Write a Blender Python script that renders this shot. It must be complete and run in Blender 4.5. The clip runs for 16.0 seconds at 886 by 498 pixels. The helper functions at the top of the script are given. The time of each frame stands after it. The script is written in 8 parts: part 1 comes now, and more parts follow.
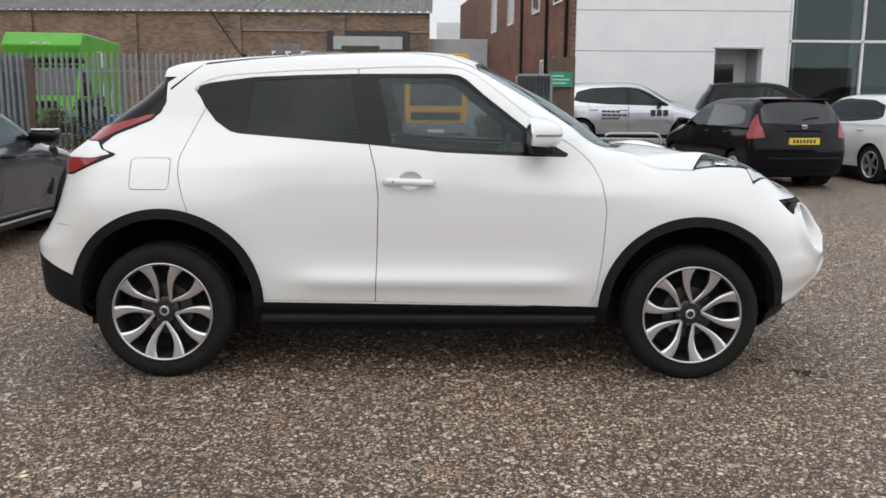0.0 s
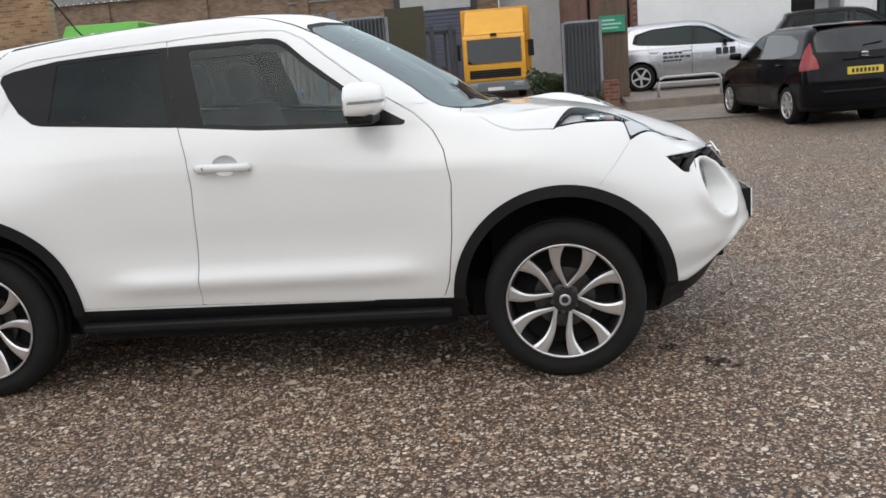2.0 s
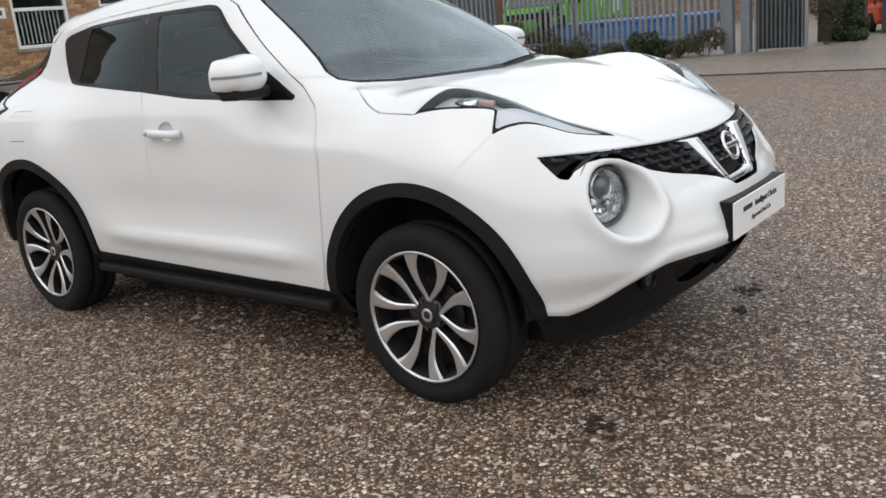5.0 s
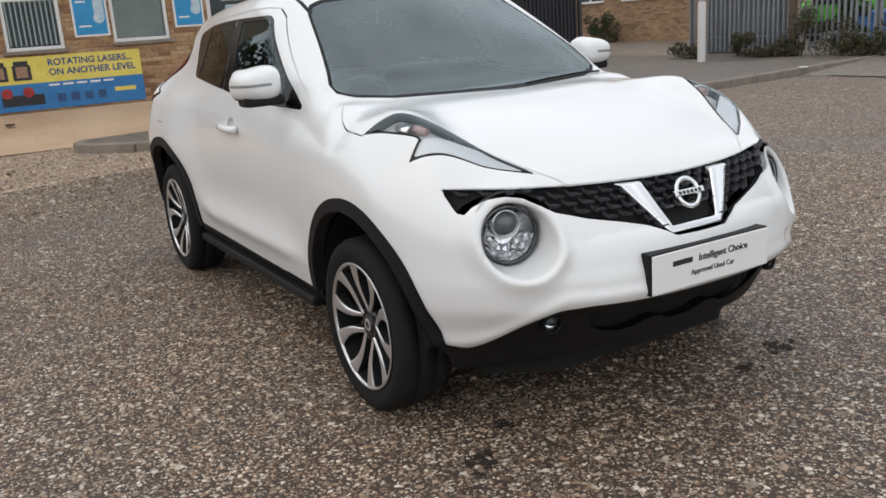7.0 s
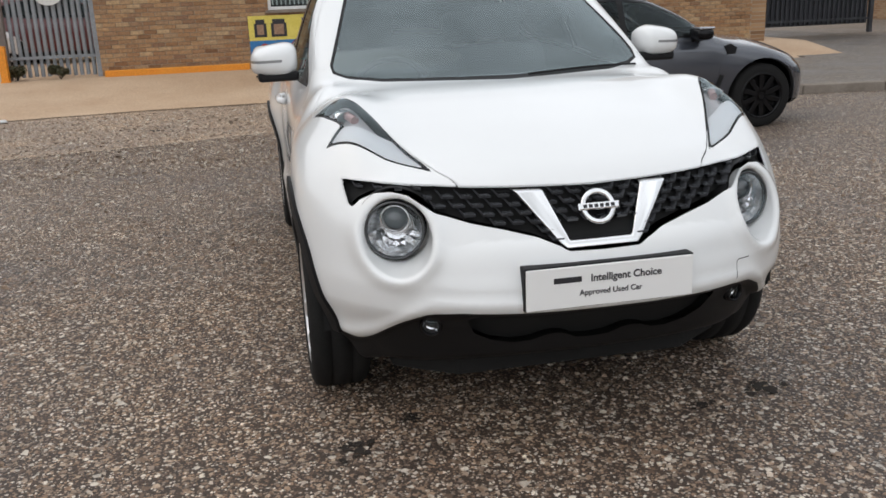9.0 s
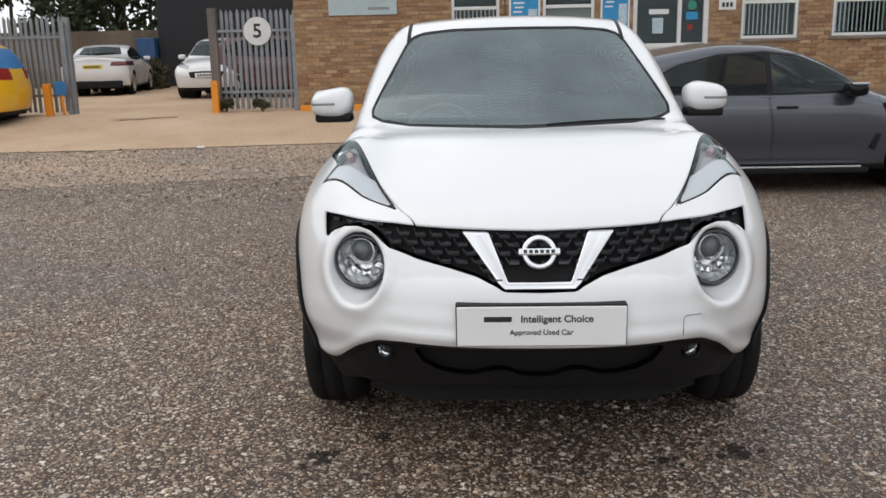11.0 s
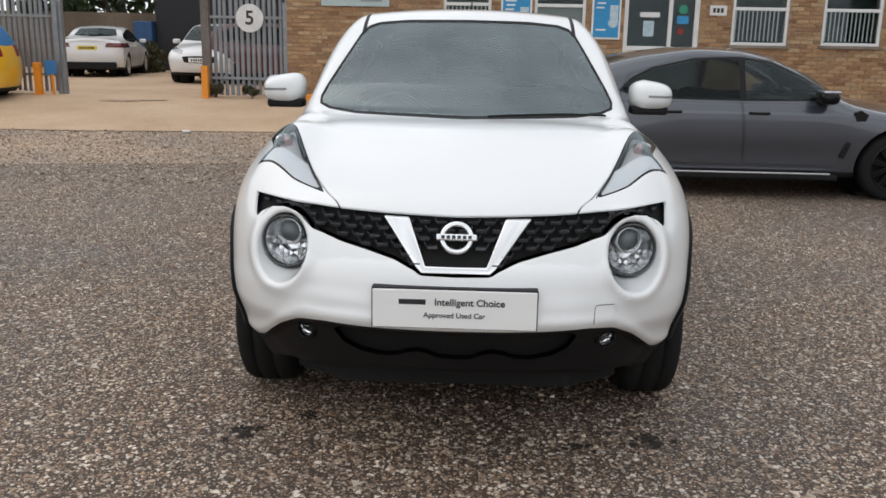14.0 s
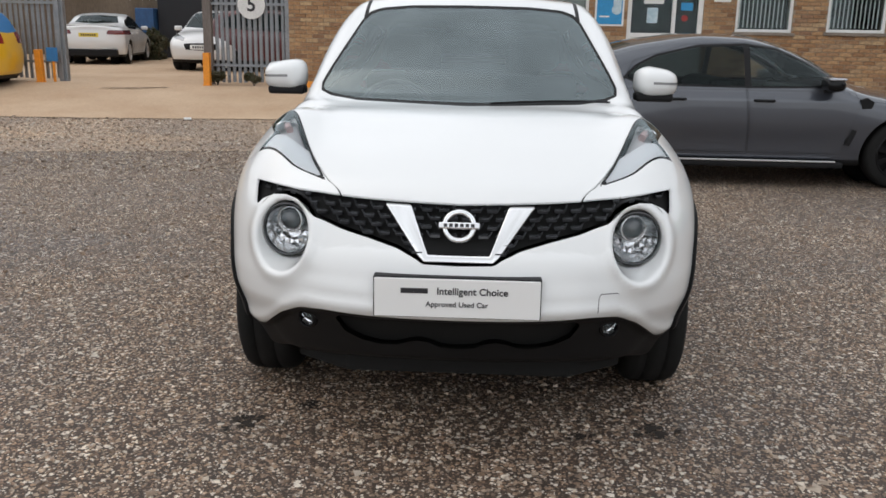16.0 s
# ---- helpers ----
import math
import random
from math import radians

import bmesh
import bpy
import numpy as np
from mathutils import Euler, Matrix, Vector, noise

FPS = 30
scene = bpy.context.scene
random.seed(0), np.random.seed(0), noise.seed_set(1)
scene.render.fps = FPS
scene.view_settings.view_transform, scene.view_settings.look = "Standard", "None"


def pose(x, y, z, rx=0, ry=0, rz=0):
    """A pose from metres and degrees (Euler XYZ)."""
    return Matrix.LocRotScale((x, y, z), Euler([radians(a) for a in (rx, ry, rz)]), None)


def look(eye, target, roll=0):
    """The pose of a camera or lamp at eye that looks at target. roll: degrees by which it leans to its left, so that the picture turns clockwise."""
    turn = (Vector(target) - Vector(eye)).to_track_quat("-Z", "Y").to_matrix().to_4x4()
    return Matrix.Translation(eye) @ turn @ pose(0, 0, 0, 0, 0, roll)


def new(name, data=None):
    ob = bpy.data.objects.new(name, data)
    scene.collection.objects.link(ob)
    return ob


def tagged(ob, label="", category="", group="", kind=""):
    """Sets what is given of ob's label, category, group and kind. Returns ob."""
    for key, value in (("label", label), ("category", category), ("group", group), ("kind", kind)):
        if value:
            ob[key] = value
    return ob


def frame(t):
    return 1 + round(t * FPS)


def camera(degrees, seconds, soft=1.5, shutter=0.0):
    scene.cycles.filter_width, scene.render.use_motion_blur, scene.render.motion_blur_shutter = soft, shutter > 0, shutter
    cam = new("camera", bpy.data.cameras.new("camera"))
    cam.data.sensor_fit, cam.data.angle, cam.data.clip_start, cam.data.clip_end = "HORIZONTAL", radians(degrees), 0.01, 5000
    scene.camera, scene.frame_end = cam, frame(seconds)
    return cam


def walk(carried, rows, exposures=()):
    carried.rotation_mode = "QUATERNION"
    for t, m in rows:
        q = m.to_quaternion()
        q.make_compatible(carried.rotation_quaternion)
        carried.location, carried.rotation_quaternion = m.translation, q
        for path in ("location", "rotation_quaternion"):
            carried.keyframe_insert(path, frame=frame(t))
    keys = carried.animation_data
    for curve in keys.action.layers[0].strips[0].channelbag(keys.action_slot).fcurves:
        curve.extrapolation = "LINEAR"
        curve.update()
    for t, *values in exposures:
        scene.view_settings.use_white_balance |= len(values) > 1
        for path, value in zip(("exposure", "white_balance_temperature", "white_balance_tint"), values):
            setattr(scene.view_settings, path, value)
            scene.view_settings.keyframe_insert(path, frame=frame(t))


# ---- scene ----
cam = camera(53.9, 16.0, soft=1.6, shutter=0.0)
PATH = [
    (0, (0.019, -4.9, 1.323), (0.042, -2.929, 0.987), 0.4),
    (0.5, (0.254, -4.827, 1.32), (0.269, -2.853, 1.0), -0.8),
    (1, (0.514, -4.673, 1.305), (0.517, -2.698, 0.989), -1.7),
    (1.5, (0.8, -4.431, 1.291), (0.725, -2.467, 0.92), -3.6),
    (2, (1.183, -4.264, 1.295), (0.954, -2.322, 0.877), -4.6),
    (2.5, (1.495, -4.037, 1.273), (1.115, -2.125, 0.822), -4.7),
    (3, (1.866, -3.86, 1.285), (1.275, -2.007, 0.821), -6.0),
    (3.5, (2.228, -3.664, 1.3), (1.462, -1.879, 0.825), -6.0),
    (4, (2.528, -3.417, 1.298), (1.599, -1.72, 0.791), -7.0),
    (4.5, (2.913, -3.229, 1.32), (1.808, -1.648, 0.793), -7.1),
    (4.7, (3.008, -3.143, 1.297), (1.855, -1.593, 0.779), -6.5),
    (6.8, (3.904, -2.185, 1.373), (2.27, -1.151, 0.861), -3.7),
    (7, (4.016, -2.1, 1.381), (2.345, -1.127, 0.871), -4.0),
    (7.5, (4.196, -1.881, 1.415), (2.461, -1.017, 0.92), -3.0),
    (8, (4.242, -1.616, 1.389), (2.459, -0.866, 0.88), -2.2),
    (8.2, (4.284, -1.501, 1.387), (2.481, -0.811, 0.866), -2.2),
    (10.3, (4.582, -0.288, 1.422), (2.647, -0.326, 0.914), -2.0),
    (10.5, (4.611, -0.252, 1.414), (2.673, -0.312, 0.923), -1.9),
    (11, (4.714, -0.194, 1.414), (2.766, -0.274, 0.967), -1.2),
    (11.5, (4.746, -0.046, 1.402), (2.797, -0.132, 0.962), 0.3),
    (12, (4.772, 0.047, 1.396), (2.828, -0.057, 0.937), 0.1),
    (12.5, (4.776, 0.053, 1.39), (2.836, -0.047, 0.916), 0.3),
    (13, (4.785, 0.057, 1.389), (2.845, -0.027, 0.912), 0.9),
    (13.5, (4.785, 0.052, 1.389), (2.842, -0.022, 0.918), 1.1),
    (14, (4.782, 0.057, 1.391), (2.836, -0.014, 0.935), 1.1),
    (14.5, (4.777, 0.055, 1.389), (2.831, -0.012, 0.935), 1.2),
    (15, (4.769, 0.058, 1.388), (2.825, -0.011, 0.921), 1.5),
    (15.5, (4.765, 0.057, 1.388), (2.823, -0.013, 0.912), 1.5),
    (16, (4.75, 0.056, 1.385), (2.811, -0.02, 0.902), 1.1),
]
walk(cam, [(t, look(eye, target, roll)) for t, eye, target, roll in PATH], exposures=[(0, 0.06), (4.5, 0.04), (7, -0.07), (16, -0.08)])

# ---- light: an overcast day ----
world = bpy.data.worlds.new("overcast")
scene.world = world
world.use_nodes = True
wn = world.node_tree.nodes
wl = world.node_tree.links
sky = wn.new("ShaderNodeTexSky")
sky.sky_type = "NISHITA"
sky.sun_disc = False
sky.sun_elevation = radians(48)
sky.sun_rotation = radians(200)
sky.air_density = 1.0
sky.dust_density = 6.0
veil = wn.new("ShaderNodeMixRGB")
veil.inputs[0].default_value = 0.86
veil.inputs[2].default_value = (8.6, 8.9, 9.3, 1)
wl.new(sky.outputs[0], veil.inputs[1])
# soft uneven cloud
cloud = wn.new("ShaderNodeTexNoise")
cloud.inputs["Scale"].default_value = 2.2
cloud.inputs["Detail"].default_value = 5.0
shade = wn.new("ShaderNodeMapRange")
shade.inputs[1].default_value, shade.inputs[2].default_value = 0.3, 0.7
shade.inputs[3].default_value, shade.inputs[4].default_value = 0.62, 1.34
place = wn.new("ShaderNodeTexCoord")
wl.new(place.outputs["Generated"], cloud.inputs["Vector"])
wl.new(cloud.outputs[0], shade.inputs[0])
dapple = wn.new("ShaderNodeMixRGB")
dapple.blend_type = "MULTIPLY"
dapple.inputs[0].default_value = 1.0
wl.new(veil.outputs[0], dapple.inputs[1])
wl.new(shade.outputs[0], dapple.inputs[2])
wl.new(dapple.outputs[0], wn["Background"].inputs[0])
wn["Background"].inputs[1].default_value = 0.131
sun_data = bpy.data.lights.new("sun", "SUN")
sun_data.energy = 0.62
sun_data.angle = radians(150)
sun_data.color = (1.0, 0.97, 0.93)
sun = new("sun", sun_data)
sun.matrix_world = look((11, -9, 7), (0, 0, 0))

# ---- small tools ----
def mesh_of(name, verts, faces, smooth=False):
    me = bpy.data.meshes.new(name)
    me.from_pydata([tuple(map(float, v)) for v in verts], [], [tuple(map(int, f)) for f in faces])
    if smooth:
        me.polygons.foreach_set("use_smooth", [True] * len(me.polygons))
    me.update()
    return me


def holder(name, m=None, **tags):
    """An empty that carries the parts of a thing."""
    ob = new(name)
    ob.empty_display_size = 0.2
    if m is not None:
        ob.matrix_basis = m
    return tagged(ob, **tags)


def part(name, bm, material, parent=None, label="", smooth=False, m=None):
    me = bpy.data.meshes.new(name)
    if smooth:
        for f in bm.faces:
            f.smooth = True
    bm.to_mesh(me)
    bm.free()
    return put(name, me, material, parent, label, m)


def put(name, me, material, parent=None, label="", m=None):
    if material is not None and not me.materials:
        me.materials.append(material)
    ob = new(name, me)
    ob.parent = parent
    if m is not None:
        ob.matrix_basis = m
    return tagged(ob, label=label)


def b_box(x0, x1, y0, y1, z0, z1, bevel=0.0, bm=None, seg=2):
    own = bmesh.new()
    bmesh.ops.create_cube(own, size=1)
    bmesh.ops.scale(own, vec=(x1 - x0, y1 - y0, z1 - z0), verts=own.verts)
    bmesh.ops.translate(own, vec=((x0 + x1) / 2, (y0 + y1) / 2, (z0 + z1) / 2), verts=own.verts)
    if bevel:
        bmesh.ops.bevel(own, geom=own.edges[:], offset=bevel, segments=seg, affect="EDGES", profile=0.5)
    return joined(bm, own)


def joined(bm, own):
    """Adds own to bm, when there is one."""
    if bm is None:
        return own
    me = bpy.data.meshes.new("tmp")
    own.to_mesh(me)
    own.free()
    bm.from_mesh(me)
    bpy.data.meshes.remove(me)
    return bm


def b_prism(points, lo, hi, axis="z", bevel=0.0, bm=None):
    """A polygon pushed out along an axis. points: the two other coordinates in xyz order."""
    own = bmesh.new()

    def place(a, b, c):
        return {"x": (c, a, b), "y": (a, c, b), "z": (a, b, c)}[axis]
    v0 = [own.verts.new(place(a, b, lo)) for a, b in points]
    v1 = [own.verts.new(place(a, b, hi)) for a, b in points]
    n = len(points)
    own.faces.new(v0)
    own.faces.new(v1)
    for i in range(n):
        own.faces.new((v0[i], v0[(i + 1) % n], v1[(i + 1) % n], v1[i]))
    bmesh.ops.recalc_face_normals(own, faces=own.faces[:])
    if bevel:
        bmesh.ops.bevel(own, geom=own.edges[:], offset=bevel, segments=2, affect="EDGES", profile=0.5)
    return joined(bm, own)


def b_cyl(r, lo, hi, axis="z", at=(0, 0), seg=24, r2=None, bevel=0.0, bm=None):
    own = bmesh.new()
    bmesh.ops.create_cone(own, cap_ends=True, segments=seg, radius1=r, radius2=r if r2 is None else r2, depth=hi - lo)
    turn = {"z": Matrix(), "x": Matrix.Rotation(radians(90), 4, "Y"), "y": Matrix.Rotation(radians(-90), 4, "X")}[axis]
    mid = (lo + hi) / 2
    off = {"z": (at[0], at[1], mid), "x": (mid, at[0], at[1]), "y": (at[0], mid, at[1])}[axis]
    bmesh.ops.transform(own, matrix=Matrix.Translation(off) @ turn, verts=own.verts)
    if bevel:
        ends = [e for e in own.edges if abs(e.calc_face_angle(0)) > 1.0]
        bmesh.ops.bevel(own, geom=ends, offset=bevel, segments=2, affect="EDGES", profile=0.5)
    return joined(bm, own)


def b_spin(profile, seg=48, axis="y", bm=None, close=False):
    """A profile of (radius, along) turned about an axis."""
    own = bmesh.new()
    rings = []
    for r, a in profile:
        ring = []
        for i in range(seg):
            t = 2 * math.pi * i / seg
            c, s = r * math.cos(t), r * math.sin(t)
            ring.append(own.verts.new({"y": (c, a, s), "z": (c, s, a), "x": (a, c, s)}[axis]))
        rings.append(ring)
    pairs = list(zip(rings, rings[1:])) + ([(rings[-1], rings[0])] if close else [])
    for p, q in pairs:
        for i in range(seg):
            own.faces.new((p[i], p[(i + 1) % seg], q[(i + 1) % seg], q[i]))
    bmesh.ops.recalc_face_normals(own, faces=own.faces[:])
    return joined(bm, own)


def b_tube(points, r, seg=8, bm=None):
    """A round bar along a line of points."""
    own = bmesh.new()
    pts = [Vector(p) for p in points]
    rings = []
    for i, p in enumerate(pts):
        d = (pts[min(i + 1, len(pts) - 1)] - pts[max(i - 1, 0)]).normalized()
        a = d.cross(Vector((0, 0, 1)) if abs(d.z) < 0.9 else Vector((1, 0, 0))).normalized()
        b = d.cross(a)
        rings.append([own.verts.new(p + r * (math.cos(2 * math.pi * k / seg) * a + math.sin(2 * math.pi * k / seg) * b)) for k in range(seg)])
    for p, q in zip(rings, rings[1:]):
        for k in range(seg):
            own.faces.new((p[k], p[(k + 1) % seg], q[(k + 1) % seg], q[k]))
    own.faces.new(rings[0])
    own.faces.new(rings[-1])
    bmesh.ops.recalc_face_normals(own, faces=own.faces[:])
    return joined(bm, own)


def writing(name, words, size, material, parent, m, label="", bold=0.0, extrude=0.001, align="CENTER"):
    """Letters as a mesh, from the built-in font."""
    cu = bpy.data.curves.new(name, "FONT")
    cu.body, cu.size, cu.align_x, cu.align_y, cu.extrude, cu.offset = words, size, align, "CENTER", extrude, bold
    tmp = bpy.data.objects.new(name, cu)
    me = bpy.data.meshes.new_from_object(tmp)
    bpy.data.objects.remove(tmp)
    me.materials.clear()
    return put(name, me, material, parent, label, m)


# ---- materials ----
def shader(name, base=(0.5, 0.5, 0.5), rough=0.5, metal=0.0, coat=0.0, spec=0.5, emit=None):
    mt = bpy.data.materials.new(name)
    mt.use_nodes = True
    b = mt.node_tree.nodes["Principled BSDF"]
    b.inputs["Base Color"].default_value = (*base, 1)
    b.inputs["Roughness"].default_value = rough
    b.inputs["Metallic"].default_value = metal
    b.inputs["Coat Weight"].default_value = coat
    b.inputs["Coat Roughness"].default_value = 0.03
    b.inputs["Specular IOR Level"].default_value = spec
    if emit:
        b.inputs["Emission Color"].default_value = (*emit[:3], 1)
        b.inputs["Emission Strength"].default_value = emit[3]
    return mt


def node(mt, kind, **sets):
    n = mt.node_tree.nodes.new(kind)
    for k, v in sets.items():
        if k in n.inputs:
            n.inputs[k].default_value = v
    return n


def coords(mt, scale=(1, 1, 1)):
    tc = node(mt, "ShaderNodeTexCoord")
    mp = node(mt, "ShaderNodeMapping")
    mp.inputs["Scale"].default_value = scale
    mt.node_tree.links.new(tc.outputs["Object"], mp.inputs["Vector"])
    return mp.outputs[0]


def ramp(mt, fac, stops):
    r = node(mt, "ShaderNodeValToRGB")
    el = r.color_ramp.elements
    while len(el) < len(stops):
        el.new(0.5)
    for e, (p, c) in zip(el, stops):
        e.position, e.color = p, (*c, 1) if len(c) == 3 else c
    mt.node_tree.links.new(fac, r.inputs[0])
    return r.outputs[0]


def mixed(mt, fac, a, b, mode="MIX"):
    n = node(mt, "ShaderNodeMixRGB")
    n.blend_type = mode
    lk = mt.node_tree.links
    for i, v in enumerate((fac, a, b)):
        if isinstance(v, (int, float)):
            n.inputs[i].default_value = v
        elif isinstance(v, tuple):
            n.inputs[i].default_value = (*v, 1)
        else:
            lk.new(v, n.inputs[i])
    return n.outputs[0]


def worn(name, a, b, scale=3.0, rough=(0.5, 0.8), metal=0.0, grain=60.0, bump=0.15, stretch=(1, 1, 1), coat=0.0, depth=0.004, vary=(0.75, 1.1)):
    """A surface that varies at two scales between two colours, with fine relief."""
    mt = shader(name, a, rough[0], metal, coat)
    lk = mt.node_tree.links
    b_ = mt.node_tree.nodes["Principled BSDF"]
    vec = coords(mt, stretch)
    big = node(mt, "ShaderNodeTexNoise", Scale=scale, Detail=6.0, Roughness=0.6)
    fine = node(mt, "ShaderNodeTexNoise", Scale=grain, Detail=4.0)
    lk.new(vec, big.inputs["Vector"])
    lk.new(vec, fine.inputs["Vector"])
    c1 = ramp(mt, big.outputs[0], [(0.3, a), (0.7, b)])
    c2 = ramp(mt, fine.outputs[0], [(0.3, (vary[0],) * 3), (0.7, (vary[1],) * 3)])
    lk.new(mixed(mt, 1.0, c1, c2, "MULTIPLY"), b_.inputs["Base Color"])
    rr = node(mt, "ShaderNodeMapRange")
    rr.inputs[3].default_value, rr.inputs[4].default_value = rough
    lk.new(big.outputs[0], rr.inputs[0])
    lk.new(rr.outputs[0], b_.inputs["Roughness"])
    bp = node(mt, "ShaderNodeBump", Strength=bump, Distance=depth)
    lk.new(fine.outputs[0], bp.inputs["Height"])
    lk.new(bp.outputs[0], b_.inputs["Normal"])
    return mt


def glassy(name, tint, clear, rough=0.0, ior=1.6):
    """Car glass: a clear sheet that keeps some tint, with a glossy face."""
    mt = bpy.data.materials.new(name)
    mt.use_nodes = True
    nt = mt.node_tree
    nt.nodes.remove(nt.nodes["Principled BSDF"])
    out = nt.nodes["Material Output"]
    tr = node(mt, "ShaderNodeBsdfTransparent", Color=(*[t * clear for t in tint], 1))
    gl = node(mt, "ShaderNodeBsdfGlossy", Color=(0.84, 0.97, 1.0, 1), Roughness=rough)
    fr = node(mt, "ShaderNodeFresnel", IOR=ior)
    mx = node(mt, "ShaderNodeMixShader")
    nt.links.new(fr.outputs[0], mx.inputs[0])
    nt.links.new(tr.outputs[0], mx.inputs[1])
    nt.links.new(gl.outputs[0], mx.inputs[2])
    nt.links.new(mx.outputs[0], out.inputs[0])
    return mt


def gravelly(name, palette, pale, cell=85.0, dirt=(0.055, 0.048, 0.042), bump=0.9, patch=(0.75, 1.12), filled=0.45, rough=(0.42, 0.72)):
    """Stones of mixed size and colour pressed into a brown binder; filled is the share of cells that stay binder."""
    mt = shader(name, (0.15, 0.13, 0.12), 0.75, spec=0.6)
    lk = mt.node_tree.links
    b_ = mt.node_tree.nodes["Principled BSDF"]
    vec = coords(mt)
    warp = node(mt, "ShaderNodeTexNoise", Scale=55.0, Detail=3.0)
    lk.new(vec, warp.inputs["Vector"])
    wv = mixed(mt, 0.016, vec, warp.outputs["Color"], "ADD")
    grit = node(mt, "ShaderNodeTexNoise", Scale=cell * 3.0, Detail=3.0, Roughness=0.7)
    lk.new(vec, grit.inputs["Vector"])
    col = mixed(mt, 1.0, dirt, ramp(mt, grit.outputs[0], [(0.33, (0.35,) * 3), (0.5, (1.0,) * 3), (0.68, (2.0,) * 3)]), "MULTIPLY")
    heights = []
    for scale, share in ((cell, filled), (cell * 1.9, filled * 0.75), (cell * 0.55, 0.78)):
        vo = node(mt, "ShaderNodeTexVoronoi", Scale=scale)
        vo.inputs["Randomness"].default_value = 1.0
        lk.new(wv, vo.inputs["Vector"])
        sep = node(mt, "ShaderNodeSeparateColor")
        lk.new(vo.outputs["Color"], sep.inputs[0])
        stone = ramp(mt, sep.outputs[0], palette)
        bright = node(mt, "ShaderNodeMath")
        bright.operation = "GREATER_THAN"
        bright.inputs[1].default_value = 1 - pale
        lk.new(sep.outputs[1], bright.inputs[0])
        stone = mixed(mt, bright.outputs[0], stone, (0.66, 0.60, 0.52))
        stays = node(mt, "ShaderNodeMath")
        stays.operation = "GREATER_THAN"
        stays.inputs[1].default_value = share
        lk.new(sep.outputs[2], stays.inputs[0])
        body = ramp(mt, vo.outputs["Distance"], [(0.40, (1, 1, 1)), (0.47, (0, 0, 0))])
        mask = mixed(mt, 1.0, body, stays.outputs[0], "MULTIPLY")
        col = mixed(mt, mask, col, stone)
        heights.append(mask)
    hi = mixed(mt, 0.5, mixed(mt, 0.5, heights[0], heights[1]), heights[2])
    hi = mixed(mt, 0.25, hi, grit.outputs[0])
    big = node(mt, "ShaderNodeTexNoise", Scale=0.42, Detail=8.0, Roughness=0.66)
    lk.new(vec, big.inputs["Vector"])
    tone = ramp(mt, big.outputs[0], [(0.34, tuple(patch[0] * k for k in (0.97, 0.98, 1.03))), (0.66, tuple(patch[1] * k for k in (1.05, 1.0, 0.92)))])
    col = mixed(mt, 1.0, col, tone, "MULTIPLY")
    clump = node(mt, "ShaderNodeTexNoise", Scale=11.0, Detail=4.0, Roughness=0.7)
    lk.new(vec, clump.inputs["Vector"])
    col = mixed(mt, 1.0, col, ramp(mt, clump.outputs[0], [(0.32, (0.62,) * 3), (0.5, (0.98,) * 3), (0.68, (1.34,) * 3)]), "MULTIPLY")
    lk.new(col, b_.inputs["Base Color"])
    wet = ramp(mt, big.outputs[0], [(0.35, (rough[0],) * 3), (0.65, (rough[1],) * 3)])
    lk.new(wet, b_.inputs["Roughness"])
    bp = node(mt, "ShaderNodeBump", Strength=bump, Distance=0.011)
    lk.new(hi, bp.inputs["Height"])
    lk.new(bp.outputs[0], b_.inputs["Normal"])
    return mt


def bricky(name, tones, mortar, wall="x"):
    """Brick courses on a wall plane; wall names the axis of its normal."""
    mt = shader(name, tones[0], 0.85)
    lk = mt.node_tree.links
    b_ = mt.node_tree.nodes["Principled BSDF"]
    tc = node(mt, "ShaderNodeTexCoord")
    sp = node(mt, "ShaderNodeSeparateXYZ")
    cb = node(mt, "ShaderNodeCombineXYZ")
    lk.new(tc.outputs["Object"], sp.inputs[0])
    lk.new(sp.outputs["Y" if wall == "x" else "X"], cb.inputs[0])
    lk.new(sp.outputs["Z"], cb.inputs[1])
    br = node(mt, "ShaderNodeTexBrick", Scale=1.0)
    br.inputs["Brick Width"].default_value = 0.225
    br.inputs["Row Height"].default_value = 0.075
    br.inputs["Mortar Size"].default_value = 0.006
    br.inputs["Mortar Smooth"].default_value = 0.3
    br.inputs["Bias"].default_value = 0.0
    br.inputs["Color1"].default_value = (0, 0, 0, 1)
    br.inputs["Color2"].default_value = (1, 1, 1, 1)
    br.inputs["Mortar"].default_value = (0.5, 0.5, 0.5, 1)
    lk.new(cb.outputs[0], br.inputs["Vector"])
    col = ramp(mt, br.outputs["Color"], [(i / (len(tones) - 1), c) for i, c in enumerate(tones)])
    col = mixed(mt, br.outputs["Fac"], col, mortar)
    no = node(mt, "ShaderNodeTexNoise", Scale=0.8, Detail=6.0)
    lk.new(tc.outputs["Object"], no.inputs["Vector"])
    col = mixed(mt, 1.0, col, ramp(mt, no.outputs[0], [(0.3, (0.72,) * 3), (0.7, (1.12,) * 3)]), "MULTIPLY")
    lk.new(col, b_.inputs["Base Color"])
    fi = node(mt, "ShaderNodeTexNoise", Scale=90.0, Detail=3.0)
    lk.new(tc.outputs["Object"], fi.inputs["Vector"])
    h = mixed(mt, 0.25, br.outputs["Fac"], fi.outputs[0])
    bp = node(mt, "ShaderNodeBump", Strength=0.6, Distance=0.008)
    bp.invert = True
    lk.new(h, bp.inputs["Height"])
    lk.new(bp.outputs[0], b_.inputs["Normal"])
    return mt


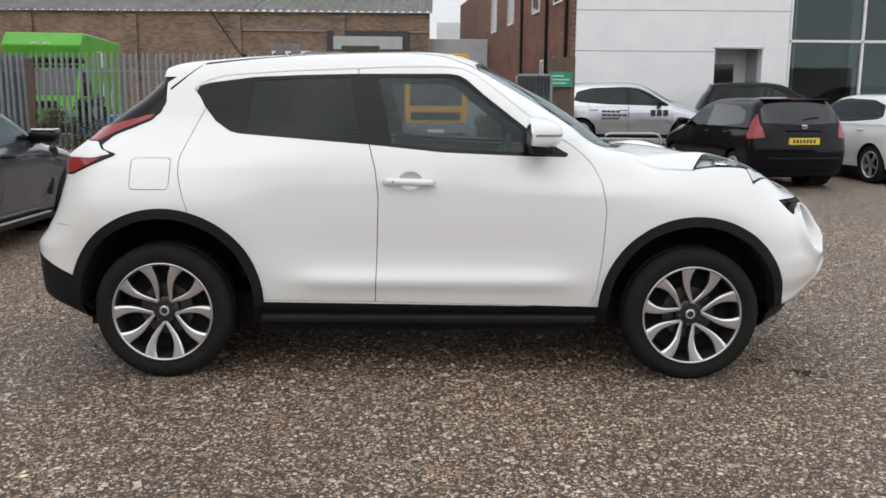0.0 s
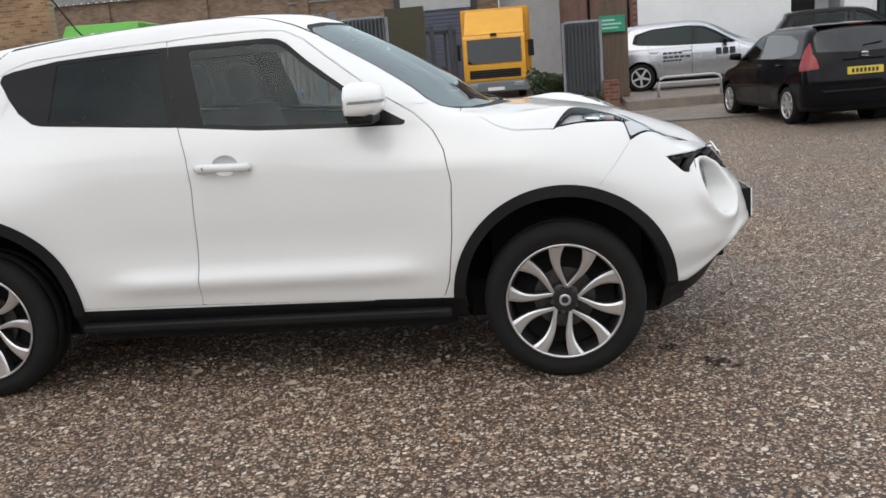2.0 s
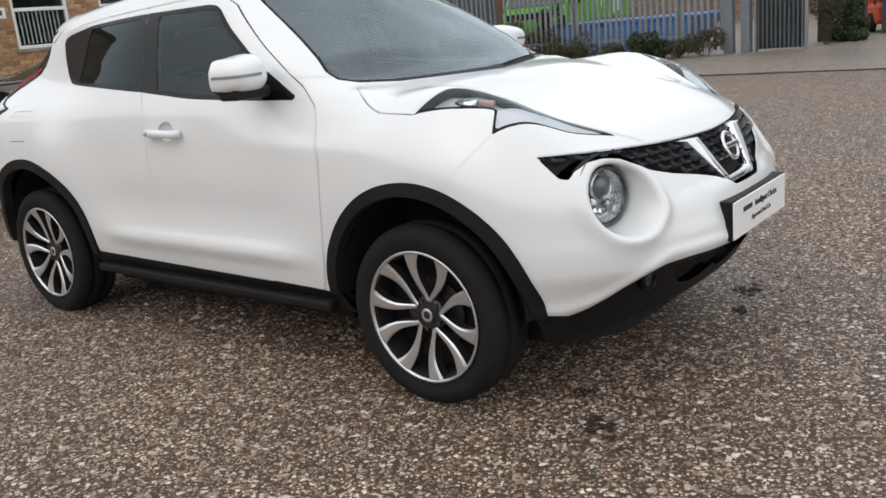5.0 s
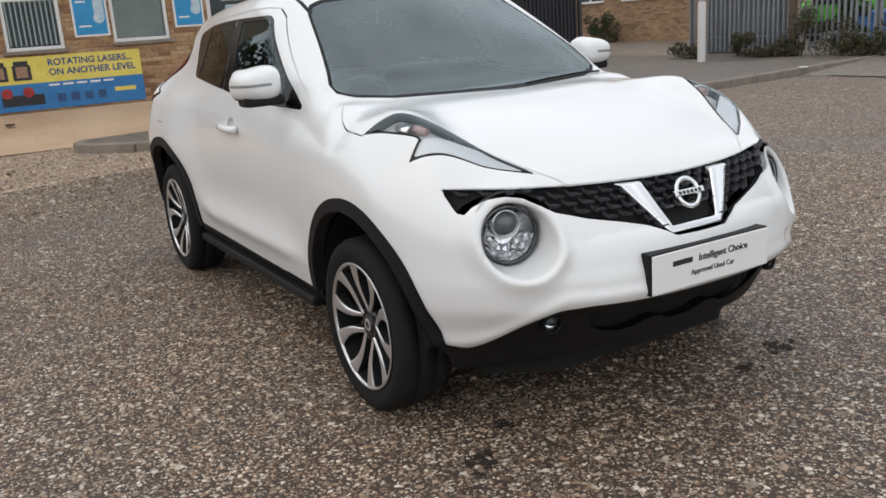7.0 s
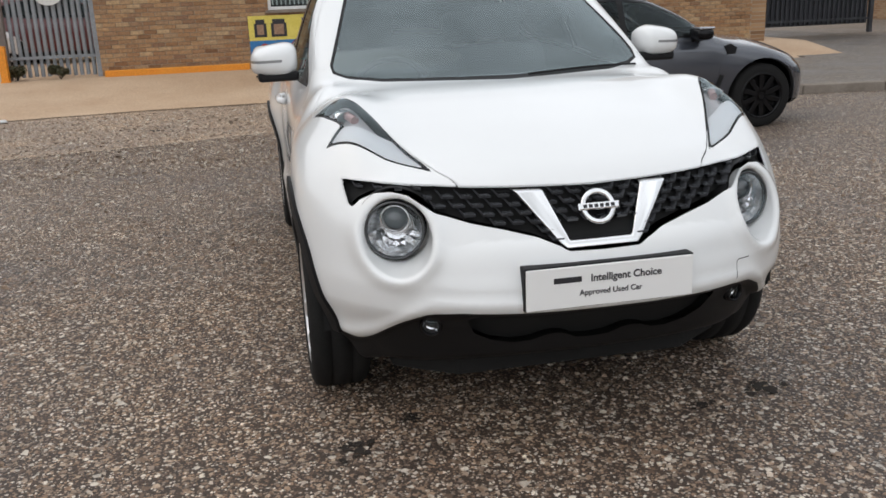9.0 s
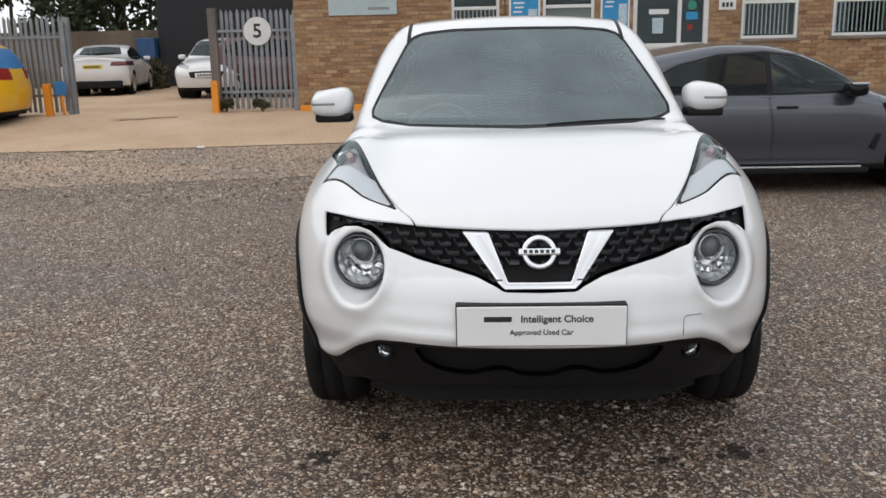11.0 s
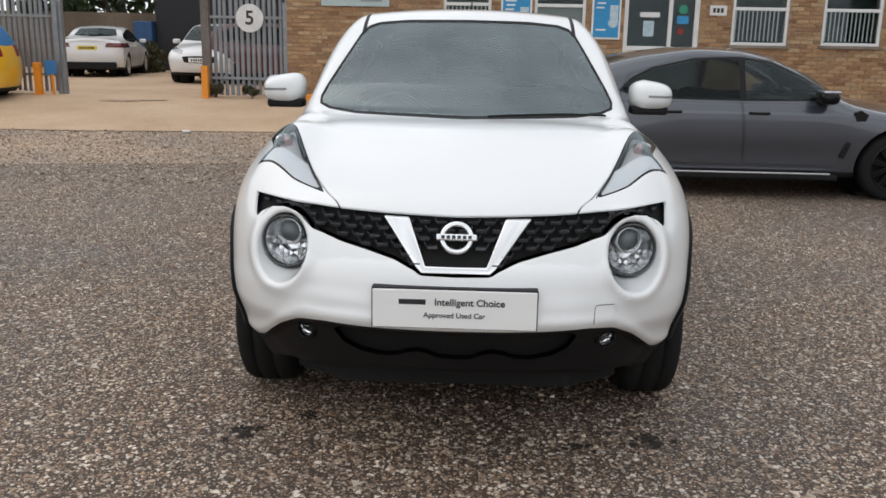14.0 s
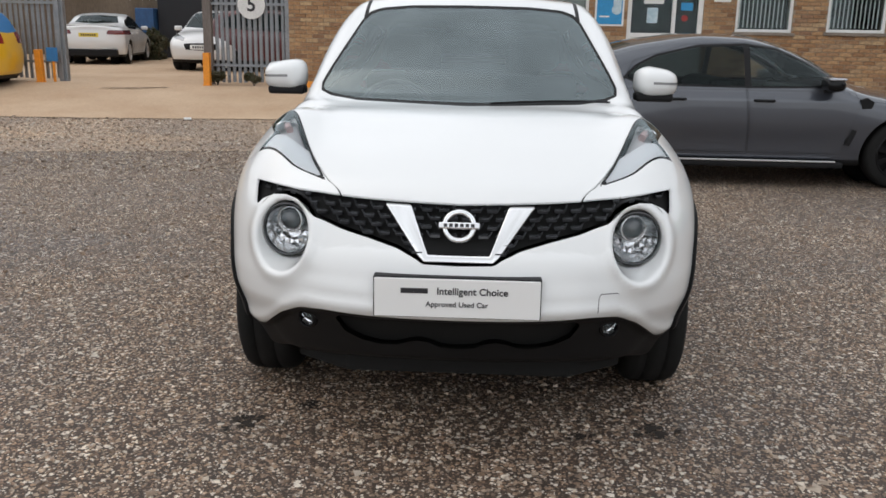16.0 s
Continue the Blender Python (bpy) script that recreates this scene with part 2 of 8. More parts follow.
M_PAINT = shader("pearl_white_paint", (0.79, 0.80, 0.80), 0.32, coat=0.9)
M_TRIM = worn("black_textured_plastic", (0.009, 0.009, 0.010), (0.014, 0.014, 0.015), 5, (0.5, 0.65), grain=400, bump=0.12, depth=0.001)
M_GLOSSBLACK = shader("gloss_black", (0.007, 0.007, 0.008), 0.16, coat=0.0, spec=0.22)
M_RUBBER = worn("tyre_rubber", (0.011, 0.011, 0.011), (0.017, 0.0167, 0.0163), 9, (0.75, 0.9), grain=200, bump=0.1, depth=0.001)
M_VOID = shader("dark_underside", (0.016, 0.016, 0.016), 0.9)
M_CHROME = shader("chrome", (0.82, 0.83, 0.84), 0.06, 1.0)
M_ALLOY = shader("machined_alloy", (0.66, 0.66, 0.67), 0.30, 0.85)
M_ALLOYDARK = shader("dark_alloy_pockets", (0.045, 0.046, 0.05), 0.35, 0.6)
M_STEEL = worn("brake_steel", (0.10, 0.095, 0.09), (0.16, 0.155, 0.15), 20, (0.35, 0.5), 0.9)
M_SCREEN = glassy("windscreen_glass", (0.85, 0.98, 1.0), 0.75, ior=2.4)
M_SIDEGLASS = glassy("side_glass", (0.88, 0.95, 0.97), 0.73, ior=1.45)
M_PRIVACY = glassy("privacy_glass", (0.8, 0.85, 0.95), 0.10, ior=1.37)
M_LENS = glassy("clear_lens", (0.99, 0.99, 1.0), 0.99, ior=1.45)
M_REDLENS = shader("red_lens", (0.27, 0.009, 0.014), 0.12, coat=0.4)
M_LAMPPALE = shader("pale_lamp_housing", (0.82, 0.82, 0.83), 0.4, 0.0)
M_LAMPSILVER = shader("silver_lamp_housing", (0.60, 0.60, 0.61), 0.32, 0.3)
M_RIB = shader("satin_black_ribs", (0.07, 0.073, 0.08), 0.26)
M_BEZEL = shader("dark_bezel", (0.12, 0.125, 0.13), 0.25, 0.6)
M_DARKLENS = shader("dark_red_lens", (0.13, 0.008, 0.01), 0.12, coat=0.6)
M_MIRROR = shader("lamp_mirror", (0.90, 0.91, 0.92), 0.24, 1.0)
M_PROJ = shader("dark_projector_glass", (0.06, 0.065, 0.07), 0.05, coat=1.0)
M_AMBERPINK = shader("pale_bulb", (0.62, 0.42, 0.40), 0.25)
M_GREYPLASTIC = shader("grey_plastic", (0.17, 0.17, 0.175), 0.5)
M_SEAT = worn("dark_cloth", (0.02, 0.02, 0.022), (0.035, 0.035, 0.038), 8, (0.8, 0.95))
M_PLATE = shader("white_plate", (0.87, 0.87, 0.86), 0.3)
M_INK = shader("dark_ink", (0.02, 0.02, 0.025), 0.5)
# brown dirt binder, its tone also darkened as shade in pits between stones
M_GRAVEL = gravelly("bound_gravel", [(0.0, (0.055, 0.033, 0.022)), (0.25, (0.180, 0.115, 0.075)), (0.5, (0.350, 0.236, 0.156)), (0.75, (0.230, 0.182, 0.148)), (1.0, (0.52, 0.400, 0.290))], 0.20, 50.0, (0.046, 0.029, 0.019), 1.0, (0.80, 1.28), 0.28, (0.52, 0.78))
M_TARMAC = gravelly("worn_tarmac", [(0.0, (0.15, 0.10, 0.068)), (0.5, (0.47, 0.34, 0.235)), (1.0, (0.68, 0.54, 0.40))], 0.18, 36.0, (0.185, 0.128, 0.088), 1.0, (0.72, 1.34), 0.32, (0.55, 0.8))
M_ASPHALT = gravelly("grey_asphalt", [(0.0, (0.15, 0.124, 0.104)), (0.5, (0.215, 0.18, 0.15)), (1.0, (0.29, 0.25, 0.21))], 0.04, 90.0, (0.175, 0.146, 0.121), 0.35, (0.8, 1.15), 0.6)
M_CONCRETE = worn("sandy_concrete", (0.47, 0.315, 0.195), (0.60, 0.44, 0.30), 0.7, (0.75, 0.95), grain=45, bump=0.25)
M_KERB = worn("kerb_concrete", (0.18, 0.148, 0.12), (0.29, 0.25, 0.21), 3, (0.8, 0.95), grain=70, bump=0.3)
M_SEAM = worn("pale_seam", (0.42, 0.33, 0.25), (0.58, 0.47, 0.37), 4, (0.8, 0.95), grain=60, bump=0.3)
M_BRICK_BROWN = bricky("brown_brick", [(0.15, 0.10, 0.07), (0.23, 0.155, 0.105), (0.28, 0.20, 0.14), (0.19, 0.12, 0.085)], (0.26, 0.22, 0.18), "y")
M_BRICK_TAN_Y = bricky("tan_brick_side", [(0.20, 0.11, 0.055), (0.34, 0.20, 0.105), (0.40, 0.26, 0.145), (0.29, 0.165, 0.085)], (0.34, 0.29, 0.23), "y")
M_BRICK_RED_X = bricky("red_brick_long", [(0.12, 0.05, 0.035), (0.18, 0.072, 0.048), (0.22, 0.095, 0.062), (0.15, 0.058, 0.04)], (0.2, 0.16, 0.135), "y")
M_BRICK_RED = bricky("red_brick", [(0.13, 0.055, 0.04), (0.21, 0.085, 0.055), (0.26, 0.115, 0.075), (0.17, 0.065, 0.045)], (0.25, 0.2, 0.17), "y")
M_GALV = worn("weathered_galvanised_steel", (0.24, 0.26, 0.28), (0.34, 0.36, 0.385), 4, (0.45, 0.7), 0.55, 80, 0.1)
M_CLAD = worn("white_cladding", (0.74, 0.75, 0.77), (0.80, 0.81, 0.82), 1.5, (0.4, 0.55), grain=8, bump=0.01, vary=(0.97, 1.01))
M_ORANGE = worn("orange_painted_steel", (0.80, 0.27, 0.015), (0.85, 0.33, 0.03), 3, (0.45, 0.65))
M_WHITEPAINT = worn("white_painted_frame", (0.70, 0.70, 0.69), (0.80, 0.80, 0.79), 4, (0.35, 0.5), vary=(0.92, 1.03))

M_MORTAR = worn("pale_mortar", (0.30, 0.245, 0.185), (0.38, 0.32, 0.25), 2, (0.85, 0.95), grain=120, bump=0.3)
M_PAVE = gravelly("gritty_pavement", [(0.0, (0.11, 0.09, 0.075)), (0.5, (0.17, 0.145, 0.12)), (1.0, (0.23, 0.195, 0.165))], 0.03, 100.0, (0.125, 0.105, 0.088), 0.5, (0.7, 1.2), 0.6)
M_ROOM = worn("dim_room", (0.07, 0.068, 0.064), (0.11, 0.105, 0.10), 1, (0.8, 0.9))
M_SHOWROOM = worn("showroom_lining", (0.26, 0.25, 0.24), (0.34, 0.33, 0.31), 1, (0.8, 0.9))
M_PANE = glassy("window_pane", (0.94, 0.97, 0.96), 0.95, ior=1.38)
M_PANEDARK = shader("dark_pane", (0.015, 0.017, 0.02), 0.06, coat=0.3)
M_SHOWPANE = glassy("showroom_pane", (0.8, 0.86, 0.88), 0.72, ior=1.5)
M_BLIND = worn("blind_fabric", (0.78, 0.78, 0.75), (0.84, 0.84, 0.81), 6, (0.8, 0.9))
M_SHADE = worn("grey_shade", (0.33, 0.33, 0.32), (0.42, 0.42, 0.40), 3, (0.8, 0.9))
M_POSTER_BLUE = worn("blue_print", (0.015, 0.24, 0.52), (0.03, 0.30, 0.60), 4, (0.3, 0.45))
M_POSTER_PALE = worn("pale_print", (0.35, 0.52, 0.62), (0.60, 0.70, 0.74), 14, (0.35, 0.5))
M_BANNER_BLUE = worn("banner_blue", (0.02, 0.16, 0.42), (0.04, 0.22, 0.50), 5, (0.5, 0.65))
M_BANNER_YELLOW = worn("banner_yellow", (0.72, 0.60, 0.10), (0.80, 0.68, 0.16), 5, (0.5, 0.65))
M_BANNER_INK = shader("banner_ink", (0.03, 0.06, 0.20), 0.55)
M_BANNER_TAN = worn("banner_tan", (0.25, 0.14, 0.09), (0.4, 0.26, 0.16), 20, (0.5, 0.6))
M_BANNER_NAVY = worn("banner_navy", (0.02, 0.07, 0.18), (0.03, 0.10, 0.24), 8, (0.45, 0.6))
M_DARKRED = worn("dark_red", (0.30, 0.02, 0.02), (0.40, 0.05, 0.04), 8, (0.4, 0.55))
M_SHEDBLACK = worn("black_steel_shed", (0.010, 0.010, 0.013), (0.02, 0.021, 0.026), 1.5, (0.6, 0.8))
M_MAROON = worn("maroon_paint", (0.07, 0.008, 0.01), (0.10, 0.012, 0.014), 3, (0.3, 0.4), coat=0.4)
M_GREENSIGN = worn("green_sign", (0.02, 0.24, 0.14), (0.03, 0.30, 0.18), 4, (0.35, 0.5))
M_PALEGREEN = shader("pale_green", (0.35, 0.62, 0.50), 0.5)
M_PALEBOARD = worn("pale_blue_board", (0.40, 0.50, 0.52), (0.48, 0.57, 0.58), 3, (0.4, 0.6))
M_POST = worn("weathered_post", (0.13, 0.11, 0.10), (0.20, 0.175, 0.16), 4, (0.7, 0.9), stretch=(1, 1, 0.2))
M_DISC = worn("sign_white", (0.68, 0.68, 0.67), (0.76, 0.76, 0.75), 5, (0.4, 0.5))
M_PANELGREY = worn("grey_steel_sheet", (0.16, 0.18, 0.20), (0.22, 0.24, 0.26), 2, (0.5, 0.7), 0.2)
M_PANELPALE = worn("pale_grey_panel", (0.42, 0.44, 0.45), (0.52, 0.53, 0.54), 2, (0.5, 0.7))
M_PROFILED = worn("profiled_steel", (0.33, 0.36, 0.375), (0.41, 0.435, 0.45), 2, (0.45, 0.65), 0.2)
M_MOSS = worn("mossy_wall", (0.075, 0.058, 0.043), (0.072, 0.078, 0.045), 2.5, (0.85, 0.95), grain=40, bump=0.4)
M_BROWNBOARD = worn("brown_boards", (0.10, 0.07, 0.05), (0.155, 0.11, 0.08), 3, (0.7, 0.9), stretch=(6, 6, 0.4))
M_GALVPALE = worn("pale_galvanised_tube", (0.42, 0.44, 0.45), (0.52, 0.53, 0.54), 5, (0.35, 0.5), 0.5)
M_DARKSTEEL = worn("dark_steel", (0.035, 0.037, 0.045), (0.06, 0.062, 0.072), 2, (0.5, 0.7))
M_SHUTTER = worn("blue_grey_shutter", (0.075, 0.085, 0.125), (0.10, 0.115, 0.16), 1.5, (0.5, 0.65))
M_FIBRE = worn("cement_roof", (0.30, 0.29, 0.28), (0.46, 0.45, 0.44), 1.2, (0.8, 0.95), grain=30)
M_SLATE = worn("roof_slate", (0.06, 0.06, 0.065), (0.10, 0.10, 0.105), 3, (0.6, 0.8))
M_YARDWALL = worn("stained_concrete", (0.13, 0.098, 0.07), (0.23, 0.178, 0.132), 0.9, (0.8, 0.95), grain=20, bump=0.3, stretch=(1, 1, 0.35))
M_DOWNLIGHT = shader("downlight", (1, 1, 1), 0.5, emit=(1.0, 0.97, 0.92, 6.0))



def chips(name, tones, source, rough=0.85):
    """Pieces that each take their own tone: source is "object" or "island"."""
    mt = shader(name, tones[0], rough)
    lk = mt.node_tree.links
    b_ = mt.node_tree.nodes["Principled BSDF"]
    if source == "object":
        rnd = node(mt, "ShaderNodeObjectInfo").outputs["Random"]
    else:
        rnd = node(mt, "ShaderNodeNewGeometry").outputs["Random Per Island"]
    col = ramp(mt, rnd, [(i / (len(tones) - 1), c) for i, c in enumerate(tones)])
    tc = node(mt, "ShaderNodeTexCoord")
    no = node(mt, "ShaderNodeTexNoise", Scale=28.0, Detail=5.0)
    lk.new(tc.outputs["Object"], no.inputs["Vector"])
    col = mixed(mt, 1.0, col, ramp(mt, no.outputs[0], [(0.3, (0.7,) * 3), (0.7, (1.18,) * 3)]), "MULTIPLY")
    lk.new(col, b_.inputs["Base Color"])
    bp = node(mt, "ShaderNodeBump", Strength=0.5, Distance=0.004)
    lk.new(no.outputs[0], bp.inputs["Height"])
    lk.new(bp.outputs[0], b_.inputs["Normal"])
    return mt


BRICK_TONES = [(0.2006, 0.1037, 0.05), (0.354, 0.2013, 0.1), (0.4366, 0.2745, 0.1438), (0.295, 0.1647, 0.085), (0.472, 0.3294, 0.1875), (0.2478, 0.1403, 0.0813), (0.3894, 0.2318, 0.1187)]
M_BRICK_ONE = chips("single_brick", BRICK_TONES, "object")
M_BRICK_MANY = chips("joined_bricks", BRICK_TONES, "island")
LEAF_TONES = [(0.020, 0.034, 0.012), (0.035, 0.055, 0.018), (0.05, 0.075, 0.022), (0.028, 0.045, 0.017)]
M_LEAF = chips("dark_leaves", LEAF_TONES, "island", 0.6)
M_LEAF_DRY = chips("dry_weeds", [(0.04, 0.05, 0.02), (0.075, 0.068, 0.032), (0.095, 0.075, 0.04), (0.035, 0.048, 0.017)], "island", 0.7)
M_STONE_CHIPS = chips("loose_chippings", [(0.24, 0.165, 0.115), (0.40, 0.30, 0.22), (0.64, 0.55, 0.45), (0.14, 0.10, 0.075), (0.32, 0.225, 0.155), (0.72, 0.66, 0.57)], "island", 0.7)
M_BARK = worn("bark", (0.05, 0.04, 0.03), (0.09, 0.075, 0.06), 6, (0.85, 0.95), grain=40, bump=0.5)
M_GREY_PAINT = shader("dark_grey_paint", (0.070, 0.077, 0.094), 0.22, 0.4, coat=1.0)
M_BLACK_PAINT = shader("black_paint", (0.005, 0.005, 0.007), 0.10, coat=0.0, spec=0.2)
M_SILVER_PAINT = shader("silver_paint", (0.46, 0.48, 0.52), 0.26, 0.85, coat=0.8)
M_WHITE_CAR = shader("white_car_paint", (0.74, 0.74, 0.74), 0.25, coat=0.8)
M_YELLOW_PAINT = shader("yellow_paint", (0.80, 0.46, 0.01), 0.28, coat=0.7)
M_SKIP = worn("blue_skip_paint", (0.05, 0.16, 0.42), (0.09, 0.24, 0.55), 2.5, (0.4, 0.6))
M_TRUCK = worn("truck_yellow", (0.78, 0.36, 0.015), (0.84, 0.43, 0.03), 2, (0.35, 0.5))
M_VAN_GREEN = worn("van_green", (0.085, 0.36, 0.028), (0.12, 0.44, 0.045), 2, (0.35, 0.5))
M_FORK_RED = worn("forklift_red", (0.50, 0.06, 0.02), (0.60, 0.10, 0.03), 4, (0.4, 0.55))
M_PLATE_YELLOW = shader("yellow_plate", (0.72, 0.55, 0.06), 0.4)
M_TINT = glassy("dark_car_glass", (0.78, 0.90, 0.90), 0.24, ior=1.30)
M_TINTPALE = glassy("green_car_glass", (0.84, 0.94, 0.92), 0.60, ior=1.45)

M_LENSGREY = shader("grey_lamp_lens", (0.35, 0.36, 0.37), 0.15, 0.3, coat=0.8)
M_OIL = chips("oil_stain", [(0.020, 0.014, 0.010), (0.028, 0.020, 0.014)], "island", 0.95)


for plain in (M_RUBBER, M_TRIM, M_VOID):
    plain.node_tree.nodes["Principled BSDF"].inputs["Specular IOR Level"].default_value = 0.22
# ---- rounded bodies: a level surface of a field, cut into panels ----
def curve(points):
    """A smooth curve through points, as a function."""
    p = np.array(points, float)
    xs, ys = p[:, 0], p[:, 1]
    h = np.diff(xs)
    d = np.diff(ys) / h
    m = np.empty(len(xs))
    m[0], m[-1] = d[0], d[-1]
    m[1:-1] = np.where(d[:-1] * d[1:] > 0, 2 * d[:-1] * d[1:] / np.where(d[:-1] + d[1:] == 0, 1, d[:-1] + d[1:]), 0)

    def at(x):
        x = np.clip(x, xs[0], xs[-1])
        i = np.clip(np.searchsorted(xs, x) - 1, 0, len(h) - 1)
        t = (x - xs[i]) / h[i]
        return ((1 + 2 * t) * (1 - t) ** 2 * ys[i] + t * (1 - t) ** 2 * h[i] * m[i]
                + t * t * (3 - 2 * t) * ys[i + 1] + t * t * (t - 1) * h[i] * m[i + 1])
    return at


def smax(a, b, k):
    h = np.clip(0.5 + 0.5 * (a - b) / k, 0, 1)
    return b * (1 - h) + a * h + k * h * (1 - h)


def step(a, b, x):
    t = np.clip((x - a) / (b - a), 0, 1)
    return t * t * (3 - 2 * t)


def inside(points):
    """Signed distance into a polygon, as a function of two coordinates."""
    p = np.array(points, float)
    q = np.roll(p, -1, 0)

    def at(a, b):
        best = np.full(a.shape, 1e9)
        odd = np.zeros(a.shape, bool)
        for (ax, ay), (bx, by) in zip(p, q):
            ex, ey = bx - ax, by - ay
            t = np.clip(((a - ax) * ex + (b - ay) * ey) / (ex * ex + ey * ey), 0, 1)
            best = np.minimum(best, (a - ax - t * ex) ** 2 + (b - ay - t * ey) ** 2)
            if ey:
                odd ^= ((ay > b) != (by > b)) & (a < ex * (b - ay) / ey + ax)
        return np.where(odd, 1, -1) * np.sqrt(best)
    return at


def level_surface(f, lo, hi, h):
    """Triangles of f = 0 in a box that is symmetric in y."""
    xs = np.arange(lo[0], hi[0] + h, h)
    half = np.arange(h / 2, hi[1] + h, h)
    zs = np.arange(lo[2], hi[2] + h, h)
    X, Y, Z = np.meshgrid(xs, half, zs, indexing="ij")
    F = f(X, Y, Z).astype(np.float32)
    F = np.concatenate((F[:, ::-1], F), 1)
    ys = np.concatenate((-half[::-1], half))
    S = F < 0
    c = [S[i:S.shape[0] - 1 + i, j:S.shape[1] - 1 + j, k:S.shape[2] - 1 + k] for i in (0, 1) for j in (0, 1) for k in (0, 1)]
    any_, all_ = c[0].copy(), c[0].copy()
    for q in c[1:]:
        any_ |= q
        all_ &= q
    I, J, K = np.nonzero(any_ & ~all_)
    vid = np.full(any_.shape, -1, np.int64)
    vid[I, J, K] = np.arange(len(I))
    corner = [(i, j, k) for i in (0, 1) for j in (0, 1) for k in (0, 1)]
    val = np.stack([F[I + i, J + j, K + k] for i, j, k in corner], 1).astype(float)
    acc, cnt = np.zeros((len(I), 3)), np.zeros(len(I))
    for a in range(8):
        for b in range(a + 1, 8):
            if sum(u != v for u, v in zip(corner[a], corner[b])) != 1:
                continue
            cross = (val[:, a] < 0) != (val[:, b] < 0)
            t = np.where(cross, val[:, a] / np.where(cross, val[:, a] - val[:, b], 1), 0)
            pt = np.array(corner[a]) + t[:, None] * (np.array(corner[b]) - np.array(corner[a]))
            acc += pt * cross[:, None]
            cnt += cross
    V = acc / cnt[:, None] + np.stack((I, J, K), 1)
    V = np.stack((xs[0] + V[:, 0] * h, np.interp(V[:, 1], np.arange(len(ys)), ys), zs[0] + V[:, 2] * h), 1)
    tris = []
    for ax in range(3):
        s0 = [slice(None)] * 3
        s1 = [slice(None)] * 3
        s0[ax], s1[ax] = slice(0, -1), slice(1, None)
        A, B = S[tuple(s0)], S[tuple(s1)]
        e = np.stack(np.nonzero(A != B), 1)
        u, v = [w for w in range(3) if w != ax]
        ok = (e[:, u] > 0) & (e[:, v] > 0) & (e[:, u] < vid.shape[u]) & (e[:, v] < vid.shape[v])
        e = e[ok]
        quad = []
        for du, dv in ((-1, -1), (0, -1), (0, 0), (-1, 0)):
            g = e.copy()
            g[:, u] += du
            g[:, v] += dv
            quad.append(vid[tuple(g.T)])
        quad = np.stack(quad, 1)
        tris += [quad[:, [0, 1, 2]], quad[:, [0, 2, 3]]]
    T = np.concatenate(tris)
    V = settle(f, V, h, 3)
    T = T[(T >= 0).all(1)]
    g = slope(f, V[T].mean(1))
    n = np.cross(V[T[:, 1]] - V[T[:, 0]], V[T[:, 2]] - V[T[:, 0]])
    back = (n * g).sum(1) < 0
    T[back] = T[back][:, ::-1]
    return V, T


def slope(f, V, e=0.002):
    g = np.zeros_like(V)
    for i in range(3):
        d = np.zeros(3)
        d[i] = e
        a, b = V + d, V - d
        g[:, i] = (f(a[:, 0], a[:, 1], a[:, 2]) - f(b[:, 0], b[:, 1], b[:, 2])) / (2 * e)
    return g


def settle(f, V, h, rounds):
    for _ in range(rounds):
        g = slope(f, V)
        s = f(V[:, 0], V[:, 1], V[:, 2]) / np.maximum((g * g).sum(1), 1e-4)
        move = -s[:, None] * g
        n = np.linalg.norm(move, axis=1)
        V = V + move * np.minimum(1, 0.5 * h / np.maximum(n, 1e-9))[:, None]
    return V


def cut(V, T, r):
    """Splits triangles where the vertex values r change sign: vertices, those inside, those outside."""
    s = r > 0
    n = s[T].sum(1)
    lone_in, lone_out = T[n == 1], T[n == 2]

    def turned(tr, want):
        k = np.argmax(s[tr] == want, 1)
        i = np.arange(len(tr))
        return np.stack((tr[i, k], tr[i, (k + 1) % 3], tr[i, (k + 2) % 3]), 1)
    a, b = turned(lone_in, True), turned(lone_out, False)
    edges = np.concatenate((a[:, [0, 1]], a[:, [0, 2]], b[:, [0, 1]], b[:, [0, 2]]))
    key = np.sort(edges, 1)
    uniq, inv = np.unique(key, axis=0, return_inverse=True)
    inv = inv.reshape(-1)
    p, q = uniq[:, 0], uniq[:, 1]
    t = r[p] / (r[p] - r[q])
    V2 = np.concatenate((V, V[p] + t[:, None] * (V[q] - V[p])))
    inv = inv + len(V)
    na, nb = len(a), len(b)
    ab, ac, bb, bc = inv[:na], inv[na:2 * na], inv[2 * na:2 * na + nb], inv[2 * na + nb:]
    ins = np.concatenate((T[n == 3], np.stack((a[:, 0], ab, ac), 1), np.stack((bb, b[:, 1], b[:, 2]), 1), np.stack((bb, b[:, 2], bc), 1)))
    out = np.concatenate((T[n == 0], np.stack((b[:, 0], bb, bc), 1), np.stack((ab, a[:, 1], a[:, 2]), 1), np.stack((ab, a[:, 2], ac), 1)))
    return V2, ins, out


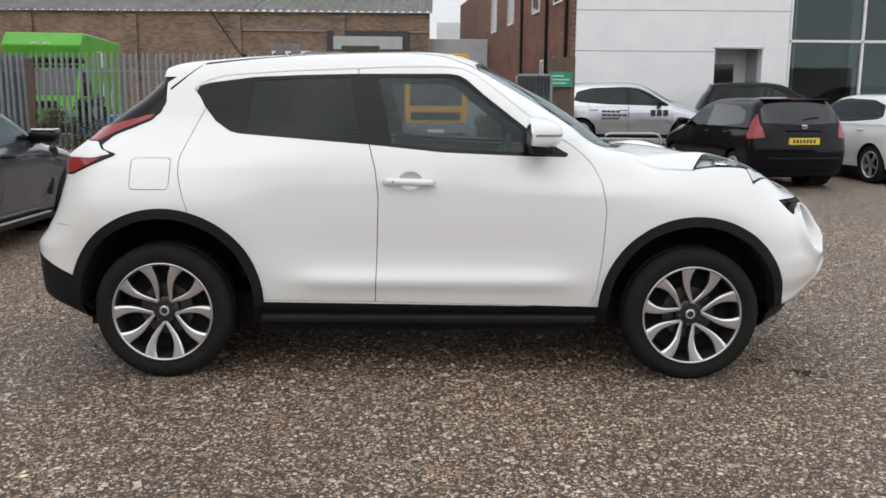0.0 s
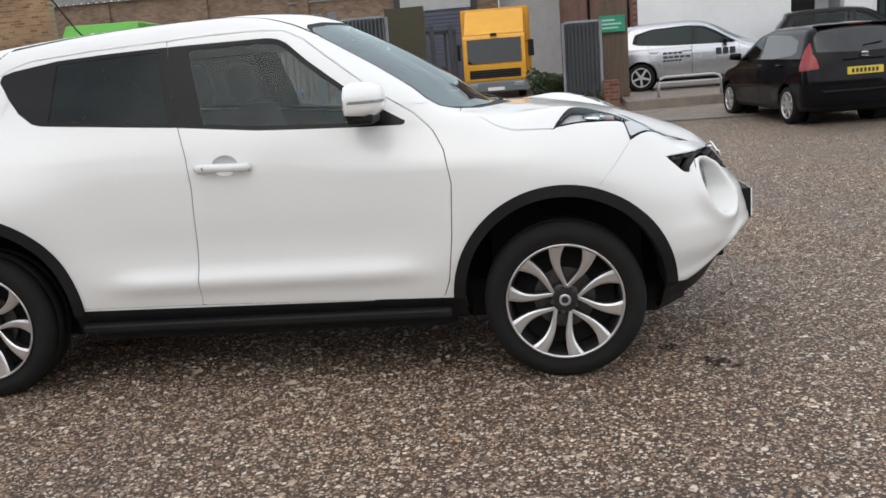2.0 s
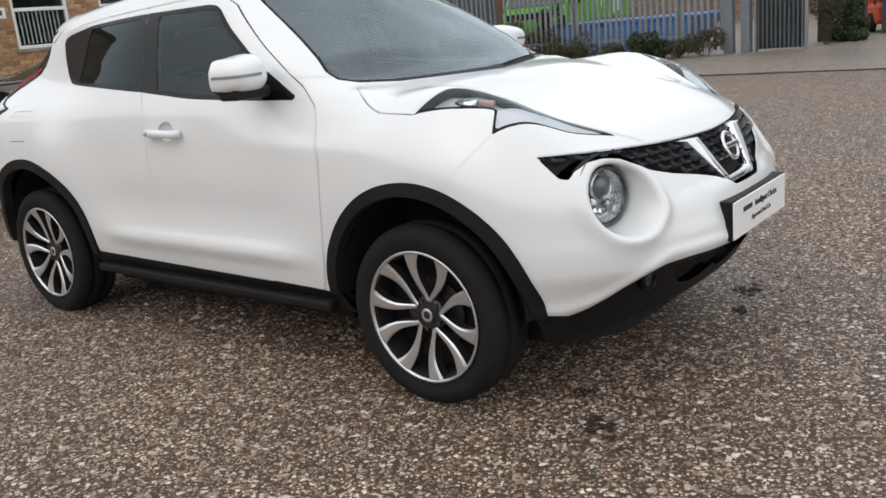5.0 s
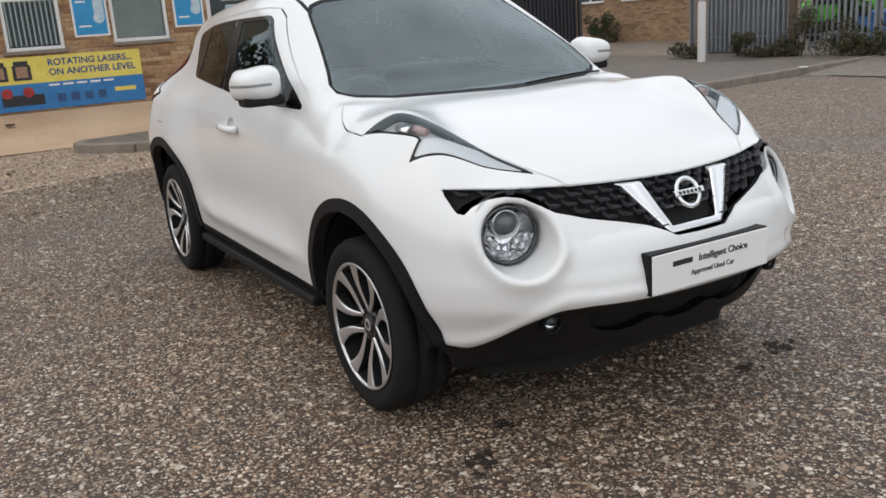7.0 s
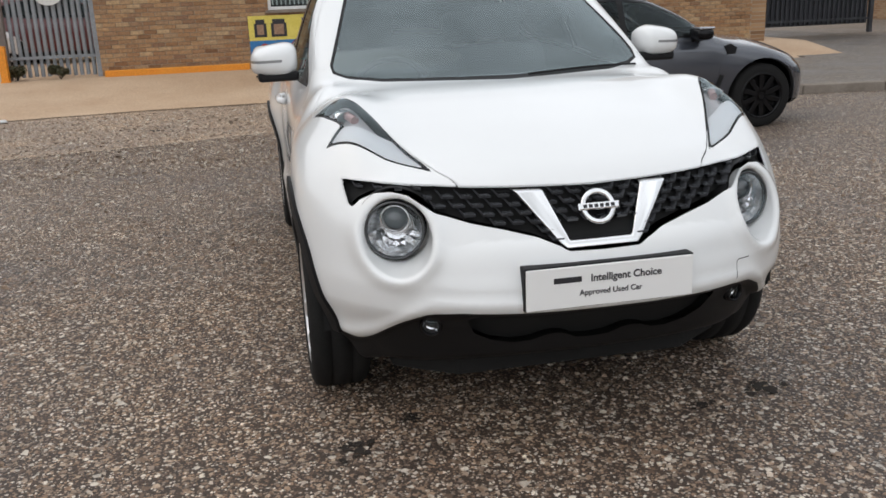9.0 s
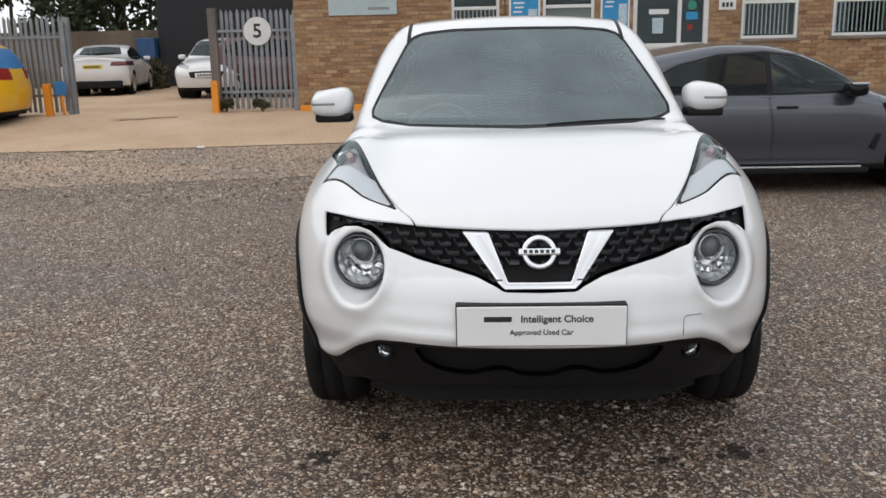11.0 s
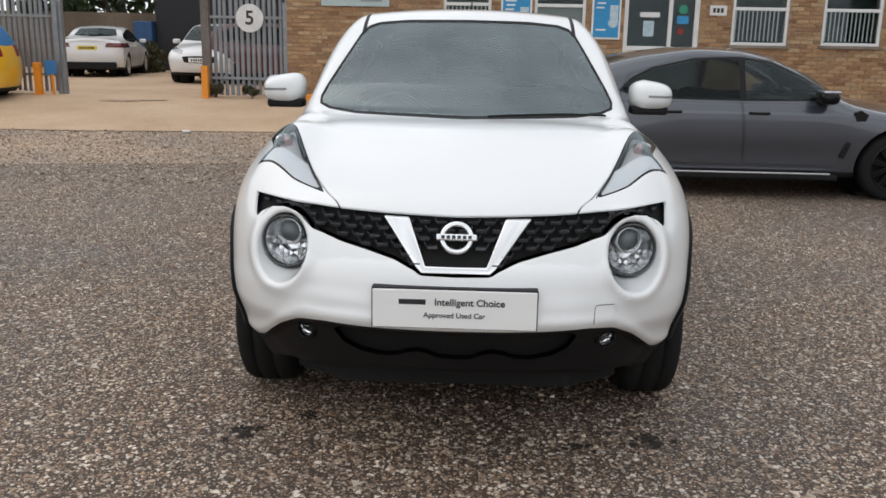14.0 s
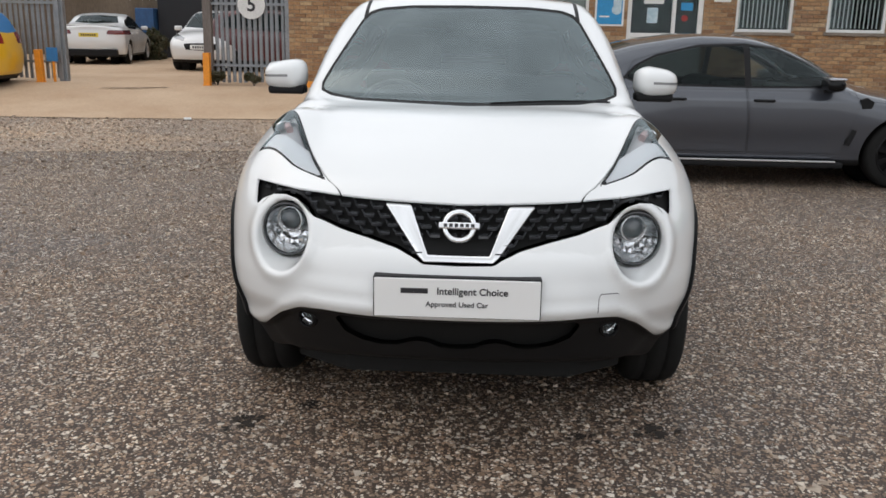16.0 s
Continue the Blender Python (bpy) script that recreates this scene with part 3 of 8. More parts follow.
class Skin:
    """A car's outer surface, from which panels are taken one after the other."""

    def __init__(self, f, lo, hi, h):
        self.f, self.h = f, h
        self.V, self.T = level_surface(f, lo, hi, h)

    def take(self, region, gap=0.0):
        """The triangles in which region(x, y, z) > 0; a strip of the gap's width round them is dropped."""
        V = self.V
        r = region(V[:, 0], V[:, 1], V[:, 2])
        self.V, ins, out = cut(V, self.T, r)
        if gap:
            r = region(self.V[:, 0], self.V[:, 1], self.V[:, 2]) - gap
            self.V, ins, _ = cut(self.V, ins, r)
        self.T = out
        return ins

    def mesh(self, name, T, lift=0.0, fold=0.0, push=(0, 0, 0)):
        """A panel's mesh, with its edge folded inwards by fold."""
        used, inv = np.unique(T, return_inverse=True)
        T = inv.reshape(-1, 3)
        V = settle(self.f, self.V[used], self.h, 1)
        N = slope(self.f, V)
        N /= np.maximum(np.linalg.norm(N, axis=1), 1e-9)[:, None]
        V = V + lift * N + np.array(push)
        if fold:
            e = np.concatenate((T[:, [0, 1]], T[:, [1, 2]], T[:, [2, 0]]))
            k = np.sort(e, 1)
            _, first, count = np.unique(k, axis=0, return_index=True, return_counts=True)
            rim = e[first[count == 1]]
            ids = np.unique(rim)
            at = np.full(len(V), -1)
            at[ids] = np.arange(len(ids)) + len(V)
            V = np.concatenate((V, V[ids] - fold * N[ids]))
            N = np.concatenate((N, N[ids]))
            a, b = rim[:, 0], rim[:, 1]
            T = np.concatenate((T, np.stack((b, a, at[a]), 1), np.stack((b, at[a], at[b]), 1)))
        me = bpy.data.meshes.new(name)
        me.vertices.add(len(V))
        me.vertices.foreach_set("co", V.astype(np.float32).ravel())
        me.loops.add(len(T) * 3)
        me.loops.foreach_set("vertex_index", T.astype(np.int32).ravel())
        me.polygons.add(len(T))
        me.polygons.foreach_set("loop_start", np.arange(0, len(T) * 3, 3, dtype=np.int32))
        me.polygons.foreach_set("use_smooth", np.ones(len(T), bool))
        me.update(calc_edges=True)
        me.validate()
        me.normals_split_custom_set_from_vertices([tuple(v) for v in N])
        return me


def meet(f, axis, a, b, lo, hi):
    """Where f passes zero along an axis, from lo (inside) to hi; a and b are the other coordinates in xyz order."""
    for _ in range(40):
        mid = (lo + hi) / 2
        p = {"x": (mid, a, b), "y": (a, mid, b), "z": (a, b, mid)}[axis]
        if f(*[np.array([v]) for v in p])[0] < 0:
            lo = mid
        else:
            hi = mid
    return (lo + hi) / 2


# ---- ground ----
def sheet(name, points, z, material, **tags):
    """A flat or tilted sheet: points are (x, y) at z, or (x, y, z)."""
    bm = bmesh.new()
    bm.faces.new([bm.verts.new(p if len(p) == 3 else (*p, z)) for p in points])
    bmesh.ops.recalc_face_normals(bm, faces=bm.faces[:])
    if bm.faces[:][0].normal.z < 0:
        bmesh.ops.reverse_faces(bm, faces=bm.faces[:])
    return tagged(part(name, bm, material), kind="structure", **tags)


def box_thing(name, x0, x1, y0, y1, z0, z1, material, bevel=0.0, **tags):
    return tagged(part(name, b_box(x0, x1, y0, y1, z0, z1, bevel), material), **tags)


WALL_X, BASE = -12.2, 0.33
sheet("ground", [(400 * math.cos(t), 400 * math.sin(t)) for t in np.linspace(0, 2 * math.pi, 48, endpoint=False)], 0.0, M_GRAVEL, label="brown and grey bound gravel yard, damp and worn")
SEAM = curve([(-40, -3.4), (-8, -4.25), (-4, -4.98), (-1.94, -5.43), (-1.2, -5.70), (-0.5, -5.86), (3, -6.2), (15, -6.4)])
strip = [(float(SEAM(y)), float(y)) for y in np.concatenate(([-40, -20], np.arange(-10, 15.1, 1.0)))]
sheet("road", strip + [(-9.6, 15), (-9.4, -1), (-9.2, -40)], 0.004, M_TARMAC, label="worn brownish tarmac strip with thin gravel")
seam = bmesh.new()
rng = random.Random(3)
for y in np.arange(-2.75, 2.4, 0.25):
    a, b = float(SEAM(y)), float(SEAM(y + 0.25))
    u, v = 0.035 + rng.uniform(0, 0.02), 0.035 + rng.uniform(0, 0.02)
    seam.faces.new([seam.verts.new(p) for p in ((a, y, 0.008), (a + u, y, 0.008), (b + v, y + 0.25, 0.008), (b, y + 0.25, 0.008))])
tagged(part("ground_seam", seam, M_SEAM), kind="structure", label="pale seam between gravel and tarmac")
apron = bmesh.new()
edge = [(-8.15, -40), (-8.2, -9), (-8.4, -6), (-8.65, -4.3), (-8.9, -2.6), (-8.95, -0.3), (-9.2, 3), (-9.3, 10)]
rows = [[apron.verts.new((x, y, 0.012)) for x, y in edge], [apron.verts.new((x - 1.2, y, 0.10)) for x, y in edge],
        [apron.verts.new((WALL_X + 0.4, y, BASE - 0.02)) for x, y in edge], [apron.verts.new((-13.2, y, BASE)) for x, y in edge], [apron.verts.new((-70, y, BASE)) for x, y in edge]]
for p, q in zip(rows, rows[1:]):
    for i in range(len(edge) - 1):
        apron.faces.new((p[i], p[i + 1], q[i + 1], q[i]))
bmesh.ops.recalc_face_normals(apron, faces=apron.faces[:])
tagged(part("apron", apron, M_CONCRETE, smooth=True), kind="structure", label="sandy concrete apron rising to the brick building")
crack = bmesh.new()
for i in range(60):
    y = -13 + i * 0.2
    x = float(np.interp(y, [e[1] for e in edge], [e[0] for e in edge]))
    w = 0.02 + 0.05 * noise.noise((y * 1.3, 0, 0)) ** 2
    crack.faces.new([crack.verts.new(p) for p in ((x + 0.01, y, 0.016), (x + 0.01 + w, y, 0.016), (x + 0.01 + w, y + 0.21, 0.016), (x + 0.01, y + 0.21, 0.016))])
tagged(part("apron_joint", crack, M_VOID), kind="structure", label="dark open joint at the concrete's edge")
north = bmesh.new()
nx = [-40, -10, -5.8, -2, 0.7, 3.3, 8, 30, 60]
rows = [[north.verts.new((x, 11.08 - 0.02 * x, 0.006)) for x in nx], [north.verts.new((x, 14.4, 0.12)) for x in nx], [north.verts.new((x, 70, 0.12)) for x in nx]]
for p, q in zip(rows, rows[1:]):
    for i in range(len(nx) - 1):
        north.faces.new((p[i], p[i + 1], q[i + 1], q[i]))
bmesh.ops.recalc_face_normals(north, faces=north.faces[:])
tagged(part("asphalt", north, M_ASPHALT, smooth=True), kind="structure", label="grey asphalt before the yard gates")
sheet("channel", [(-5.5, 11.20), (2, 11.06), (30, 10.48), (30, 10.58), (2, 11.16), (-5.5, 11.30)], 0.02, M_KERB, label="pale concrete channel across the yard mouth")

# raised pavement to the north-west, with its kerb
PAVE = [(-8.75, -0.20), (-8.45, -0.38), (-8.1, -0.36), (-7.5, 0.2), (-6.9, 2.2), (-6.2, 5.0), (-5.85, 7.2), (-5.85, 9.2), (-6.15, 11.5), (-6.5, 14.3), (-10.5, 14.6), (-22, 19), (-22, 9), (-10.2, 9), (-9.4, 3)]
tagged(part("pavement", b_prism(PAVE, -0.1, 0.115, "z"), M_PAVE), kind="structure", label="dark gritty pavement behind a low kerb")
kerb = holder("kerb", label="rounded concrete kerb stones along the pavement", category="kerb", kind="structure")
fine = []
for (xa, ya), (xb, yb) in zip(PAVE[:10], PAVE[1:10]):
    n = max(1, round(math.hypot(xb - xa, yb - ya) / 0.9))
    fine += [(xa + (xb - xa) * i / n, ya + (yb - ya) * i / n) for i in range(n)]
fine.append(PAVE[9])
for (xa, ya), (xb, yb) in zip(fine, fine[1:]):
    ln = math.hypot(xb - xa, yb - ya)
    part("kerb_stone", b_box(0.004, ln - 0.004, -0.125, 0.02, -0.05, 0.125, 0.018), M_KERB, kerb, m=pose(xa, ya, 0, 0, 0, math.degrees(math.atan2(yb - ya, xb - xa))) @ pose(0, 0.1, 0))

# raised forecourt by the showroom
FORE = [(2.95, 13.35), (6, 13.8), (12, 14.6), (30, 16), (30, 40), (3.6, 40), (3.3, 20)]
tagged(part("forecourt", b_prism(FORE, -0.1, 0.255, "z"), M_ASPHALT), kind="structure", label="raised asphalt forecourt of the showroom")
for (xa, ya), (xb, yb) in zip(FORE[:4], FORE[1:4]):
    ln = math.hypot(xb - xa, yb - ya)
    tagged(part("forecourt_kerb", b_box(0.0, ln, -0.13, 0.03, -0.05, 0.27, 0.02), M_KERB, m=pose(xa, ya, 0, 0, 0, math.degrees(math.atan2(yb - ya, xb - xa)))), kind="structure", label="worn concrete kerb of the forecourt")
box_thing("verge", 2.9, 30, 12.55, 13.3, -0.1, 0.07, M_KERB, 0.03, kind="structure", label="low stained concrete strip below the forecourt")

# ---- the tan brick building to the west ----
OPEN = [(-0.64, 0.26, 1.33, 2.62), (1.07, 2.03, 1.37, 2.62), (2.75, 4.15, BASE, 2.62), (4.75, 5.79, 1.49, 2.62), (6.42, 7.50, 1.51, 2.62)]
WEST = (-3.62, 9.0, BASE - 0.3, 5.6)


def wall_with_openings(name, spans, openings, x0, x1, material, **tags):
    """A wall in the plane of y and z, pierced by openings."""
    y0, y1, z0, z1 = spans
    bm = bmesh.new()
    cuts = sorted({y0, y1, *[o[0] for o in openings], *[o[1] for o in openings]})
    for a, b in zip(cuts, cuts[1:]):
        holes = sorted([(o[2], o[3]) for o in openings if o[0] <= a and b <= o[1]])
        z = z0
        for lo, hi in holes + [(z1, z1)]:
            if lo > z:
                b_box(x0, x1, a, b, z, lo, bm=bm)
            z = hi
    bmesh.ops.remove_doubles(bm, verts=bm.verts[:], dist=1e-5)
    return tagged(part(name, bm, material), kind="structure", **tags)


wall_west = wall_with_openings("wall_west", WEST, OPEN, WALL_X - 0.34, WALL_X - 0.012, M_MORTAR, label="tan and brown brick wall with pale mortar")
box_thing("wall_west_side", -30, WALL_X - 0.34, -3.62, -3.30, 0, 5.6, M_BRICK_TAN_Y, kind="structure", label="tan brick side wall")
box_thing("wall_west_north", -30, WALL_X - 0.012, 9.0, 9.32, 0, 5.6, M_BRICK_TAN_Y, kind="structure", label="tan brick side wall")
box_thing("room_back", -15.6, -15.4, -3.3, 9.0, 0, 5.6, M_ROOM, kind="structure")
box_thing("room_floor", -15.4, WALL_X - 0.34, -3.3, 9.0, BASE - 0.1, BASE, M_ROOM, kind="structure")
box_thing("roof_west", -30, WALL_X + 0.05, -3.7, 9.4, 5.6, 5.8, M_KERB, kind="structure")


def window(y0, y1, z0, z1, blinds=True, pane=None):
    ob = holder("window", label="white framed window with pale vertical blinds" if blinds else "white framed window with a drawn grey shade", category="window", kind="structure")
    x = WALL_X - 0.06
    bar = 0.055
    for n, (a, b, c, d) in {"frame": (y0, y1, z1 - bar, z1), "frame_foot": (y0, y1, z0, z0 + bar), "jamb": (y0, y0 + bar, z0 + bar, z1 - bar), "jamb_far": (y1 - bar, y1, z0 + bar, z1 - bar), "transom": (y0 + bar, y1 - bar, z1 - 0.50, z1 - 0.44)}.items():
        part(n.split("_")[0], b_box(x - 0.05, x + 0.03, a, b, c, d, 0.006), M_WHITEPAINT, ob)
    pn = part("pane", b_box(x - 0.012, x - 0.006, y0 + bar, y1 - bar, z0 + bar, z1 - 0.50), M_PANE, ob)
    pn.visible_shadow = False
    pn = part("pane", b_box(x - 0.012, x - 0.006, y0 + bar, y1 - bar, z1 - 0.44, z1 - bar), M_PANE, ob)
    pn.visible_shadow = False
    part("sill", b_box(x - 0.02, WALL_X + 0.05, y0 - 0.05, y1 + 0.05, z0 - 0.06, z0 - 0.003, 0.01), M_KERB, ob)
    if blinds:
        n = int((y1 - y0 - 0.12) / 0.078)
        for i in range(n):
            y = y0 + 0.09 + i * 0.078
            part("slat", b_box(-0.012, 0.012, -0.001, 0.001, z0 + 0.08, z1 - 0.48), M_BLIND, ob, m=pose(x - 0.045, y, 0, 0, 0, 78 + 9 * math.sin(i * 2.3 + y0)))
    else:
        part("shade", b_box(x - 0.08, x - 0.075, y0 + 0.06, y1 - 0.06, z0 + 0.06, z1 - 0.45), M_SHADE, ob)
    return ob


for i, (y0, y1, z0, z1) in enumerate(OPEN):
    if z0 > 1:
        window(y0, y1, z0, z1, blinds=(i != 1))


def shop_door():
    ob = holder("door_1", label="white framed glazed entrance door with a side light", category="door", kind="structure")
    x = WALL_X - 0.07
    for a, b, c, d in ((2.75, 2.83, BASE, 2.62), (3.58, 3.65, BASE, 2.62), (4.06, 4.15, BASE, 2.62), (2.83, 3.58, 2.52, 2.62), (3.65, 4.06, 2.52, 2.62), (2.83, 3.58, 1.36, 1.44), (3.65, 4.06, 1.36, 1.44), (2.83, 3.58, BASE, 0.55), (3.65, 4.06, BASE, 0.55)):
        part("frame", b_box(x - 0.04, x + 0.035, a, b, c, d, 0.006), M_WHITEPAINT, ob)
    for a, b in ((2.83, 3.58), (3.65, 4.06)):
        part("panel", b_box(x - 0.01, x, a, b, 0.55, 1.36), M_WHITEPAINT, ob)
        pn = part("pane", b_box(x - 0.008, x - 0.002, a, b, 1.44, 2.52), M_PANE, ob)
        pn.visible_shadow = False
    part("notice", b_box(x, x + 0.002, 3.12, 3.32, 1.62, 1.90), M_POSTER_PALE, ob, "pale paper notice on the glass")
    part("notice", b_box(x, x + 0.002, 3.05, 3.42, 1.97, 2.06), M_WHITEPAINT, ob)
    part("sticker", b_cyl(0.085, x, x + 0.003, "x", (3.85, 2.12), 24), M_GREENSIGN, ob, "round green sticker")
    part("sticker", b_box(x, x + 0.002, 3.74, 3.96, 1.86, 2.0), M_POSTER_BLUE, ob)
    part("sticker", b_cyl(0.06, x, x + 0.003, "x", (3.82, 1.72), 20), M_DARKRED, ob)
    return ob


shop_door()


def poster(y0, y1, z0, z1, seed):
    ob = holder("poster", label="bright blue advertising poster in a white frame", category="poster")
    x = WALL_X
    part("backing", b_box(x + 0.002, x + 0.02, y0, y1, z0, z1, 0.004), M_WHITEPAINT, ob)
    part("print", b_box(x + 0.021, x + 0.024, y0 + 0.035, y1 - 0.035, z0 + 0.035, z1 - 0.035), M_POSTER_BLUE, ob)
    w = y1 - y0
    tool = b_box(x + 0.0245, x + 0.026, y0 + 0.62 * w, y0 + 0.90 * w, z0 + 0.30, z0 + 0.62, 0.0)
    tool = b_cyl(0.09, x + 0.0245, x + 0.0262, "x", (y0 + 0.74 * w, z0 + 0.30), 20, bm=tool)
    part("picture", tool, M_POSTER_PALE, ob, "pale tool picture")
    for k, (a, b, z) in enumerate(((0.14, 0.50, 0.72), (0.18, 0.46, 0.64), (0.14, 0.42, 0.56), (0.16, 0.50, 0.16))):
        part("text_bar", b_box(x + 0.0245, x + 0.0255, y0 + a * w, y0 + b * w, z0 + z, z0 + z + 0.028), M_WHITEPAINT, ob)
    return ob


poster(0.44, 1.02, 1.49, 2.42, 1)
poster(2.14, 2.68, 1.55, 2.42, 2)


def banner():
    ob = holder("banner", label="long yellow and blue advertising banner at the wall foot", category="banner")
    x, y0, y1, z0, z1 = WALL_X, -1.02, 1.45, BASE + 0.03, 1.235
    part("cloth", b_box(x + 0.002, x + 0.014, y0, y1, z0, 0.80), M_BANNER_BLUE, ob, "blue lower half")
    part("cloth", b_box(x + 0.002, x + 0.014, y0, y1, 0.80, z1), M_BANNER_YELLOW, ob, "yellow upper half")
    face = lambda y, z: Matrix.Translation((x + 0.0145, y, z)) @ Matrix.Rotation(radians(90), 4, "Z") @ Matrix.Rotation(radians(90), 4, "X")
    writing("lettering", "ROTATING LASERS...", 0.150, M_BANNER_INK, ob, face(0.62, 1.115), bold=0.004)
    writing("lettering", "ON ANOTHER LEVEL", 0.150, M_BANNER_INK, ob, face(0.64, 0.955), bold=0.004)
    for a, b in ((-0.92, -0.70), (-0.62, -0.34)):
        m = b_box(x + 0.0145, x + 0.022, a, b, 0.86, 1.10)
        m = b_box(x + 0.0145, x + 0.024, a + 0.03, b - 0.03, 1.10, 1.17, bm=m)
        part("machine_picture", m, M_INK, ob, "dark machine picture")
        part("machine_picture", b_box(x + 0.0225, x + 0.026, a + 0.05, b - 0.05, 0.90, 1.08), M_BANNER_TAN, ob)
        part("machine_picture", b_cyl(0.085, x + 0.0145, x + 0.024, "x", ((a + b) / 2 + 0.05, 0.66), 20), M_DARKRED, ob, "red machine picture")
    part("machine_picture", b_box(x + 0.0145, x + 0.02, -0.85, -0.2, 0.45, 0.62), M_INK, ob)
    for k in range(5):
        part("text_bar", b_box(x + 0.0145, x + 0.0155, -0.10 + 0.22 * k, 0.07 + 0.22 * k, 0.735, 0.765), M_WHITEPAINT, ob)
    part("text_bar", b_box(x + 0.0145, x + 0.0155, 0.95, 1.30, 0.55, 0.62), M_BANNER_YELLOW, ob)
    for k in range(4):
        part("machine_picture", b_box(x + 0.0145, x + 0.018, 0.0 + k * 0.22, 0.14 + k * 0.22, 0.46, 0.60), M_BANNER_NAVY, ob)
    return ob


banner()
sg = holder("sign_board", label="long pale blue sign board on the brick wall", category="sign")
part("board", b_box(WALL_X + 0.002, WALL_X + 0.03, -2.95, -1.66, 2.07, 2.55, 0.006), M_PALEBOARD, sg)
part("text_bar", b_box(WALL_X + 0.031, WALL_X + 0.033, -2.2, -1.8, 2.16, 2.21), M_GALV, sg)
sg = holder("wall_sign", label="small white sign with dark lettering on the wall", category="sign")
part("board", b_box(WALL_X + 0.002, WALL_X + 0.015, 4.32, 4.63, 2.02, 2.20, 0.003), M_WHITEPAINT, sg)
for k in range(3):
    part("text_bar", b_box(WALL_X + 0.0152, WALL_X + 0.0165, 4.375 + k * 0.072, 4.425 + k * 0.072, 2.07, 2.15), M_INK, sg)
box_thing("wall_rail", WALL_X + 0.06, WALL_X + 0.22, -3.55, -1.06, BASE - 0.06, BASE + 0.09, M_ORANGE, 0.015, label="low orange painted guard rail at the wall foot", category="rail")

# ---- palisade fences ----
def pale_mesh(high):
    own = bmesh.new()
    xs, ys = (-0.034, -0.017, 0.017, 0.034), (0.0, 0.014, 0.014, 0.0)
    tops = (high - 0.07, high - 0.03, high - 0.03, high - 0.07)
    v = [[own.verts.new((x, y + o, z)) for x, y, z in zip(xs, ys, zz)] for zz in ((0,) * 4, tops) for o in (0, -0.003)]
    tip = [own.verts.new((0, 0.014 + o, high)) for o in (0, -0.003)]
    for i in range(3):
        own.faces.new((v[0][i], v[0][i + 1], v[2][i + 1], v[2][i]))
        own.faces.new((v[1][i + 1], v[1][i], v[3][i], v[3][i + 1]))
    own.faces.new((v[2][1], v[2][2], tip[0]))
    own.faces.new((v[3][2], v[3][1], tip[1]))
    me = bpy.data.meshes.new("pale")
    own.to_mesh(me)
    own.free()
    me.materials.append(M_GALV)
    return me


def palisade(p0, p1, z, high, pitch=0.148, label="tall grey galvanised palisade fence with pointed pales", name="palisade_fence", post_every=18):
    (xa, ya), (xb, yb) = p0, p1
    ln = math.hypot(xb - xa, yb - ya)
    ob = holder(name, pose(xa, ya, z, 0, 0, math.degrees(math.atan2(yb - ya, xb - xa))), label=label, category="fence")
    me = pale_mesh(high)
    n = int(ln / pitch)
    r = random.Random(int(ln * 100))
    for i in range(n + 1):
        put("pale", me, None, ob, m=pose(i * pitch, 0, 0.05 + r.uniform(-0.012, 0.012), r.uniform(-0.8, 0.8), r.uniform(-0.5, 0.5), 0))
        if i % post_every == 0:
            part("post", b_box(-0.04, 0.04, 0.05, 0.13, 0, high - 0.08, 0.004), M_GALV, ob, m=pose(i * pitch, 0, 0))
    for h in (0.35, high - 0.38):
        part("rail", b_box(0, ln, 0.018, 0.05, h, h + 0.05), M_GALV, ob)
    return ob


palisade((WALL_X - 0.15, -3.66), (WALL_X - 0.15, -5.15), BASE - 0.02, 1.88, 0.108)
palisade((WALL_X - 0.15, -8.12), (WALL_X - 0.15, -16.5), BASE - 0.02, 1.84, 0.108)
box_thing("gate_post", WALL_X - 0.2, WALL_X - 0.06, -5.30, -5.14, BASE - 0.05, 2.26, M_POST, 0.01, label="weathered square gate post", category="post")
box_thing("gate_post", WALL_X - 0.2, WALL_X - 0.08, -8.12, -8.02, BASE - 0.05, 2.16, M_GALV, 0.01, label="grey steel gate post", category="post")
disc = holder("number_sign", label="round white sign with a black number five", category="sign")
part("disc", b_cyl(0.265, WALL_X - 0.085, WALL_X - 0.07, "x", (-4.35, 1.82), 40, bevel=0.003), M_DISC, disc)
writing("number", "5", 0.36, M_INK, disc, Matrix.Translation((WALL_X - 0.0695, -4.35, 1.815)) @ Matrix.Rotation(radians(90), 4, "Z") @ Matrix.Rotation(radians(90), 4, "X"), bold=0.008)
for y, lean in ((-5.16, -1.5), (-8.40, 2.5)):
    bl = holder("bollard", pose(WALL_X + 0.24, y, BASE - 0.05, 0, lean, 0), label="square orange painted steel bollard", category="bollard", group="bollards at the gate")
    part("shaft", b_box(-0.06, 0.06, -0.062, 0.062, 0, 0.64, 0.008), M_ORANGE, bl)
    part("foot", b_box(-0.075, 0.075, -0.075, 0.075, 0, 0.05, 0.01), M_ORANGE, bl)
st = holder("marker_post", pose(WALL_X + 0.15, -8.17, BASE - 0.03), label="thin orange post with a small blue sign", category="post")
part("shaft", b_box(-0.02, 0.02, -0.02, 0.02, 0, 0.62, 0.004), M_ORANGE, st)
part("plate", b_box(0.021, 0.03, -0.12, 0.10, 0.40, 0.66, 0.004), M_BANNER_BLUE, st, "small blue sign")

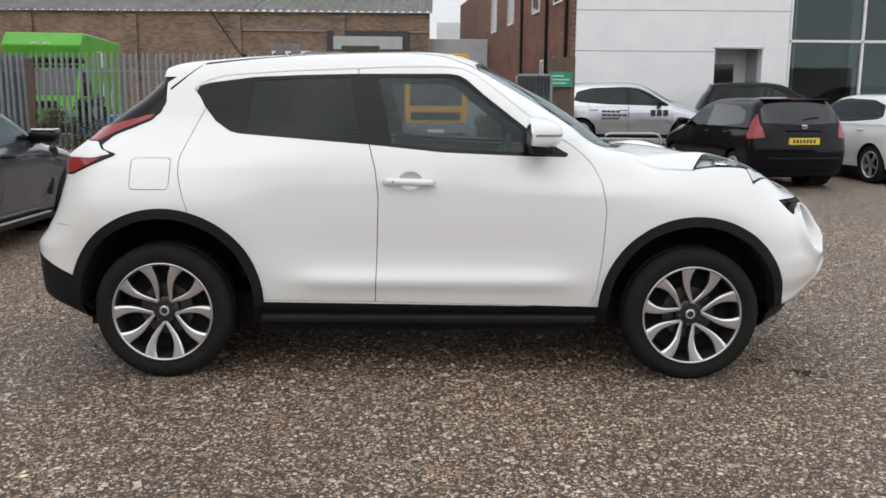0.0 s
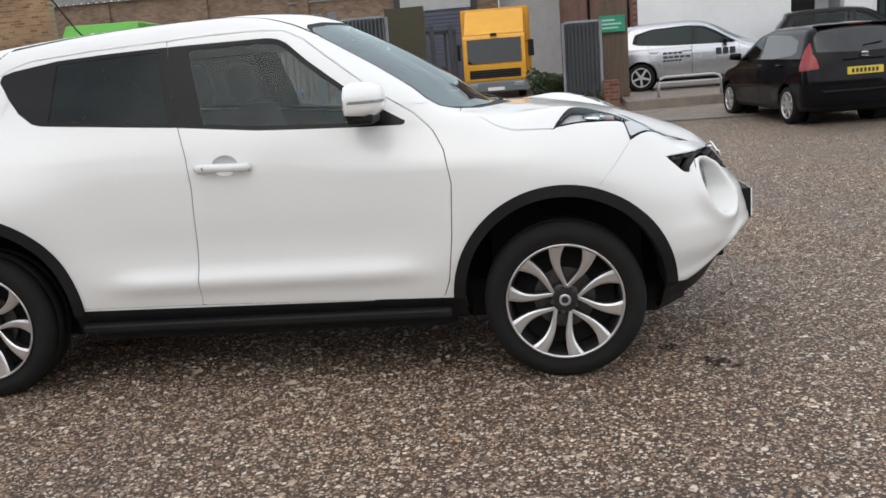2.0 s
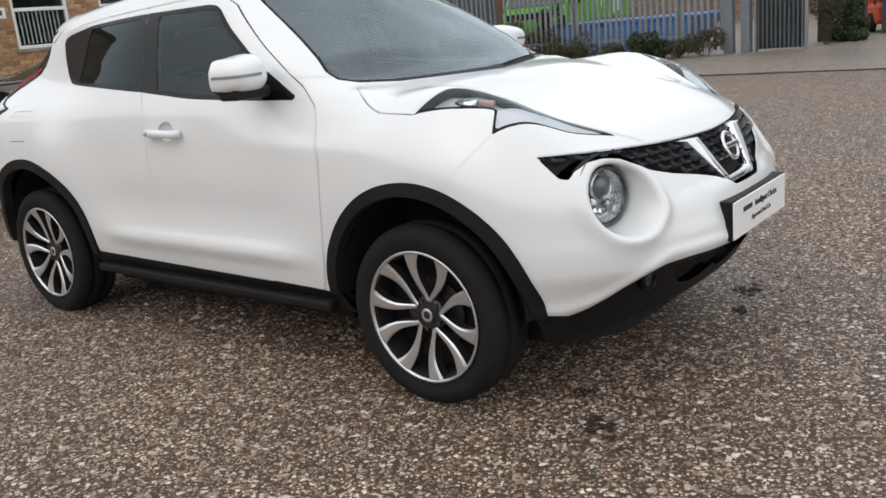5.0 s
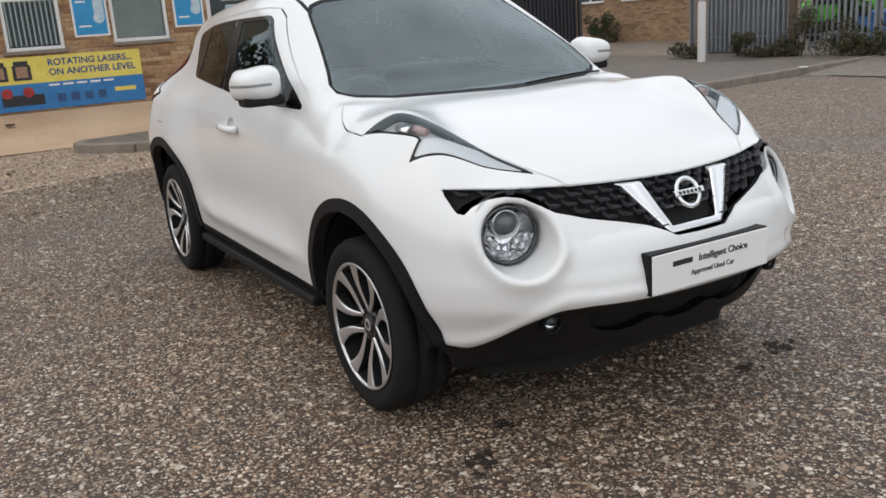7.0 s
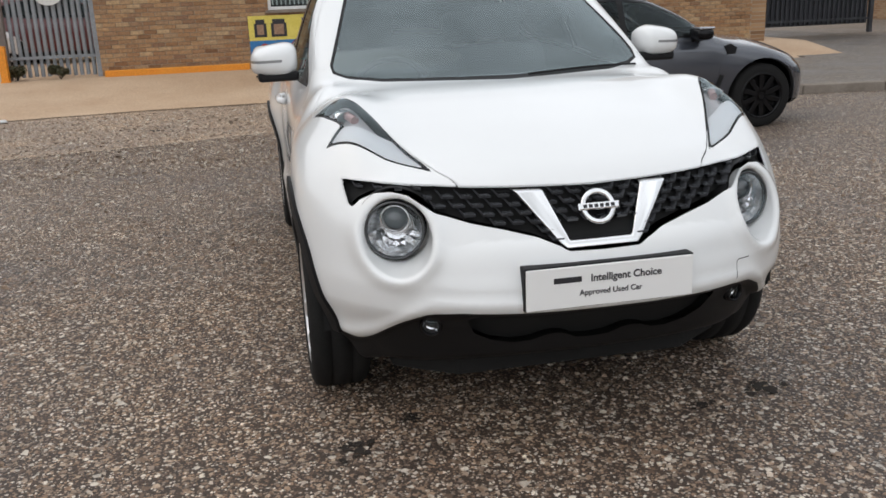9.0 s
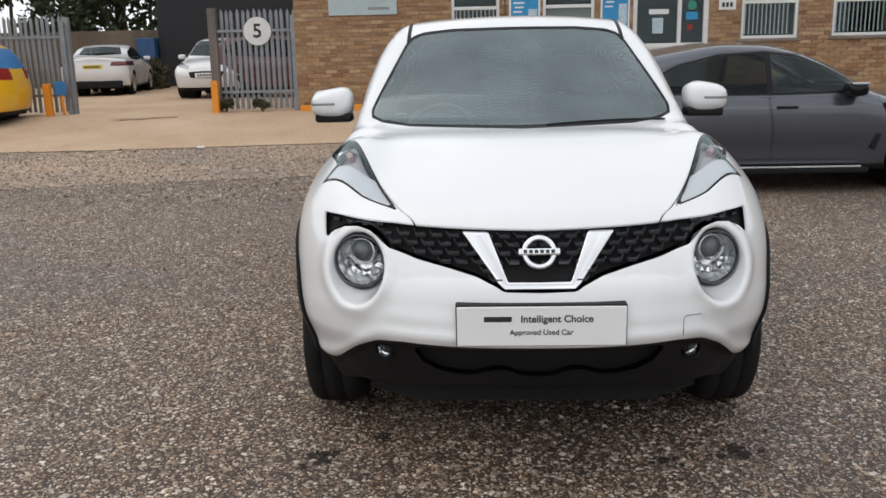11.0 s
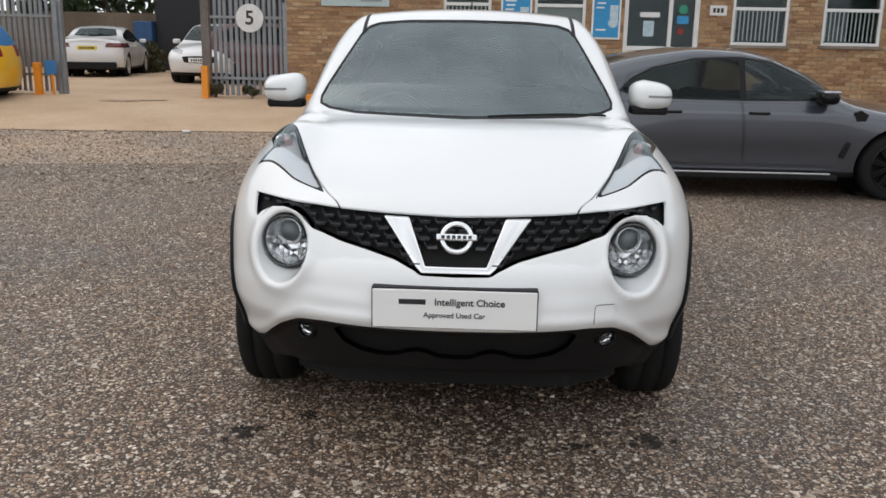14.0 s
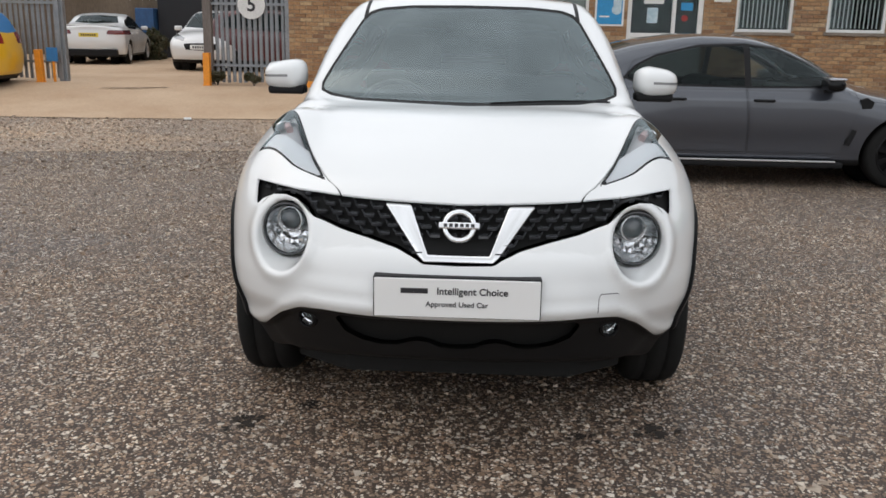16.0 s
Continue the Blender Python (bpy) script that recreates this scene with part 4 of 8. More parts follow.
# north fence, its gates and posts
palisade((-11.7, 14.5), (-3.25, 14.5), 0.14, 2.12, 0.135)
box_thing("steel_screen", -11.3, -8.82, 14.66, 14.70, 0.12, 2.22, M_PANELGREY, label="flat grey steel sheet behind the palings", category="screen")

box_thing("fence_post", -8.80, -8.65, 14.40, 14.49, 0.1, 2.16, M_BROWNBOARD, 0.008, label="dark weathered square fence post", category="post")


def corrugated(x0, x1, y, z0, z1, name, label):
    bm = bmesh.new()
    n = int((x1 - x0) / 0.02)
    lo, hi = [], []
    for i in range(n + 1):
        x = x0 + (x1 - x0) * i / n
        yy = y + 0.018 * (1 if (i // 2) % 2 else -1)
        lo.append(bm.verts.new((x, yy, z0)))
        hi.append(bm.verts.new((x, yy, z1)))
    for i in range(n):
        bm.faces.new((lo[i], lo[i + 1], hi[i + 1], hi[i]))
    bmesh.ops.solidify(bm, geom=bm.faces[:], thickness=0.004)
    ob = holder(name, label=label, category="gate")
    part("sheet", bm, M_PROFILED, ob)
    for a, b, c, d in ((x0 - 0.06, x0, z0 - 0.05, z1 + 0.02), (x1, x1 + 0.06, z0 - 0.05, z1 + 0.02), (x0, x1, z1, z1 + 0.05), (x0, x1, z0, z0 + 0.05)):
        part("frame", b_box(a, b, y + 0.02, y + 0.07, c, d, 0.004), M_GALV, ob)
    return ob


g1 = corrugated(-2.76, -1.88, 14.45, 0.17, 2.3, "yard_gate", "grey profiled steel gate leaf, open")
part("notice", b_box(-2.66, -2.52, 14.40, 14.425, 1.45, 1.95), M_WHITEPAINT, g1, "white notice")
corrugated(1.86, 2.56, 14.45, 0.17, 1.86, "yard_gate", "grey profiled steel gate leaf, folded back")
for x in (-3.32, -2.98):
    box_thing("gate_post", x - 0.09, x + 0.09, 14.42, 14.60, 0.1, 2.5, M_PANELGREY, 0.01, label="stout grey steel gate post", category="post")
box_thing("brick_pier", 2.60, 2.92, 14.3, 14.6, 0.1, 0.66, M_BRICK_RED, 0.01, label="low red brick pier beside the gate", category="pier")
box_thing("moss_wall", -2.2, -1.3, 16.5, 16.75, 0.1, 2.6, M_MOSS, label="dark mossy wall stub beyond the gate", category="wall")
sgn_ob = holder("green_sign", label="green sign with pale lettering by the gate", category="sign")
box_thing("brown_wall", 2.62, 3.22, 15.2, 15.4, 0.1, 2.3, M_BROWNBOARD, kind="structure", label="brown boarded wall by the gate")
part("board", b_box(2.62, 3.16, 15.13, 15.16, 1.64, 1.98, 0.004), M_GREENSIGN, sgn_ob)
part("bracket", b_box(2.8, 3.0, 15.16, 15.2, 1.7, 1.9), M_GALV, sgn_ob)
for k, (a, b) in enumerate(((2.68, 2.95), (2.68, 3.08), (2.68, 3.02))):
    part("text_bar", b_box(a, b, 15.126, 15.129, 1.87 - k * 0.08, 1.905 - k * 0.08), M_PALEGREEN, sgn_ob)
hoop = part("hoop_rail", b_tube([(3.62, 13.62, 0.25), (3.62, 13.62, 0.56), (3.66, 13.62, 0.63), (3.74, 13.62, 0.66), (4.70, 13.68, 0.66), (4.80, 13.69, 0.63), (4.84, 13.69, 0.56), (4.84, 13.69, 0.25)], 0.028, 10), M_GALVPALE, smooth=True)
tagged(hoop, label="pale tubular steel hoop rail on the forecourt edge", category="rail")
wp = holder("white_post", pose(-9.45, 12.45, 0.11), label="square white painted post on the pavement", category="post")
part("shaft", b_box(-0.06, 0.06, -0.06, 0.06, 0, 1.25, 0.01), M_WHITEPAINT, wp)
part("cap", b_box(-0.045, 0.045, -0.045, 0.045, 1.25, 2.3, 0.006), M_GALVPALE, wp, "grey upper tube")

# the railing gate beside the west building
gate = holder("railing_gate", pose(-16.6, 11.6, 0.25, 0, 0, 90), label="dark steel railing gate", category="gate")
bar = b_box(-0.02, 0.02, -0.02, 0.02, 0.12, 2.2)
bar_me = bpy.data.meshes.new("bar")
bar.to_mesh(bar_me)
bar.free()
bar_me.materials.append(M_DARKSTEEL)
for i in range(26):
    put("bar", bar_me, None, gate, m=pose(0.05 + i * 0.137, 0, 0))
for h in (0.2, 2.0):
    part("rail", b_box(0, 3.5, -0.025, 0.025, h, h + 0.06), M_DARKSTEEL, gate)
# added sheet: its dark colour stands in for the darkness behind the gate
part("sheet", b_box(0.06, 3.44, 0.06, 0.08, 0.10, 2.12), M_DARKSTEEL, gate, "dark sheet added in place of the darkness behind the bars")
for x in (0, 3.5):
    part("post", b_box(x - 0.05, x + 0.05, -0.05, 0.05, -0.25, 2.3), M_DARKSTEEL, gate)

# ---- buildings to the north ----
box_thing("wall_north_west", -30, -12.6, 20.5, 20.8, 0, 6.0, M_BRICK_TAN_Y, kind="structure", label="tan brick wall of a further building")
for xa, xb in ((-23.0, -21.7), (-20.6, -19.15)):
    far = holder("far_window", label="white framed window in the further brick wall", category="window", kind="structure")
    part("pane", b_box(xa, xb, 20.47, 20.49, 1.62, 2.9), M_PANEDARK, far)
    for a, b, c, d in ((xa - 0.07, xb + 0.07, 1.54, 1.62), (xa - 0.07, xb + 0.07, 2.9, 2.98), (xa - 0.07, xa, 1.62, 2.9), (xb, xb + 0.07, 1.62, 2.9), ((xa + xb) / 2 - 0.03, (xa + xb) / 2 + 0.03, 1.62, 2.9)):
        part("frame", b_box(a, b, 20.43, 20.50, c, d, 0.006), M_WHITEPAINT, far)
box_thing("wall_north", -60, -0.18, 35, 35.3, 0, 5.15, M_BRICK_BROWN, kind="structure", label="long brown brick warehouse wall")
ware = holder("warehouse_fittings", label="roller shutter, piers and pipes of the brick warehouse", category="facade")
for x in np.arange(-32, -1, 4.6):
    part("pier", b_box(x, x + 0.45, 34.85, 35.0, 0, 5.0), M_BRICK_BROWN, ware)
part("shutter_frame", b_box(-4.75, -1.1, 34.9, 34.99, 0, 4.35), M_DARKSTEEL, ware)
for k in range(24):
    part("shutter_slat", b_box(-4.45, -1.38, 34.82, 34.9, 0.15 + k * 0.165, 0.15 + k * 0.165 + 0.155, 0.02), M_SHUTTER, ware)
part("shutter_head", b_box(-4.45, -1.38, 34.78, 34.9, 3.55, 4.1), M_PANELPALE, ware)
part("pipe", b_tube([(-9.5, 34.93, 4.35), (-0.3, 34.93, 4.3)], 0.03, 6), M_GALV, ware)
roof = bmesh.new()
rx = np.arange(-60, 0.01, 0.09)
ra = [roof.verts.new((x, 34.75, 5.15 + 0.06 * math.sin(x * 2 * math.pi / 0.36))) for x in rx]
rb = [roof.verts.new((x, 44, 7.4 + 0.06 * math.sin(x * 2 * math.pi / 0.36))) for x in rx]
for i in range(len(rx) - 1):
    roof.faces.new((ra[i], ra[i + 1], rb[i + 1], rb[i]))
bmesh.ops.solidify(roof, geom=roof.faces[:], thickness=0.02)
tagged(part("roof_north", roof, M_FIBRE), kind="structure", label="weathered corrugated cement roof")
for x, z, w, h in ((-7.2, 3.15, 1.75, 0.30), (-6.0, 2.45, 1.5, 0.78)):
    sb = holder("company_board", label="white company board with dark lettering", category="sign")
    part("board", b_box(x, x + w, 34.9, 34.98, z, z + h, 0.01), M_WHITEPAINT, sb)
    n = 5
    for k in range(n):
        part("text_bar", b_box(x + 0.08 + k * (w - 0.1) / n, x + 0.02 + (k + 0.85) * (w - 0.1) / n, 34.88, 34.899, z + h * 0.30, z + h * 0.68), M_INK, sb)
box_thing("far_white_building", 0.2, 9, 52, 60, 0, 6.2, M_CLAD, label="low white building far behind the yard", category="building")
box_thing("link_roof", -0.18, 3.5, 36, 40, 0, 4.1, M_PANELPALE, 0.03, label="low grey flat-roofed link building", category="building")

# the red-brown house beside the showroom
house = holder("brick_house", label="two-storey dark red brick house with a sloping roofline", category="house")
HA, HB = Vector((3.95, 20.6, 0)), Vector((1.5, 46.0, 0))
hd = (HB - HA).normalized()
hang = math.degrees(math.atan2(hd.y, hd.x))
hm = pose(HA.x, HA.y, 0, 0, 0, hang)
hl = (HB - HA).length
part("wall", b_box(0, hl, -0.3, 0, 0, 6.6), M_BRICK_RED_X, house, m=hm)
part("roof", b_prism([(0, 6.6), (-0.6, 6.5), (-4, 9.0), (-8, 6.6)], -0.3, hl + 0.3, "x"), M_SLATE, house, m=hm)
for u, z, w, h in ((1.2, 4.3, 1.0, 1.5), (4.4, 4.3, 1.0, 1.5), (9, 4.3, 1.1, 1.4), (2.0, 1.4, 0.5, 1.2), (3.4, 1.4, 0.5, 1.2), (13, 4.3, 1.1, 1.4)):
    pane_ob = part("window", b_box(u, u + w, 0.0, 0.03, z, z + h), M_PANEDARK, house, m=hm)
    for a, b, c, d in ((u - 0.06, u, z - 0.06, z + h + 0.06), (u + w, u + w + 0.06, z - 0.06, z + h + 0.06), (u, u + w, z - 0.06, z), (u, u + w, z + h, z + h + 0.06)):
        part("frame", b_box(a, b, 0, 0.05, c, d), M_WHITEPAINT, pane_ob)
for u in (0.5, 3.1, 7.2):
    part("downpipe", b_tube([(u, 0.06, 0.3), (u, 0.06, 6.4)], 0.05, 8), M_TRIM, house, m=hm)

# showroom: white cladding, a recessed door and tall glazing
show = holder("showroom", label="white clad car showroom with tall dark glazing", category="building")
SY = 20.5
part("wall", b_box(4.06, 8.05, SY, SY + 0.3, 0.2, 7.5), M_CLAD, show)
part("wall", b_box(9.41, 10.14, SY, SY + 0.3, 0.2, 7.5), M_CLAD, show)
part("wall", b_box(8.05, 9.41, SY, SY + 0.3, 2.85, 7.5), M_CLAD, show)
for z in (2.74, 3.87, 5.0):
    part("cladding_joint", b_box(4.06, 8.03, SY - 0.004, SY, z, z + 0.02), M_GALV, show)
    if z > 3:
        part("cladding_joint", b_box(8.03, 10.14, SY - 0.004, SY, z, z + 0.02), M_GALV, show)
part("porch", b_box(8.05, 9.41, SY + 1.2, SY + 1.3, 0.2, 2.9), M_CLAD, show)
part("porch_side", b_box(9.38, 9.41, SY + 0.3, SY + 1.2, 0.2, 2.9), M_PANELPALE, show)
part("porch_side", b_box(8.05, 8.08, SY + 0.3, SY + 1.2, 0.2, 2.9), M_PANELPALE, show)
part("porch_door", b_box(8.35, 9.0, SY + 1.14, SY + 1.2, 0.25, 2.45, 0.01), M_PANEDARK, show, "dark glazed entrance door")
part("porch_lintel", b_box(8.0, 9.46, SY - 0.02, SY, 2.84, 2.88), M_PANELPALE, show)
part("pane", b_box(10.14, 22, SY + 0.1, SY + 0.12, 0.25, 7.5), M_SHOWPANE, show, "tall dark showroom glazing")
for x in (10.16, 12.25, 14.4, 16.5):
    part("mullion", b_box(x, x + 0.07, SY + 0.02, SY + 0.14, 0.25, 7.5), M_WHITEPAINT, show)
for z in (3.03, 5.6):
    part("transom", b_box(10.14, 22, SY + 0.02, SY + 0.14, z, z + 0.07), M_WHITEPAINT, show)
part("floor_slab", b_box(10.14, 22, SY + 0.2, SY + 9, 0.2, 0.27), M_KERB, show)
part("back_wall", b_box(10.14, 22, SY + 9, SY + 9.3, 0.2, 7.5), M_SHOWROOM, show)
part("side_wall", b_box(10.14, 10.4, SY + 0.3, SY + 9, 0.2, 7.5), M_SHOWROOM, show)
part("roof_slab", b_box(4.0, 22, SY + 0.05, SY + 9, 7.5, 7.8), M_CLAD, show)
for i in range(12):
    part("ceiling_lamp", b_cyl(0.07, 5.45, 5.5, "z", (11 + (i % 4) * 1.5, SY + 1.5 + (i // 4) * 1.8), 12), M_DOWNLIGHT, show, "small bright ceiling lamp")
for x in (11.2, 13.3, 15.6):
    part("column", b_box(x, x + 0.35, SY + 3.0, SY + 3.35, 0.27, 5.5, 0.01), M_CLAD, show, "white inner column")
part("ceiling", b_box(10.4, 22, SY + 0.2, SY + 9, 5.5, 5.55), M_SHOWROOM, show)

# ground round about: a wall and trees behind the west yard
box_thing("yard_wall", -27.3, -27.0, -26, -6.0, 0.2, 2.3, M_YARDWALL, kind="structure", label="weathered concrete panel wall at the back of the yard")
box_thing("dark_shed", -27.5, -26.2, -11.25, -3.6, 0.2, 3.6, M_SHEDBLACK, 0.02, label="dark steel shed at the back of the yard", category="shed")
box_thing("blue_container", -26.4, -25.9, -11.95, -11.3, 0.3, 2.0, M_BANNER_NAVY, 0.03, label="blue steel locker by the yard wall", category="locker")

# an unseen brick wall behind the camera, added to darken the car's reflections
box_thing("reflection_wall", -26, 30, -17.6, -17.3, 0, 3.8, M_BRICK_BROWN, kind="structure", label="unseen brown brick wall added to darken reflections")
# ---- the white crossover ----
# x runs to its nose, y to its left, z up; the origin lies on the ground amid the wheels
J_WIDTH = curve([(0.10, 0.74), (0.26, 0.785), (0.31, 0.815), (0.36, 0.840), (0.45, 0.852), (0.52, 0.855), (0.60, 0.852), (0.75, 0.846), (0.90, 0.838), (1.0, 0.824),
                 (1.06, 0.807), (1.119, 0.784), (1.25, 0.736), (1.38, 0.682), (1.46, 0.642), (1.56, 0.588), (1.7, 0.5)])
J_TOP = curve([(-2.3, 0.72), (-1.80, 1.075), (-1.675, 1.205), (-1.378, 1.432), (-1.346, 1.492), (-1.25, 1.519), (-1.15, 1.53), (-0.87, 1.553), (-0.45, 1.570), (-0.05, 1.578),
               (0.12, 1.566), (0.25, 1.532), (0.335, 1.493), (0.61, 1.346), (0.80, 1.227), (0.985, 1.100), (1.05, 1.088), (1.20, 1.082), (1.365, 1.060),
               (1.52, 1.025), (1.68, 0.978), (1.84, 0.918), (1.93, 0.876), (1.98, 0.84), (2.06, 0.74)])
J_NOSE = curve([(0.10, 1.80), (0.20, 1.90), (0.27, 1.965), (0.34, 2.01), (0.42, 2.06), (0.50, 2.11), (0.56, 2.115), (0.62, 2.10), (0.70, 2.078), (0.78, 2.035), (0.845, 1.992), (0.95, 1.94), (1.2, 1.90)])
J_TAIL = curve([(0.10, -1.80), (0.30, -1.88), (0.40, -1.985), (0.52, -1.995), (0.62, -2.0), (0.70, -1.95), (0.80, -1.895), (0.95, -1.845), (1.10, -1.80), (1.6, -1.7)])


LAMP_AT, LAMP_COS, LAMP_SIN = (1.852, 0.591, 0.716), math.cos(radians(15)), math.sin(radians(15))


def crossover_field(x, y, z):
    a = np.abs(y)
    w = J_WIDTH(z)
    w = w + 0.040 * np.exp(-((x - 1.25) / 0.42) ** 2) * np.exp(-((z - 0.72) / 0.26) ** 2)
    w = w + 0.060 * step(-0.62, -1.12, x) * step(-1.95, -1.5, x) * np.exp(-((z - 0.80) / 0.22) ** 2)
    w = w - 0.050 * step(0.15, 0.80, x) * step(1.30, 1.0, x) * step(0.88, 1.06, z)
    low = 1 - step(0.95, 1.2, z)
    w = w - 0.20 * np.maximum(x - 1.45, 0) ** 2 * low - 0.22 * np.maximum(-1.45 - x, 0) ** 2 * low
    w = w - 0.085 * step(-0.3, -1.45, x) * step(1.0, 1.25, z)
    # the doors' hollow above the sill swell
    mid = step(-0.80, -0.45, x) * step(0.85, 0.50, x)
    w = w + mid * (0.020 * np.exp(-((z - 0.475) / 0.045) ** 2) - 0.010 * np.exp(-((z - 0.62) / 0.10) ** 2))
    side = a - w
    back = step(-0.2, -0.9, x)
    s = x + 0.31 * a * a * (1 - back) - 0.22 * a * a * back
    t = J_TOP(s) - 0.030 * (a / 0.56) ** 2 * step(0.95, 0.3, x) - 0.035 * (a / 0.7) ** 4 * step(0.9, 1.1, x)
    t = t + 0.074 * np.exp(-((a - 0.675) / 0.115) ** 2) * step(1.0, 1.38, x) * step(1.86, 1.5, x)
    top = (z - t) * 0.86
    nose = x - J_NOSE(z) + 0.62 * a ** 2.75
    nose = nose * 0.93
    tail = J_TAIL(z) + 0.22 * a ** 2.2 - x
    f = smax(side, nose, 0.16)
    f = smax(f, tail, 0.16)
    f = smax(f, top, 0.075 + 0.02 * step(0.9, 1.1, x))
    f = smax(f, 0.25 - 0.02 * mid - 0.035 * step(1.30, 1.48, x) * step(1.95, 1.75, x) + 0.075 * step(-1.55, -1.80, x) - z, 0.03)
    # the tail lamps stand proud
    f = f - 0.042 * np.exp(-((z - 1.055) / 0.075) ** 2) * np.exp(-((a - 0.69) / 0.13) ** 2) * step(-1.40, -1.60, x)
    # the bowls of the round lamps, bored along their own axis, each with a raised lip
    far, out = x - LAMP_AT[0], a - LAMP_AT[1]
    along = far * LAMP_COS + out * LAMP_SIN
    r = np.sqrt((out * LAMP_COS - far * LAMP_SIN) ** 2 + (z - LAMP_AT[2]) ** 2)
    front = step(1.45, 1.6, x)
    f = f - front * 0.019 * np.exp(-((r - 0.124) / 0.032) ** 2)
    f = smax(f, np.minimum(0.100 + 0.18 * np.maximum(along, 0) - r, along + 0.056), 0.018)
    # the hollow under the bumper's lip
    lip = 0.50 - 0.155 * step(0.50, 0.76, a)
    f = f + step(1.6, 1.75, x) * (0.035 * step(lip, lip - 0.05, z) - 0.012 * np.exp(-((z - lip - 0.02) / 0.025) ** 2))
    return f


D_FRONT = [(-0.345, 1.473), (-0.16, 1.482), (0.05, 1.485), (0.16, 1.477), (0.24, 1.438), (0.46, 1.267), (0.61, 1.16), (0.690, 1.11), (0.768, 1.037), (0.812, 0.958),
           (0.836, 0.825), (0.823, 0.61), (0.80, 0.43), (0.771, 0.350), (-0.257, 0.372), (-0.248, 0.60), (-0.241, 0.873), (-0.256, 1.005), (-0.287, 1.122)]
D_REAR = [(-0.34, 1.473), (-0.282, 1.122), (-0.251, 1.005), (-0.236, 0.873), (-0.243, 0.6), (-0.252, 0.372), (-0.83, 0.378), (-0.9, 0.6), (-1.108, 0.78), (-1.148, 0.9), (-1.168, 0.99), (-1.165, 1.064), (-1.115, 1.194), (-1.07, 1.290), (-1.136, 1.372), (-1.075, 1.412), (-0.98, 1.438), (-0.7, 1.458)]
G_REAR = [(-1.122, 1.364), (-1.108, 1.386), (-1.06, 1.400), (-0.846, 1.429), (-0.60, 1.440), (-0.335, 1.447), (-0.292, 1.117), (-0.694, 1.147), (-0.90, 1.162), (-0.945, 1.172), (-1.02, 1.220), (-1.075, 1.285)]
G_FRONT = [(-0.335, 1.447), (0.09, 1.450), (0.135, 1.444), (0.175, 1.425), (0.267, 1.345), (0.471, 1.188), (0.61, 1.105), (0.662, 1.076), (0.650, 1.062), (0.466, 1.066), (0.055, 1.083), (-0.292, 1.117)]
LIGHT = [(1.245, 0.782), (1.40, 0.745), (1.50, 0.716), (1.525, 0.712), (1.545, 0.768), (1.60, 0.718), (1.72, 0.598), (1.826, 0.462), (1.70, 0.522), (1.55, 0.584), (1.40, 0.640), (1.32, 0.680)]
SCREEN = [(-0.30, 1.518), (0.30, 1.512), (0.45, 1.499), (0.505, 1.480), (0.540, 1.44), (0.640, 1.22), (0.668, 1.155), (0.662, 1.122), (0.61, 1.104), (0.48, 1.092), (-0.30, 1.083)]
GRILLE = [(-0.01, 0.842), (0.25, 0.848), (0.43, 0.853), (0.60, 0.862), (0.738, 0.864), (0.728, 0.795), (0.716, 0.788), (0.69, 0.812), (0.65, 0.832), (0.60, 0.838), (0.555, 0.829), (0.52, 0.806), (0.485, 0.783), (0.39, 0.754), (0.29, 0.733), (0.20, 0.710), (0.137, 0.683), (0.114, 0.668), (-0.01, 0.665)]
MOUTH = [(-0.01, 0.492), (0.30, 0.495), (0.44, 0.499), (0.53, 0.488), (0.60, 0.450), (0.65, 0.404), (0.705, 0.345), (0.80, 0.362), (0.90, 0.40), (0.90, 0.0), (-0.01, 0.0)]
BLADE = [(-1.568, 1.182), (-1.315, 1.252), (-1.33, 1.232), (-1.488, 1.166), (-1.555, 1.125), (-1.652, 1.125), (-1.70, 1.13), (-1.72, 1.16)]
LAMP_MID = [(-1.80, 1.125), (-1.555, 1.118), (-1.53, 1.085), (-1.485, 1.066), (-1.56, 1.048), (-1.80, 1.046)]
LAMP_LOW = [(-1.80, 1.042), (-1.56, 1.044), (-1.52, 1.050), (-1.57, 1.024), (-1.66, 0.982), (-1.74, 0.975), (-1.80, 1.0)]
LAMP_ALL = [(-1.568, 1.190), (-1.305, 1.258), (-1.322, 1.224), (-1.488, 1.152), (-1.535, 1.108), (-1.518, 1.086), (-1.455, 1.064), (-1.556, 1.020), (-1.67, 0.970), (-1.80, 0.965), (-1.80, 1.15), (-1.66, 1.15)]
HATCH_GLASS = [(-1.22, 1.43), (-1.268, 1.40), (-1.266, 1.306), (-1.289, 1.257), (-1.335, 1.221), (-1.42, 1.180), (-1.57, 1.166), (-1.62, 1.165), (-1.70, 1.25), (-1.60, 1.42)]
INTAKE = [(-0.112, 0.478), (0.386, 0.478), (0.409, 0.45), (0.381, 0.396), (0.325, 0.366), (0.258, 0.352), (0.202, 0.356), (0.162, 0.373), (0.129, 0.38), (0.095, 0.373), (0.056, 0.352), (0, 0.348), (-0.112, 0.348)]
BONNET = curve([(0.86, 0.62), (0.90, 0.675), (0.96, 0.722), (1.03, 0.755), (1.12, 0.775), (1.245, 0.785), (1.32, 0.690), (1.40, 0.648), (1.55, 0.588), (1.70, 0.522), (1.822, 0.458), (1.88, 0.412), (2.1, 0.32)])
ARCH_F, ARCH_R = (1.260, 0.345, 0.450), (-1.240, 0.368, 0.455)
HUB_F, HUB_R, WHEEL_R = (1.258, 0.318), (-1.262, 0.324), 0.326


